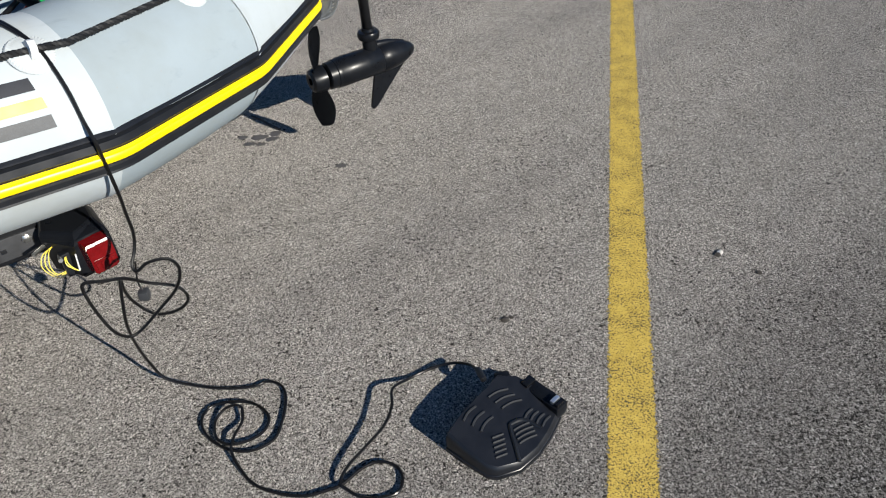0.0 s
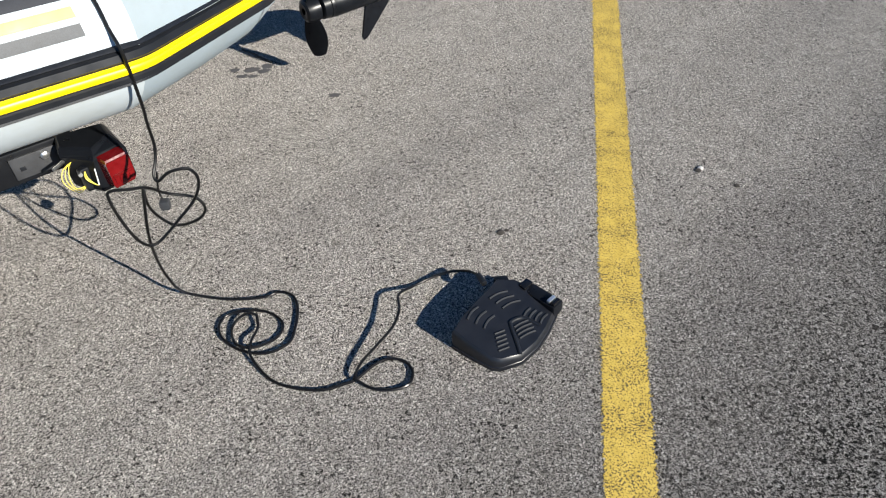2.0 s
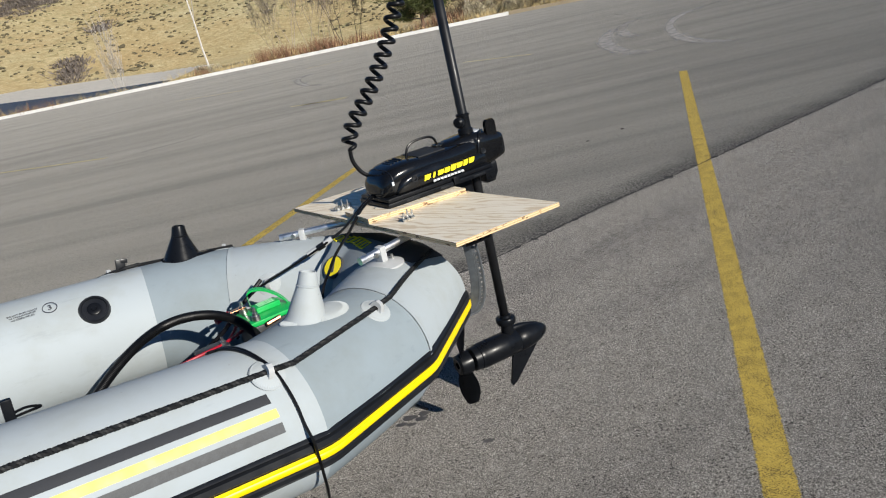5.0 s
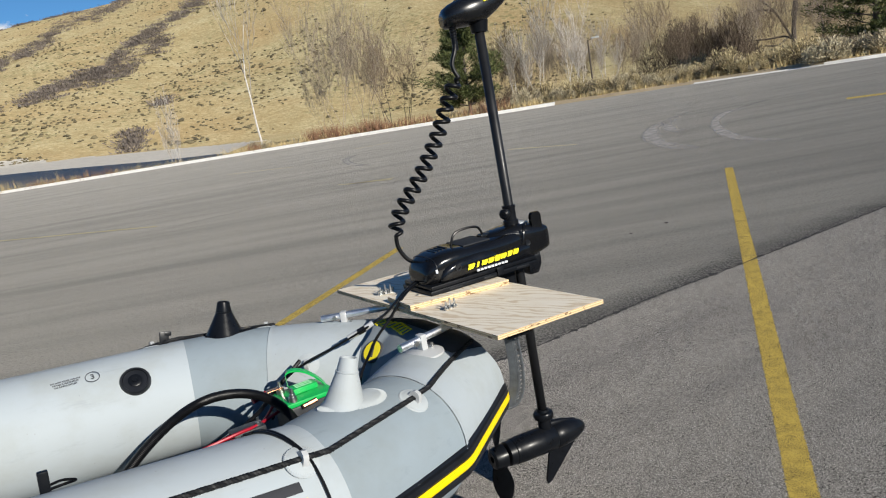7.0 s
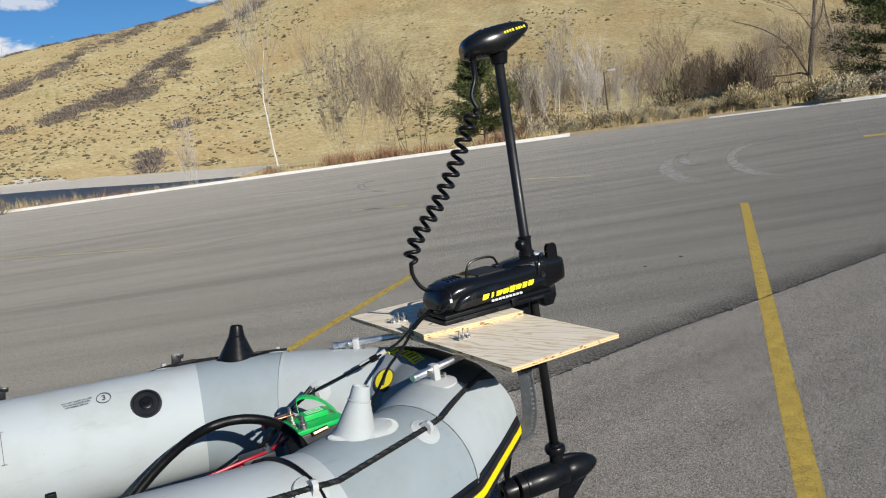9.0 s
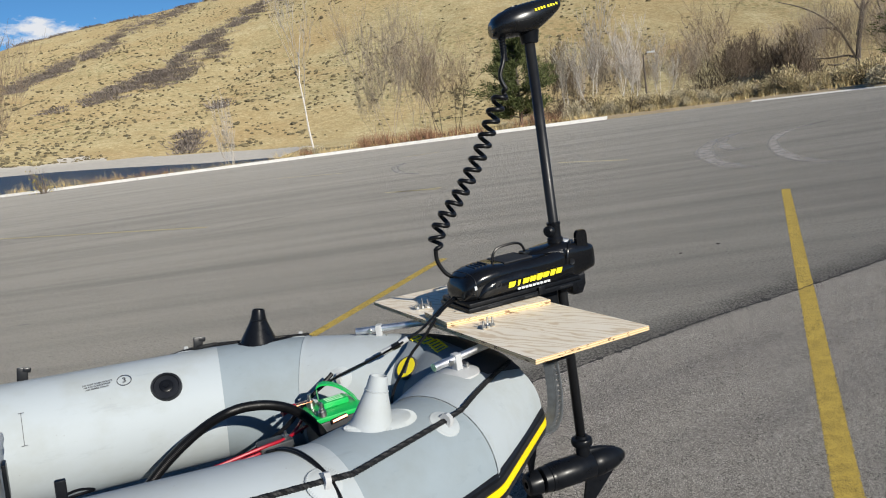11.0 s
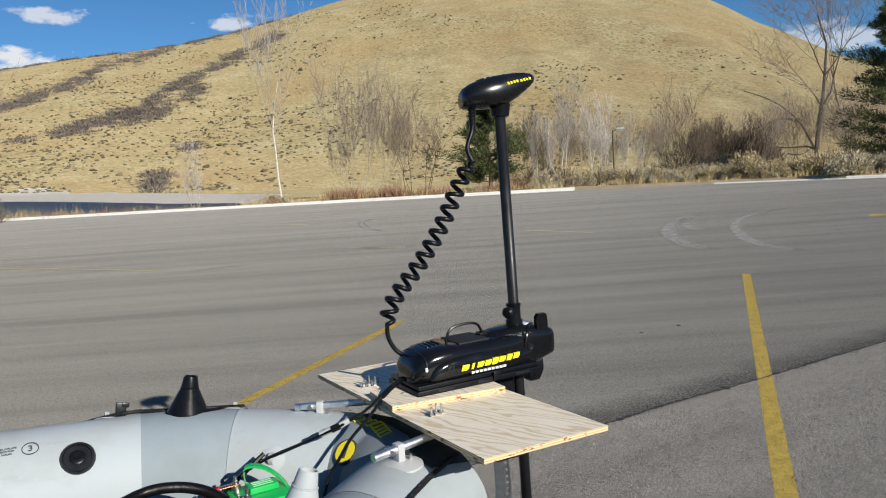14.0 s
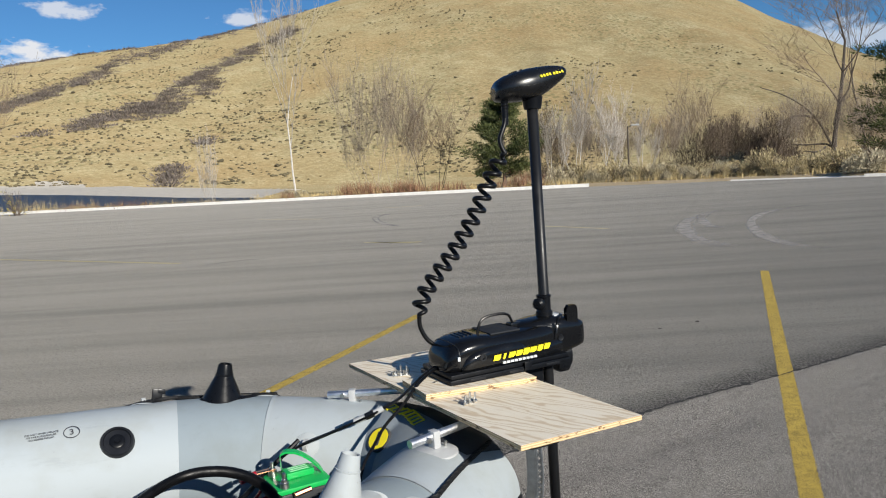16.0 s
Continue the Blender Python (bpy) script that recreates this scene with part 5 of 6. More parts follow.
bm = bmesh.new()
prev = None
for p in smooth_line(hp, 6):
    ring = [bm.verts.new(p + Vector((dx, dy, dz))) for dx, dy, dz in ((-0.004, -0.010, 0.003), (0.004, 0.010, 0.003), (0.004, 0.010, -0.003), (-0.004, -0.010, -0.003))]
    if prev:
        for k in range(4):
            bm.faces.new((prev[k], prev[(k + 1) % 4], ring[(k + 1) % 4], ring[k]))
    prev = ring
part("carry_handle", bm, M_GREEN, battery, "bright green carrying handle")
for x, y in ((-0.090, 0.062), (-0.088, -0.034)):
    part("terminal", lathed([(0.013, 0.19), (0.012, 0.204), (0.0085, 0.205), (0.0085, 0.212), (0.005, 0.213), (0.005, 0.228), (0.0, 0.229)], 12, pose(x, y, 0)), M_ZINC, battery)
part("lug", boxed((-0.135, 0.052, 0.2055), (-0.082, 0.072, 0.2095), 0.002), M_COPPER, battery)
part("lug", tubed([(-0.072, -0.060, 0.176), (-0.028, -0.056, 0.180)], 0.0075, 8), M_COPPER, battery)
part("terminal_boot", tubed([(-0.178, 0.050, 0.200), (-0.135, 0.060, 0.206)], [0.008, 0.0095], 10), M_REDWIRE, battery, "red rubber boot")


def cable(name, label, pts, radius, material, category="cable", per=6, sides=8):
    ob = link(name, tubed(smooth_line(pts, per), radius, sides), material)
    return tagged(ob, label, category)


def ribbed_hose(name, label, pts, radius, material):
    line = smooth_line(pts, 70)
    rad = [radius * (1 + 0.035 * (1 if i % 2 else -1)) for i in range(len(line))]
    return tagged(link(name, tubed(line, rad, 14), material), label, "hose")


ribbed_hose("corrugated_hose", "thick black corrugated cable sleeve arching inside the boat", [(-1.385, 1.66, 0.52), (-1.295, 1.74, 0.65), (-1.20, 1.81, 0.735), (-1.115, 1.875, 0.775), (-1.01, 1.88, 0.79), (-0.92, 1.88, 0.768), (-0.86, 1.88, 0.71), (-0.83, 1.885, 0.62), (-0.82, 1.89, 0.55)], 0.0135, M_CABLE)
cable("battery_cable", "red battery cable lying inside the boat", [(-1.16, 1.62, 0.70), (-1.06, 1.68, 0.715), (-0.97, 1.745, 0.725), (-0.93, 1.80, 0.72), (-0.915, 1.87, 0.71), (-0.90, 1.93, 0.705)], 0.0046, M_REDWIRE)
cable("battery_cable", "red battery cable lying inside the boat", [(-1.20, 1.61, 0.68), (-1.08, 1.68, 0.70), (-0.98, 1.76, 0.705), (-0.94, 1.86, 0.70), (-0.93, 1.95, 0.71)], 0.0042, M_REDWIRE)
cable("thin_cable", "thin black cable lying over the boat tube", [(-0.93, 1.79, 0.69)] + [BOAT @ hull_point(0, 0.957 + 0.004 * k, 120 - 13.0 * k, 0.004) for k in range(5)] + [BOAT @ hull_point(0, 0.975, 60, 0.004)], 0.003, M_CABLE)
cable("battery_cable", "black battery cable lying inside the boat", [(-1.12, 1.70, 0.68), (-1.02, 1.77, 0.70), (-0.96, 1.88, 0.715), (-0.93, 2.0, 0.74), (-0.87, 2.09, 0.79)], 0.0065, M_CABLE)
breaker = thing("breaker", "black breaker box with a metal stud beside the battery", "circuit breaker", pose(-0.955, 1.80, 0.66, 0, 0, 37))
part("case", boxed((-0.045, -0.03, 0), (0.045, 0.03, 0.06), 0.006), M_BATT, breaker)
part("stud", lathed([(0.009, 0.06), (0.009, 0.068), (0.004, 0.069), (0.004, 0.08), (0.0, 0.08)], 8, pose(0.03, -0.01, 0)), M_ZINC, breaker)

# a storage box further aft and a black clip on the tube
crate = thing("storage_box", "pale grey plastic box with a black latch inside the boat", "storage box", BOAT @ pose(-1.251, -0.04, -0.139, 0, 0, 0))
part("case", boxed((-0.42, -0.20, 0.0), (0.0, 0.16, 0.285), 0.012), M_WPLASTIC, crate)
part("lid", boxed((-0.425, -0.205, 0.2855), (0.006, 0.165, 0.312), 0.008), M_WPLASTIC, crate)
part("latch", boxed((0.0065, -0.055, 0.215), (0.016, -0.015, 0.30), 0.003), M_BLACK, crate, "black latch")
clip = thing("strap_clip", "small black clip with a looped cord on the boat tube", "clip", BOAT @ Matrix.Translation(hull_point(0, 0.750, 112, 0.002)))
part("clip_body", boxed((-0.010, -0.007, -0.004), (0.010, 0.007, 0.045), 0.004), M_BLACK, clip)
part("cord", tubed(smooth_line([(0.0, 0.0, 0.012), (0.03, 0.012, 0.012), (0.055, 0.02, 0.002), (0.03, 0.03, -0.004), (0.0, 0.02, -0.003)], 6), 0.003, 6), M_CABLE, clip)

# power leads from the motor down to the battery, joined by a plug
for k, off in enumerate((0.0, 0.0085)):
    cable("power_lead", "black power lead from the motor to the battery", [(-0.485, 2.285, 0.945 + 0.2 * off), (-0.505, 2.258, 0.942), (-0.533, 2.206 + off, 0.929), (-0.556, 2.166 + off, 0.912), (-0.592, 2.119 + off, 0.888), (-0.636, 2.102 + off, 0.868), (-0.66, 2.091 + off, 0.858), (-0.762, 2.089 + off, 0.815), (-0.868, 2.078 + off, 0.775), (-0.93, 2.06 + off, 0.735), (-0.955, 2.0 + off, 0.69), (-0.93, 1.93 + off, 0.68)], 0.0037, M_CABLE)
cable("power_lead", "thin black lead hanging from the motor into the bow", [(-0.488, 2.262, 0.942), (-0.504, 2.236, 0.938), (-0.535, 2.176, 0.921), (-0.576, 2.115, 0.875), (-0.617, 2.07, 0.835), (-0.639, 2.022, 0.80), (-0.656, 1.967, 0.77), (-0.668, 1.93, 0.71), (-0.685, 1.92, 0.60)], 0.0044, M_CABLE)
plug = thing("cable_plug", "white and black inline plug on the power lead", "plug")
part("sleeve", tubed([(-0.653, 2.100, 0.8605), (-0.675, 2.097, 0.852)], 0.0100, 14), M_RUB, plug)
part("sleeve_white", tubed([(-0.628, 2.109, 0.872), (-0.6525, 2.1005, 0.8607)], 0.0085, 14), M_WPLASTIC, plug)
part("sleeve_white", tubed([(-0.6755, 2.097, 0.8518), (-0.708, 2.096, 0.839)], 0.0085, 14), M_WPLASTIC, plug)

# ---- the trailer ----
trailer = thing("boat_trailer", "black painted steel trailer beam under the boat", "boat trailer", pose(-0.857, 1.470, 0.062, 0, 0, 28.6))
part("side_beam", boxed((-2.4, 0.0, 0.276), (0.035, 0.07, 0.356), 0.006), M_STEEL, trailer, "black steel beam")
part("joint_plate", boxed((-0.108, -0.005, 0.290), (-0.008, -0.0005, 0.343), 0.0015), M_RUST, trailer, "bare steel joint plate")
part("plate_hole", boxed((-0.093, -0.0058, 0.309), (-0.081, -0.0052, 0.319), 0.0003), M_RUB, trailer)
part("plate_bolt", lathed([(0.010, 0.0), (0.010, 0.006), (0.006, 0.008), (0.0, 0.008)], 6, pose(-0.036, -0.005, 0.329, 90, 0, 0)), M_ZINC, trailer)
part("beam_bolt", lathed([(0.006, 0.0), (0.006, 0.005), (0.0, 0.006)], 6, pose(-0.165, -0.0005, 0.300, 90, 0, 0)), M_ZINC, trailer)
part("axle_beam", boxed((-1.5, -0.05, 0.27), (-1.4, 1.2, 0.35), 0.006), M_STEEL, trailer)
for sy in (-0.16, 1.28):
    wheel = part("wheel", lathed([(0.10, -0.06), (0.17, -0.07), (0.225, -0.055), (0.235, -0.02), (0.235, 0.02), (0.225, 0.055), (0.17, 0.07), (0.10, 0.06)], 40, pose(-1.45, sy, 0.174, 90, 0, 0)), M_RUB, trailer, "small black trailer tyre")
    part("rim", lathed([(0.11, -0.062), (0.11, 0.062), (0.0, 0.05)], 28, pose(-1.45, sy, 0.174, 90, 0, 0)), M_RUST, wheel)
for x in (-0.5, -2.2):
    part("bunk_post", boxed((x - 0.03, 0.1, 0.34), (x + 0.03, 0.9, 0.40), 0.004), M_STEEL, trailer)
part("tongue", boxed((-3.6, 0.45, 0.34), (-2.1, 0.55, 0.42), 0.005), M_STEEL, trailer)
part("jack_foot", boxed((-3.4, 0.47, -0.062), (-3.34, 0.53, 0.345), 0.005), M_STEEL, trailer)

lamp = thing("tail_light", "red trailer tail light in a black housing with loose yellow wires", "tail light", pose(-0.731, 1.365, 0.0, 0, 0, 39.5))
part("housing", lofted([[(x, y, z) for x, y in ring] for z, ring in (
    (0.322, ((-0.016, 0.032), (0.058, 0.030), (0.066, 0.120), (-0.030, 0.150), (-0.046, 0.100))),
    (0.330, ((-0.020, 0.028), (0.062, 0.026), (0.070, 0.128), (-0.032, 0.160), (-0.050, 0.102))),
    (0.402, ((-0.012, 0.030), (0.062, 0.028), (0.074, 0.138), (-0.034, 0.174), (-0.054, 0.104))),
    (0.409, ((-0.006, 0.037), (0.060, 0.040), (0.071, 0.140), (-0.033, 0.174), (-0.053, 0.106))),
    (0.418, ((-0.002, 0.047), (0.055, 0.073), (0.063, 0.134), (-0.030, 0.168), (-0.048, 0.109))),
    (0.421, ((0.002, 0.053), (0.050, 0.076), (0.058, 0.130), (-0.027, 0.161), (-0.043, 0.111))))]), M_BLACK, lamp, "black plastic housing", smooth=False)
lens = part("lens", lofted([[(x, y, z) for x, y in ring] for z, ring in (
    (0.333, ((0.004, 0.004), (0.046, 0.004), (0.050, 0.0295), (0.000, 0.0295))),
    (0.341, ((0.000, 0.000), (0.051, 0.000), (0.054, 0.0295), (-0.004, 0.0295))),
    (0.368, ((0.000, -0.002), (0.052, -0.002), (0.055, 0.0295), (-0.004, 0.0295))),
    (0.399, ((0.000, 0.000), (0.052, 0.000), (0.055, 0.0295), (-0.004, 0.0295))),
    (0.406, ((0.002, 0.004), (0.050, 0.004), (0.053, 0.0360), (-0.002, 0.0360))))]), M_RED, lamp, "red lens", smooth=False)
part("lens_ridge", boxed((0.001, -0.0022, 0.396), (0.051, 0.001, 0.402), 0.001), M_RED, lens)
part("lens_band", boxed((0.004, -0.0050, 0.364), (0.050, -0.0005, 0.369), 0.001), M_RED, lens)
for k in range(4):
    part("lens_flute", boxed((0.006 + 0.011 * k, -0.0035, 0.345), (0.014 + 0.011 * k, -0.0008, 0.362), 0.0012), M_RED, lens)
for k in range(3):
    part("wire", tubed(smooth_line([(-0.040, 0.085, 0.392), (-0.054 - 0.007 * k, 0.070, 0.390), (-0.064 - 0.007 * k, 0.062, 0.366), (-0.058, 0.060, 0.341 - 0.005 * k), (-0.034, 0.060, 0.340)], 6), 0.0009, 6), M_YWIRE, lamp, "yellow wire")
for k in range(2):
    part("wire", tubed(smooth_line([(-0.030, 0.055, 0.380), (-0.034 - 0.004 * k, 0.040, 0.366), (-0.024, 0.034, 0.345), (-0.010, 0.034, 0.338)], 6), 0.0011, 6), M_YWIRE, lamp)
part("stud", tubed([(-0.052, 0.100, 0.392), (-0.080, 0.085, 0.392)], 0.0045, 6), M_ZINC, lamp)
part("stud", tubed([(-0.036, 0.075, 0.372), (-0.044, 0.046, 0.376)], 0.0050, 6), M_ZINC, lamp)
part("inner_clip", boxed((-0.042, 0.050, 0.326), (-0.020, 0.068, 0.384), 0.004), M_RUB, lamp)
part("edge_trim", tubed([(-0.021, 0.030, 0.345), (-0.016, 0.030, 0.385)], 0.0016, 6), M_SILVER, lamp)

# ---- the foot pedal and its cable ----
cable("pedal_cable", "black pedal cable hanging bunched in loops from the boat tube",
      [(-0.93, 1.80, 0.70)] + [BOAT @ hull_point(0, 0.964 + 0.013 * min(k / 5, 1), 122 - 13.4 * k, 0.0045 + (0.016 if k > 8 else 0)) for k in range(10)] + [
       (-0.577, 1.272, 0.588), (-0.588, 1.292, 0.530),
       (-0.592, 1.298, 0.480), (-0.598, 1.290, 0.448), (-0.606, 1.272, 0.424), (-0.598, 1.262, 0.414), (-0.572, 1.266, 0.430), (-0.537, 1.275, 0.427), (-0.525, 1.28, 0.396), (-0.545, 1.28, 0.348), (-0.59, 1.27, 0.305), (-0.633, 1.255, 0.27), (-0.655, 1.24, 0.268), (-0.668, 1.22, 0.305), (-0.683, 1.22, 0.359),
       (-0.688, 1.22, 0.415), (-0.678, 1.22, 0.432), (-0.644, 1.225, 0.428), (-0.62, 1.25, 0.41), (-0.599, 1.29, 0.361), (-0.552, 1.30, 0.337), (-0.538, 1.30, 0.304), (-0.562, 1.30, 0.276), (-0.609, 1.295, 0.272), (-0.639, 1.29, 0.31), (-0.640, 1.27, 0.36), (-0.625, 1.245, 0.415),
       (-0.636, 1.24, 0.367), (-0.655, 1.25, 0.29), (-0.68, 1.297, 0.19), (-0.692, 1.338, 0.09), (-0.671, 1.338, 0.035), (-0.608, 1.33, 0.010), (-0.538, 1.316, 0.0055), (-0.472, 1.314, 0.0055), (-0.447, 1.323, 0.007), (-0.419, 1.314, 0.008), (-0.401, 1.294, 0.0055), (-0.394, 1.256, 0.0055),
       (-0.397, 1.204, 0.0055), (-0.41, 1.156, 0.0055), (-0.45, 1.133, 0.0055), (-0.493, 1.137, 0.0055), (-0.532, 1.158, 0.0055), (-0.567, 1.195, 0.0055), (-0.579, 1.236, 0.0055), (-0.562, 1.266, 0.0055), (-0.517, 1.27, 0.010), (-0.466, 1.261, 0.0055), (-0.43, 1.224, 0.0055),
       (-0.432, 1.186, 0.0055), (-0.46, 1.162, 0.0055), (-0.499, 1.148, 0.013), (-0.532, 1.167, 0.012), (-0.548, 1.216, 0.0055), (-0.532, 1.245, 0.012), (-0.507, 1.253, 0.018), (-0.489, 1.245, 0.016)], 0.0034, M_CABLE)
cable("pedal_cable", "black pedal cable looped on the asphalt up to the foot pedal",
      [(-0.489, 1.245, 0.016), (-0.485, 1.21, 0.010), (-0.494, 1.163, 0.020), (-0.496, 1.129, 0.013), (-0.474, 1.089, 0.0055), (-0.439, 1.047, 0.0055), (-0.391, 1.021, 0.0055), (-0.333, 1.007, 0.0055), (-0.288, 1.015, 0.0055), (-0.259, 1.025, 0.0055), (-0.22, 1.057, 0.0055), (-0.185, 1.07, 0.0055), (-0.151, 1.056, 0.0055),
       (-0.137, 1.027, 0.0055), (-0.146, 0.995, 0.0055), (-0.18, 0.984, 0.0055), (-0.22, 0.991, 0.0055), (-0.248, 1.01, 0.008), (-0.261, 1.024, 0.014), (-0.248, 1.056, 0.018), (-0.207, 1.099, 0.026), (-0.17, 1.139, 0.034), (-0.152, 1.186, 0.038), (-0.150, 1.242, 0.030), (-0.110, 1.288, 0.007), (-0.061, 1.310, 0.008),
       (-0.013, 1.308, 0.020), (0.025, 1.281, 0.038), (0.041, 1.247, 0.052), (0.049, 1.215, 0.055)], 0.0034, M_CABLE)
conn = thing("cable_end", "small grey plug on a thin lead dangling from the cable bunch", "plug")
part("lead", tubed(smooth_line([(-0.598, 1.272, 0.43), (-0.606, 1.27, 0.395), (-0.608, 1.27, 0.375), (-0.602, 1.265, 0.362)], 5), 0.0021, 6), M_CABLE, conn)
part("plug_body", boxed((-0.612, 1.252, 0.345), (-0.592, 1.272, 0.366), 0.004), M_BATT, conn)


def build_pedal():
    ped = thing("foot_pedal", "black plastic foot pedal with ribbed tread lying on the asphalt", "foot pedal", pose(0.001, 0.012, 0))
    # plan corners of the raised plate, which slopes down to its toe
    def top(x, y):
        return 0.058 - 0.14 * (x + 0.022) + 0.15 * (y - 1.1)

    plan = [(x, y, top(x, y)) for x, y in ((0.060, 1.192), (0.019, 1.151), (-0.022, 1.105), (-0.043, 1.072), (-0.009, 1.034), (0.032, 0.996), (0.052, 0.990), (0.100, 1.001), (0.142, 1.034), (0.173, 1.073), (0.202, 1.120), (0.188, 1.148),
                                            (0.150, 1.194), (0.124, 1.214), (0.080, 1.215))]
    cx, cy = sum(p[0] for p in plan) / len(plan), sum(p[1] for p in plan) / len(plan)
    bm = bmesh.new()
    rings = []
    for shrink, drop, low in ((1.0, 1.0, True), (1.0, 0.012, False), (0.975, 0.004, False), (0.94, 0.0, False), (0.5, 0.0, False)):
        rings.append([bm.verts.new((cx + (x - cx) * shrink, cy + (y - cy) * shrink, 0.012 if low else top(cx + (x - cx) * shrink, cy + (y - cy) * shrink) - drop)) for x, y, z in plan])
    n = len(plan)
    for a, b in zip(rings, rings[1:]):
        for k in range(n):
            bm.faces.new((a[k], a[(k + 1) % n], b[(k + 1) % n], b[k]))
    bm.faces.new(rings[-1])
    bm.faces.new(rings[0][::-1])
    plate = part("tread_plate", bm, M_PEDAL, ped, "black tread plate")

    part("base", slab([(cx + (x - cx) * 1.025, cy + (y - cy) * 1.025) for x, y, z in plan], 0.0, 0.0115, 0.003), M_PEDAL, ped)
    # ribs in five sets: first rib's two ends, the step to the next, how many
    def ribs(x0, y0, x1, y1, dx, dy, count, bow):
        for k in range(count):
            a, b = Vector((x0 + dx * k, y0 + dy * k)), Vector((x1 + dx * k, y1 + dy * k))
            n = Vector((-(b - a).y, (b - a).x)).normalized()
            pts = []
            for s in range(7):
                t = s / 6
                p = a.lerp(b, t) + n * bow * math.sin(math.pi * t)
                pts.append((p.x, p.y, top(p.x, p.y) + 0.0006))
            # paler than the plate, with the ribs' highlights painted in
            part("rib", tubed(pts, 0.0028, 6), M_LIGHTBLACK, plate)

    ribs(0.054, 1.154, 0.099, 1.174, 0.0125, -0.0135, 3, 0.004)
    ribs(-0.004, 1.099, 0.025, 1.133, 0.0165, -0.0125, 3, 0.004)
    ribs(0.050, 1.059, 0.074, 1.068, 0.0005, -0.0108, 5, 0.0)
    ribs(0.096, 1.075, 0.135, 1.094, 0.0025, -0.0098, 4, 0.002)
    ribs(0.122, 1.100, 0.143, 1.125, 0.0118, -0.0058, 4, 0.003)
    for line in (((0.090, 1.089), (0.091, 1.071), (0.095, 1.036), (0.098, 1.006)), ((0.090, 1.089), (0.106, 1.098), (0.125, 1.099), (0.154, 1.080))):
        part("groove", tubed(smooth_line([(x, y, top(x, y)) for x, y in line], 6), 0.0046, 8), M_RUB, plate)
    sm = pose(0.170, 1.160, 0.0, 0, 0, -50)
    sw = part("switch_box", boxed((-0.055, -0.016, 0.012), (0.055, 0.020, 0.046), 0.006, sm), M_BLACK, ped, "black switch box")
    part("switch_cap", boxed((-0.05, -0.014, 0.0455), (-0.030, 0.016, 0.054), 0.003, sm), M_GLOSS, sw)
    part("switch_knob", boxed((0.030, -0.012, 0.0455), (0.040, 0.012, 0.055), 0.003, sm), M_ALU, sw)
    part("switch_knob", boxed((0.042, -0.012, 0.0455), (0.052, 0.012, 0.054), 0.003, sm), M_GLOSS, sw)
    part("cable_gland", tubed([(0.041, 1.240, 0.052), (0.050, 1.205, 0.055)], 0.0075, 10), M_RUB, ped)
    part("hinge_bump", boxed((0.072, 1.200, 0.012), (0.110, 1.226, 0.058), 0.01), M_BLACK, ped)


build_pedal()

# ---- small things on the asphalt ----


def litter(name, x, y, size, material, label, flat=0.35):
    bm = bmesh.new()
    bmesh.ops.create_icosphere(bm, subdivisions=2, radius=size)
    for v in bm.verts:
        v.co *= 1 + 0.5 * noise.noise(v.co / size * 1.3 + Vector((x, y, 0)) * 7)
        v.co.z = max(v.co.z * flat, -size * 0.1)
    lo = min(v.co.z for v in bm.verts)
    for v in bm.verts:
        v.co += Vector((x, y, -lo))
    tagged(link(name, bm, material), label, name.replace("_", " "))


M_LEAF = plain("dead leaf", (0.035, 0.03, 0.025), 0.8, vary=0.3)
M_PEBBLE = plain("pale pebble", (0.5, 0.48, 0.45), 0.8, vary=0.2)
litter("dead_leaf", 0.128, 1.452, 0.0105, M_LEAF, "small dark dead leaf on the asphalt")
litter("dead_leaf", 0.145, 1.458, 0.006, M_LEAF, "small dark dead leaf on the asphalt")
litter("pebble", 0.724, 1.618, 0.009, M_PEBBLE, "small pale pebble on the asphalt", 0.6)
litter("dead_leaf", 0.716, 1.612, 0.010, M_LEAF, "small dark dead leaf on the asphalt")
litter("dead_leaf", 0.79, 1.527, 0.008, M_LEAF, "small dark dead leaf on the asphalt")
litter("dead_leaf", 1.16, 6.98, 0.02, M_LEAF, "dark dead leaf on the asphalt")
litter("dead_leaf", 0.80, 6.75, 0.016, M_LEAF, "dark dead leaf on the asphalt")
twig = tubed(smooth_line([(-0.645, 2.64, 0.008), (-0.60, 2.595, 0.010), (-0.56, 2.55, 0.008), (-0.528, 2.522, 0.006)], 5), 0.0045, 6)
tagged(link("twig", twig, M_LEAF), "short dark twig on the asphalt", "twig")
M_STAIN = plain("damp oil stain", (0.075, 0.07, 0.066), 0.6, scale=40, vary=0.3, bump=0.5, depth=0.003)


def stain(name, x, y, rx, ry):
    bm = bmesh.new()
    vs = []
    for k in range(28):
        a = 6.28319 * k / 28
        s = 1 + 0.35 * noise.noise((math.cos(a) * 1.7 + x * 9, math.sin(a) * 1.7, y * 5))
        vs.append(bm.verts.new((x + rx * s * math.cos(a), y + ry * s * math.sin(a), 0.001)))
    bm.faces.new(vs)
    tagged(link(name, bm, M_STAIN, smooth=False), "small damp stain on the asphalt", "stain", kind="structure")


for k, (x, y, rx, ry) in enumerate(((-0.60, 2.49, 0.028, 0.018), (-0.555, 2.47, 0.024, 0.016), (-0.63, 2.45, 0.022, 0.012), (-0.545, 2.505, 0.02, 0.02), (-0.59, 2.44, 0.02, 0.01), (-0.302, 2.245, 0.02, 0.012), (-0.66, 2.50, 0.016, 0.014))):
    stain("stain_%d" % (k + 1), x, y, rx, ry)
stain("stain_8", -5.6, 6.62, 0.07, 0.02)


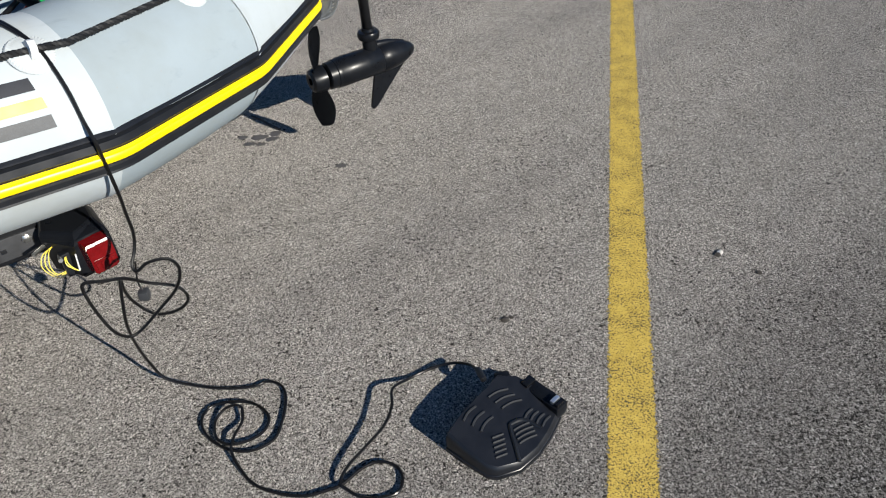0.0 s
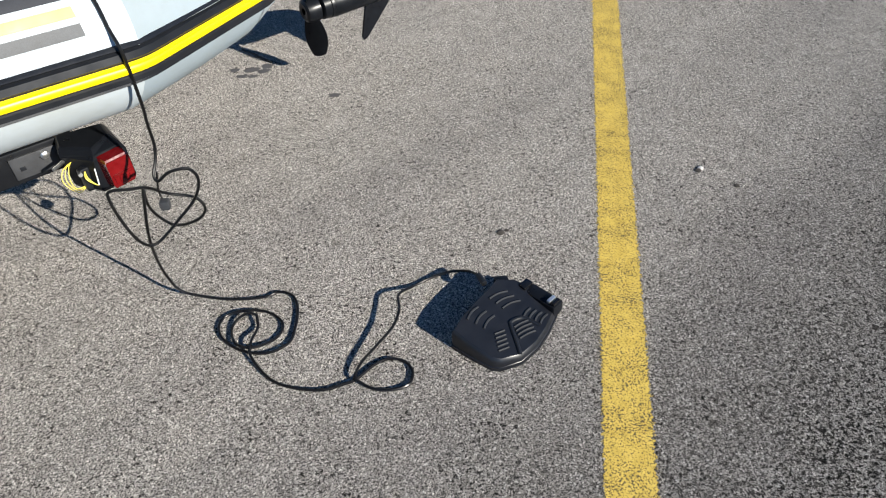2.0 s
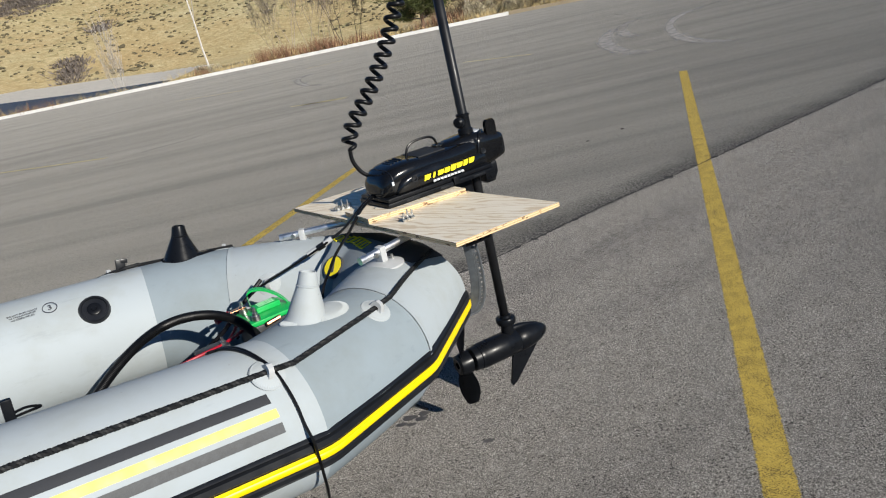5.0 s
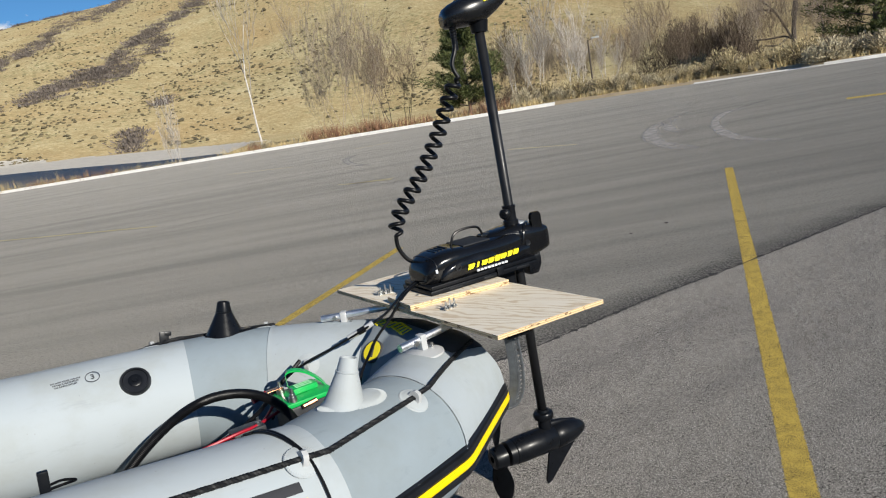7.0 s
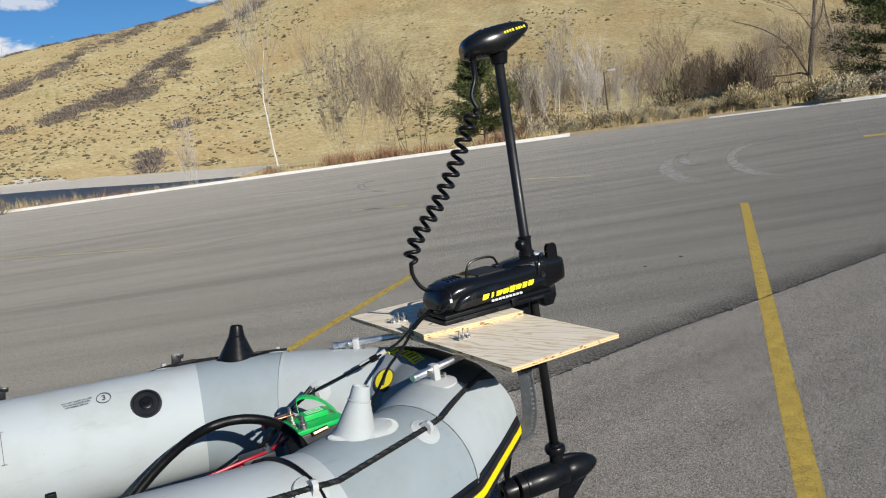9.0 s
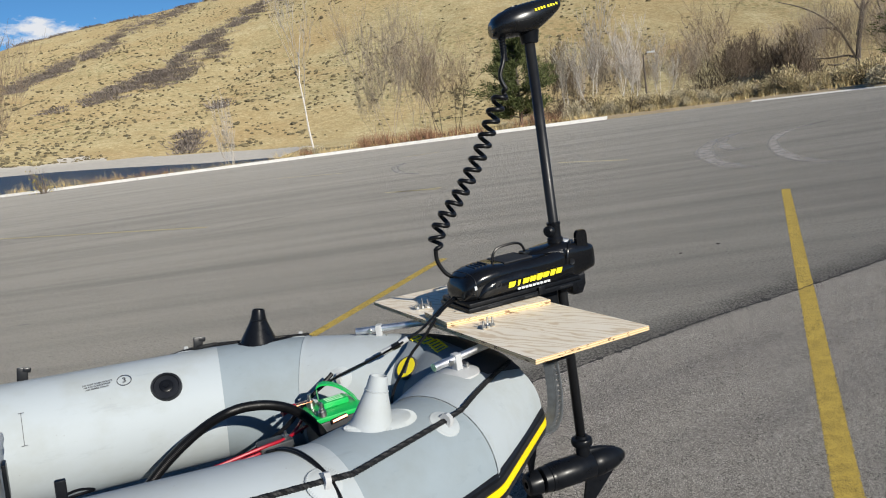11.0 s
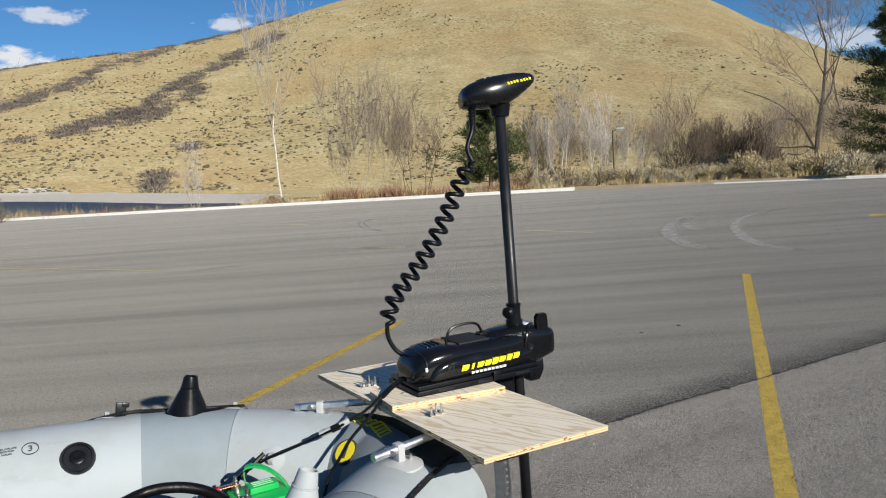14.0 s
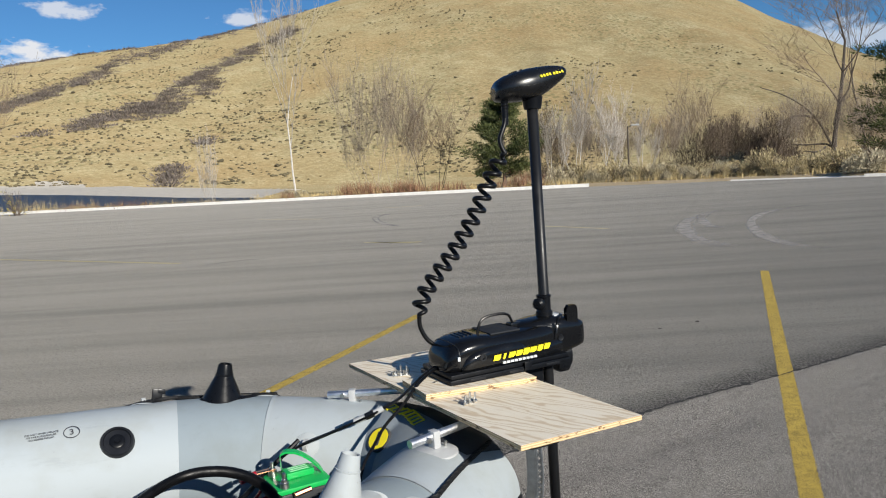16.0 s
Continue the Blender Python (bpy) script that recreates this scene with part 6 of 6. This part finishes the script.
def crack(name, pts, width):
    bm = bmesh.new()
    prev = None
    line = smooth_line([(x, y, 0.003) for x, y in pts], 8)
    for i, p in enumerate(line):
        w = width * (0.25 + abs(noise.noise((i * 0.9, pts[0][0], 1.0)))) * math.sin(math.pi * (0.05 + 0.9 * i / (len(line) - 1)))
        ring = [bm.verts.new(p + Vector((0, w, 0))), bm.verts.new(p - Vector((0, w, 0)))]
        if prev:
            bm.faces.new((prev[0], prev[1], ring[1], ring[0]))
        prev = ring
    tagged(link(name, bm, M_TAR, smooth=False), "short dark crack in the asphalt", "crack", kind="structure")


crack("pavement_crack", [(-6.25, 12.5), (-5.95, 12.95), (-5.6, 13.2), (-5.3, 13.35), (-5.1, 13.75)], 0.06)

# ---- plants beyond the car park ----
rnd = random.Random(11)


def raw(name, verts, faces, material, parent=None, label="", m=None, smooth=False):
    data = bpy.data.meshes.new(name)
    data.from_pydata(verts, [], faces)
    data.materials.append(material)
    if smooth:
        data.polygons.foreach_set("use_smooth", [True] * len(data.polygons))
    ob = new(name, data)
    ob.parent = parent
    if m is not None:
        ob.matrix_basis = m
    if label:
        tagged(ob, label)
    return ob


def stick(verts, faces, a, b, ra, rb, sides=4):
    d = (b - a).normalized()
    u = d.orthogonal().normalized()
    v = d.cross(u)
    base = len(verts)
    for p, r in ((a, ra), (b, rb)):
        for k in range(sides):
            t = 6.28319 * k / sides
            verts.append(p + (u * math.cos(t) + v * math.sin(t)) * r)
    for k in range(sides):
        faces.append((base + k, base + (k + 1) % sides, base + sides + (k + 1) % sides, base + sides + k))


def limb(out, p, d, length, radius, depth, r, spread, rise):
    """A bending limb that forks into finer ones; out holds (level, from, to, radii)."""
    n = 5 if depth > 1 else 3
    for s in range(n):
        d = (d + Vector((r.gauss(0, 0.13), r.gauss(0, 0.13), r.gauss(0.03, 0.08) + rise * 0.05))).normalized()
        q = p + d * length / n
        r0, r1 = radius * (1 - 0.75 * s / n), radius * (1 - 0.75 * (s + 1) / n)
        out.append((depth, p, q, r0, r1))
        if depth > 0 and s > 0:
            for _ in range(r.choice((1, 2, 2)) if depth > 1 else r.choice((1, 2, 3))):
                side = Vector((r.uniform(-1, 1), r.uniform(-1, 1), 0)).normalized()
                away = (d * (1 - spread) + side * spread + Vector((0, 0, rise * 0.35))).normalized()
                limb(out, q, away, length * r.uniform(0.42, 0.66), r1 * 0.62, depth - 1, r, spread, rise)
        p = q


def bare_tree(name, label, height, seed, bark, twig, spread=0.5, rise=0.8, stems=1, depth=3, thick=0.018, category="tree", fine=0.007):
    r = random.Random(seed)
    tree = thing(name, label, category)
    out = []
    for k in range(stems):
        lean = Vector((r.gauss(0, 0.06), r.gauss(0, 0.06), 1)) if stems == 1 else Vector((r.uniform(-0.4, 0.4), r.uniform(-0.4, 0.4), 1))
        foot = Vector((0, 0, -0.1)) if stems == 1 else Vector((r.uniform(-0.35, 0.35), r.uniform(-0.35, 0.35), -0.1))
        start = len(out)
        limb(out, foot, lean.normalized(), height * (1.0 if stems == 1 else r.uniform(0.65, 1)), height * thick * (1 if stems == 1 else 0.6), depth, r, spread, rise)
        line = [seg for seg in out[start:] if seg[0] == depth]
        bm = tubed([line[0][1]] + [seg[2] for seg in line], [max(line[0][3], fine)] + [max(seg[4], fine * 0.75) for seg in line], 6)
        part("trunk" if stems == 1 else "stem", bm, bark, tree)
    v, f = [], []
    for lev, a, b, r0, r1 in out:
        if lev < depth:
            stick(v, f, a, b, max(r0, fine), max(r1, fine * 0.75), 3)
    raw("crown", v, f, twig, tree, smooth=True)
    return tree


def place(proto, az, r, scale=1.0, turn=0.0, z=None, sx=1.0):
    p = ground_at(az, r)
    if z is not None:
        p.z = z
    return copy_thing(proto, Matrix.Translation(p) @ pose(0, 0, 0, 0, 0, turn) @ Matrix.Diagonal((scale * sx, scale * sx, scale, 1)))


def move(ob, az, r, turn=0.0, dz=0.0):
    ob.matrix_basis = Matrix.Translation(ground_at(az, r) + Vector((0, 0, dz))) @ pose(0, 0, 0, 0, 0, turn)
    return ob


def blades(centre_fn, count, size, width, seed, droop=0.0):
    """Many small leaf-shaped faces."""
    r = random.Random(seed)
    v, f = [], []
    for _ in range(count):
        p, out = centre_fn(r)
        d = (out + Vector((r.gauss(0, 0.45), r.gauss(0, 0.45), r.gauss(0, 0.35) - droop))).normalized()
        s = d.cross(Vector((r.gauss(0, 1), r.gauss(0, 1), r.gauss(0, 1)))).normalized()
        L, w = size * r.uniform(0.6, 1.3), width * r.uniform(0.6, 1.3)
        b = len(v)
        v += [p, p + d * L * 0.5 + s * w, p + d * L, p + d * L * 0.5 - s * w]
        f.append((b, b + 1, b + 2, b + 3))
    return v, f


def pine(name, label, height, radius, seed):
    r = random.Random(seed)
    tree = thing(name, label, "pine tree")
    v, f = [], []
    stick(v, f, Vector((0, 0, -0.1)), Vector((0.05, 0, height * 0.96)), height * 0.022, 0.02, 8)
    tips = []
    levels = 17
    for i in range(levels):
        t = (i + 0.5) / levels
        z = height * (0.06 + 0.92 * t)
        reach = 1.05 * radius * (1 - t) ** 0.68 * (0.62 + 0.6 * r.random()) + 0.10
        if t < 0.15:
            reach *= 0.8
        for k in range(r.choice((5, 6, 7))):
            a = r.uniform(0, 6.283)
            ln = reach * r.uniform(0.65, 1.12)
            d = Vector((math.cos(a), math.sin(a), 0.25 + 0.35 * t))
            p0, p1 = Vector((0, 0, z)), Vector((0, 0, z)) + d * ln
            stick(v, f, p0, p1, 0.03 * (1 - t) + 0.012, 0.008, 4)
            for s in range(4):
                q = p0.lerp(p1, 0.4 + 0.2 * s)
                tips.append((q, d.normalized(), 0.14 + 0.10 * ln * (0.5 + 0.25 * s)))
    raw("trunk", v, f, M_BARK, tree, smooth=True)

    def at(rr):
        q, d, s = tips[rr.randrange(len(tips))]
        o = Vector((rr.gauss(0, 1), rr.gauss(0, 1), rr.gauss(0, 0.6)))
        return q + o * s * 0.42, (d * 0.6 + o.normalized() * 0.6 + Vector((0, 0, 0.35)))
    v, f = blades(at, 36000, 0.22, 0.019, seed)
    raw("crown", v, f, M_NEEDLE, tree, "dark green needles")
    return tree


def low_bush(name, label, height, radius, seed, material, count=420, category="bush", size=0.2, width=0.022):
    b = thing(name, label, category)
    r = random.Random(seed)
    lobes = [(Vector((r.gauss(0, radius * 0.45), r.gauss(0, radius * 0.45), 0)), r.uniform(0.5, 1.0)) for _ in range(6)]
    v, f = [], []
    for c, s in lobes:
        for _ in range(7):
            tip = c + Vector((r.gauss(0, radius * 0.3), r.gauss(0, radius * 0.3), height * s * r.uniform(0.6, 0.9)))
            stick(v, f, c * 0.3, tip, 0.012, 0.006, 3)
    raw("woody_base", v, f, M_TWIG, b)

    def at(rr):
        c, s = lobes[rr.randrange(6)]
        o = Vector((rr.gauss(0, 1), rr.gauss(0, 1), abs(rr.gauss(0, 1)))).normalized() * rr.uniform(0.4, 1.0)
        return c + Vector((o.x * radius * 0.5 * s, o.y * radius * 0.5 * s, 0.02 + o.z * height * s)), o + Vector((0, 0, 0.5))
    v, f = blades(at, count, size, width, seed)
    raw("foliage", v, f, material, b)
    return b


# evergreens
move(pine("pine_tree", "bushy dark green pine tree beyond the kerb", 5.3, 2.3, 3), -2.85, 44.5)
move(pine("pine_tree", "tall dark green pine tree at the edge of the car park", 7.8, 3.1, 9), 24.5, 41.5)
# large bare tree and neighbours
big_tree = bare_tree("bare_tree", "large leafless tree with spreading limbs above the sage", 10.2, 27, M_BARK, M_MIDTWIG, 0.60, 0.45, 1, 4, 0.017, fine=0.009)
for line in (((0, 0, 1.1), (-0.55, 0.2, 1.35), (-1.6, 0.3, 1.35), (-2.8, 0.8, 1.45), (-4.1, 1.0, 1.35)), ((0, 0, 1.0), (-0.5, -0.2, 1.9), (-1.25, -0.4, 3.1), (-2.3, -0.5, 4.1), (-3.6, -0.9, 4.8), (-5.0, -1.2, 5.3)),
             ((-1.25, -0.4, 3.1), (-2.2, 0.1, 3.35), (-3.2, 0.5, 3.0), (-4.2, 0.8, 2.6)), ((-0.4, 0, 1.2), (-1.2, -0.6, 0.85), (-2.2, -1.0, 0.95)), ((0.05, 0, 2.6), (0.4, 0.4, 3.6), (0.7, 0.6, 5.0), (1.3, 0.9, 6.6))):
    pts = smooth_line(line, 5)
    part("limb", tubed(pts, [0.085 - 0.06 * i / len(pts) for i in range(len(pts))], 6), M_BARK, big_tree)
move(big_tree, 19.7, 58)
poplar = bare_tree("bare_tree", "tall narrow leafless tree with fine upright twigs", 8.8, 5, M_BARK, M_TWIG, 0.28, 1.5, 1, 3, 0.012)
move(poplar, 21.4, 72)
place(poplar, 26.0, 66, 0.95, 80)
# birches
birch = bare_tree("birch_tree", "slim leafless birch with pale bark", 7.6, 31, M_BIRCH, M_PALETWIG, 0.26, 1.1, 1, 3, 0.009, fine=0.009)
move(birch, -18.4, 47.5)
birch_b = bare_tree("birch_tree", "pale leafless young birch", 3.9, 37, M_BIRCH, M_PALETWIG, 0.34, 1.2, 3, 3, 0.014, fine=0.009)
move(birch_b, 2.4, 46)
place(birch_b, 4.6, 46.5, 0.85, 70)
place(birch_b, 5.5, 48.0, 0.78, 200)
place(birch_b, 7.2, 46.0, 0.66, 120)
place(birch_b, -24.3, 46.8, 0.78, 300, sx=0.6)
place(birch_b, 0.7, 45.5, 0.7, 140)
# bare thickets
thicket = bare_tree("bare_shrub", "leafless many-stemmed shrub with grey brown twigs", 3.9, 41, M_BARK, M_MIDTWIG, 0.46, 0.7, 3, 3, 0.010, "shrub", fine=0.0062)
move(thicket, -8.9, 47)
thicket_b = bare_tree("bare_shrub", "leafless many-stemmed shrub with pale twigs", 4.9, 43, M_SOFTTWIG, M_SOFTTWIG, 0.34, 1.0, 4, 3, 0.006, "shrub", fine=0.0062)
move(thicket_b, -12.5, 47)
for az, rr, s, t, which in ((-11.0, 48, 0.9, 40, 1), (-10.0, 49, 0.72, 100, 1), (-7.6, 48, 0.85, 160, 0), (-13.6, 50, 0.62, 220, 1), (1.4, 50, 0.55, 60, 0), (3.5, 52, 0.62, 10, 1), (6.4, 53, 0.55, 250, 0),
                            (8.4, 55, 0.45, 310, 1), (9.4, 56, 0.55, 130, 0), (10.9, 54, 0.95, 15, 0), (12.2, 55, 0.6, 75, 0), (13.6, 56, 0.6, 190, 0), (14.8, 55, 0.5, 45, 1), (16.0, 56, 0.55, 95, 0), (17.2, 55, 0.7, 150, 0),
                            (18.5, 53, 0.7, 5, 0), (20.6, 54, 0.7, 115, 1), (22.0, 52, 0.7, 240, 0), (23.3, 50, 0.7, 60, 0)):
    place(thicket_b if which else thicket, az, rr, s, t)
dark_brush = low_bush("brush", "dense dark leafless brush", 2.8, 2.4, 51, M_DARKBRUSH, 4200, "brush", 0.36, 0.016)
move(dark_brush, 13.2, 53)
for az, rr, s, t in ((14.4, 52, 0.95, 50), (15.3, 51, 0.95, 120), (13.8, 50, 0.8, 200), (16.4, 52, 0.75, 280), (12.2, 52, 0.6, 20), (-0.2, 49, 0.5, 70), (1.6, 50, 0.45, 160), (5.2, 51, 0.35, 310), (8.8, 53, 0.35, 85), (22.6, 50, 0.6, 75)):
    place(dark_brush, az, rr, s, t)
dark_thicket = bare_tree("bare_shrub", "dense dark leafless shrub at the car park edge", 3.3, 47, M_TWIG, M_DARKBRUSH, 0.45, 0.7, 6, 3, 0.009, "shrub")
move(dark_thicket, 0.6, 49)
for i in range(20):
    az = 1.2 + 1.15 * i + 0.3 * math.sin(i * 2.3)
    size = 0.58 + 0.22 * abs(math.sin(i * 1.3))
    if 11.3 < az < 16.8:
        place(dark_thicket, az, 51.5 + 2.5 * math.sin(i * 1.7), size, 67 * i)
    else:
        place(thicket_b if i % 3 else thicket, az, 51.5 + 2.5 * math.sin(i * 1.7), 0.78 * size, 67 * i)
# sapling at the waterside
sapling = bare_tree("sapling", "slender leafless sapling by the lake", 6.6, 61, M_MIDTWIG, M_MIDTWIG, 0.33, 0.9, 5, 3, 0.008, fine=0.008)
move(sapling, -40.7, 53)
place(sapling, -39.6, 52, 0.7, 140, sx=0.8)


def yellow_leaves(az, r, z0, h, w, count, seed):
    b = low_bush("yellow_bush", "sparse shrub with yellowing leaves at the car park edge", h, w, seed, M_YLEAF, count, "bush", 0.12, 0.03)
    move(b, az, r)


yellow_leaves(-41.2, 52.0, 0, 1.6, 1.2, 120, 71)
yellow_leaves(-36.8, 50.5, 0, 2.2, 0.9, 90, 73)
# sage along the right-hand edge
sage = low_bush("sage_bush", "pale dry sage and rabbitbrush clump", 0.85, 0.8, 81, M_SAGE, 2800, "bush", 0.09, 0.013)
move(sage, 4.2, kerb_range(4.2) + 2.0)
sage_b = low_bush("sage_bush", "straw coloured rabbitbrush clump", 0.95, 0.75, 83, M_DRYSAGE, 2400, "bush", 0.10, 0.012)
move(sage_b, 9.0, kerb_range(9.0) + 2.4)
rs = random.Random(17)
for i in range(120):
    az = 1.5 + 27 * (i + rs.random()) / 120
    rr = kerb_range(az) + rs.choice((1.2, 1.8, 2.6, 4.0, 6.0, 8.5)) + rs.random()
    place(sage if rs.random() < 0.45 else sage_b, az, rr, rs.choice((0.4, 0.6, 0.8, 1.0, 1.3)) * rs.uniform(0.8, 1.15), rs.uniform(0, 360), sx=rs.uniform(0.9, 1.5))
for az, s in ((-1.4, 0.8), (0.2, 0.7), (-3.8, 0.6), (-18.6, 0.8), (-17.9, 0.6), (-16.2, 0.4), (-20.6, 0.4)):
    place(sage, az, kerb_range(az) + 1.4 + rs.random(), s, rs.uniform(0, 360))


def tall_grass(name, label, ranges, material, seed):
    """Tufts of dry stems along the kerb: ranges of (from az, to az, tufts, height)."""
    r = random.Random(seed)
    v, f = [], []
    for a0, a1, tufts, h in ranges:
        for _ in range(tufts):
            az = r.uniform(a0, a1)
            base = ground_at(az, kerb_range(az) + 0.35 + abs(r.gauss(0, 1.3)))
            base.z = max(base.z, -0.5)
            th = h * r.uniform(0.45, 1.15)
            for _ in range(11):
                p = base + Vector((r.gauss(0, 0.16), r.gauss(0, 0.16), 0))
                tip = p + Vector((r.gauss(0, 0.2) * th, r.gauss(0, 0.2) * th, th * r.uniform(0.6, 1.1)))
                w = Vector((r.gauss(0, 1), r.gauss(0, 1), 0)).normalized() * 0.013
                b = len(v)
                v += [p - w, p + w, tip]
                f.append((b, b + 1, b + 2))
    tagged(raw(name, v, f, material), label, "grass", kind="stuff")


tall_grass("dry_grass", "tall straw coloured dry grass along the kerb", ((-60, -32, 420, 1.0), (-33, -20, 420, 0.7), (-20, 3, 200, 0.4), (3, 26, 110, 0.35)), M_DRYGRASS, 91)
tall_grass("red_stems", "rust red dry stems along the kerb", ((-15.2, -12.6, 60, 0.85), (-11, -9.4, 40, 0.8), (-12.6, -6.0, 90, 0.55), (-34, -28.5, 110, 0.9), (-22.8, -22.0, 10, 0.7), (-19.6, -18.9, 12, 0.8), (-3.6, 0, 40, 0.9)), M_REDGRASS, 93)

# ---- shrubs on the hillside ----


def on_hill(az, el):
    """The place on the hillside seen at an elevation above the car park."""
    want = math.tan(radians(el))
    lo, hi = 165.0, 428.0
    for _ in range(24):
        mid = (lo + hi) / 2
        if (ground_height(az, mid) - 1.53) / mid < want:
            lo = mid
        else:
            hi = mid
    return ground_at(az, lo)


def clump_shapes():
    out = []
    for k in range(5):
        bm = bmesh.new()
        bmesh.ops.create_icosphere(bm, subdivisions=2, radius=1.0)
        for v in bm.verts:
            v.co *= 0.75 + 0.75 * abs(noise.noise(v.co * 1.7 + Vector((k * 7, 0, 0)))) + 0.3 * noise.noise(v.co * 5)
            v.co.z = max(v.co.z, -0.25)
        out.append(([v.co.copy() for v in bm.verts], [[v.index for v in fc.verts] for fc in bm.faces]))
        bm.free()
    return out


CLUMPS = clump_shapes()


def scatter(name, label, spots, material):
    v, f = [], []
    r = random.Random(len(spots))
    for p, s, flat in spots:
        vs, fs = CLUMPS[r.randrange(5)]
        a = r.uniform(0, 6.283)
        c, si = math.cos(a) * s, math.sin(a) * s
        b = len(v)
        v += [(p.x + q.x * c - q.y * si, p.y + q.x * si + q.y * c, p.z + q.z * s * flat) for q in vs]
        f += [[b + i for i in fc] for fc in fs]
    tagged(raw(name, v, f, material, smooth=False), label, "shrubs", kind="stuff")


spots = []
rs = random.Random(5)
while len(spots) < 5600:
    az, u = rs.uniform(-48, 26), rs.random()
    r = 168 + 258 * u ** 1.25
    n = noise.noise((az * 0.16, r * 0.02, 4.0)) + 0.6 * noise.noise((az * 0.5, r * 0.07, 9.0))
    left = min(max((2 - az) / 20, 0.0), 1)
    if n + 0.25 * left - 0.9 * u * (1 - 0.6 * left) < rs.uniform(-0.25, 0.42):
        continue
    spots.append((ground_at(az, r), rs.uniform(0.18, 0.48) * (1.7 if rs.random() < 0.07 else 1), rs.uniform(0.55, 0.85)))
scatter("hillside_shrubs", "small dark sage shrubs dotted over the hillside", spots, M_SHRUB)

BANDS = [([(-32.9, 3.7), (-29.9, 4.7), (-27.7, 5.2), (-25.0, 6.8), (-22.1, 8.1), (-19.3, 9.4), (-17.2, 10.2)], 0.20, 800), ([(-39.0, 4.6), (-36.7, 5.3), (-34.6, 6.0), (-32.6, 6.7), (-30.8, 7.4), (-29.6, 8.3), (-26.6, 9.0)], 0.17, 620),
         ([(-28.5, 4.6), (-26.8, 4.9), (-25.2, 5.6)], 0.2, 120), ([(-26.5, 8.9), (-24.7, 9.5), (-20.5, 10.4), (-16.5, 11.5)], 0.12, 160), ([(-24.5, 6.2), (-22.5, 6.9)], 0.25, 90), ([(-27.4, 0.1), (-26.6, 0.7)], 0.35, 60), ([(-35.5, 3.4), (-34.4, 3.7)], 0.1, 12), ([(-24.8, 2.4), (-23.5, 2.9)], 0.15, 26),
         ([(-36.5, 7.85), (-32, 8.68), (-28, 9.18), (-24, 9.7), (-20, 10.55), (-17.9, 11.1)], 0.05, 330)]
spots = []
for line, wide, count in BANDS:
    for _ in range(count):
        t = rs.random() * (len(line) - 1)
        i = int(t)
        az = line[i][0] + (line[i + 1][0] - line[i][0]) * (t - i)
        el = line[i][1] + (line[i + 1][1] - line[i][1]) * (t - i)
        gap = noise.noise((az * 0.9, el * 0.9, 2.0))
        if gap < -0.28:
            continue
        spots.append((on_hill(az + rs.gauss(0, wide * 0.9), el + rs.gauss(0, wide)), rs.uniform(0.9, 1.8), rs.uniform(0.45, 0.75)))


def tufts(name, label, spots, material, seed):
    """Domes of fine stems, too many to count."""
    r = random.Random(seed)
    v, f = [], []
    for p, s, flat in spots:
        for _ in range(44):
            o = Vector((r.gauss(0, 0.75), r.gauss(0, 0.75), 0)) * s
            d = (o * 0.6 / s + Vector((r.gauss(0, 0.25), r.gauss(0, 0.25), r.uniform(0.5, 1.0)))) * s * flat * r.uniform(0.5, 1.0)
            w = Vector((r.gauss(0, 1), r.gauss(0, 1), r.gauss(0, 0.6))).normalized() * 0.075 * s
            a = p + o - Vector((0, 0, 0.1))
            b = len(v)
            v += [a - w * 0.6, a + w * 0.6, a + d * 0.6 + w, a + d, a + d * 0.6 - w]
            f.append((b, b + 1, b + 2, b + 3, b + 4))
    tagged(raw(name, v, f, material), label, "shrubs", kind="stuff")


tufts("hillside_brush", "bands of purple grey bare brush in the hillside gullies", spots, M_BRUSH, 8)

# ---- lamp post ----
post = thing("lamp_post", "slim dark lamp post with a pale lamp head among the birches", "street lamp")
move(post, 6.25, 44)
part("pole", tubed([(0, 0, -0.2), (0, 0, 2.95)], [0.06, 0.04], 10), M_BARK, post)
part("arm", tubed([(0, 0, 2.9), (0.25, 0, 3.0)], 0.025, 8), M_BARK, post)
part("lamp_head", boxed((0.2, -0.1, 2.97), (0.62, 0.1, 3.06), 0.02), M_WPLASTIC, post)
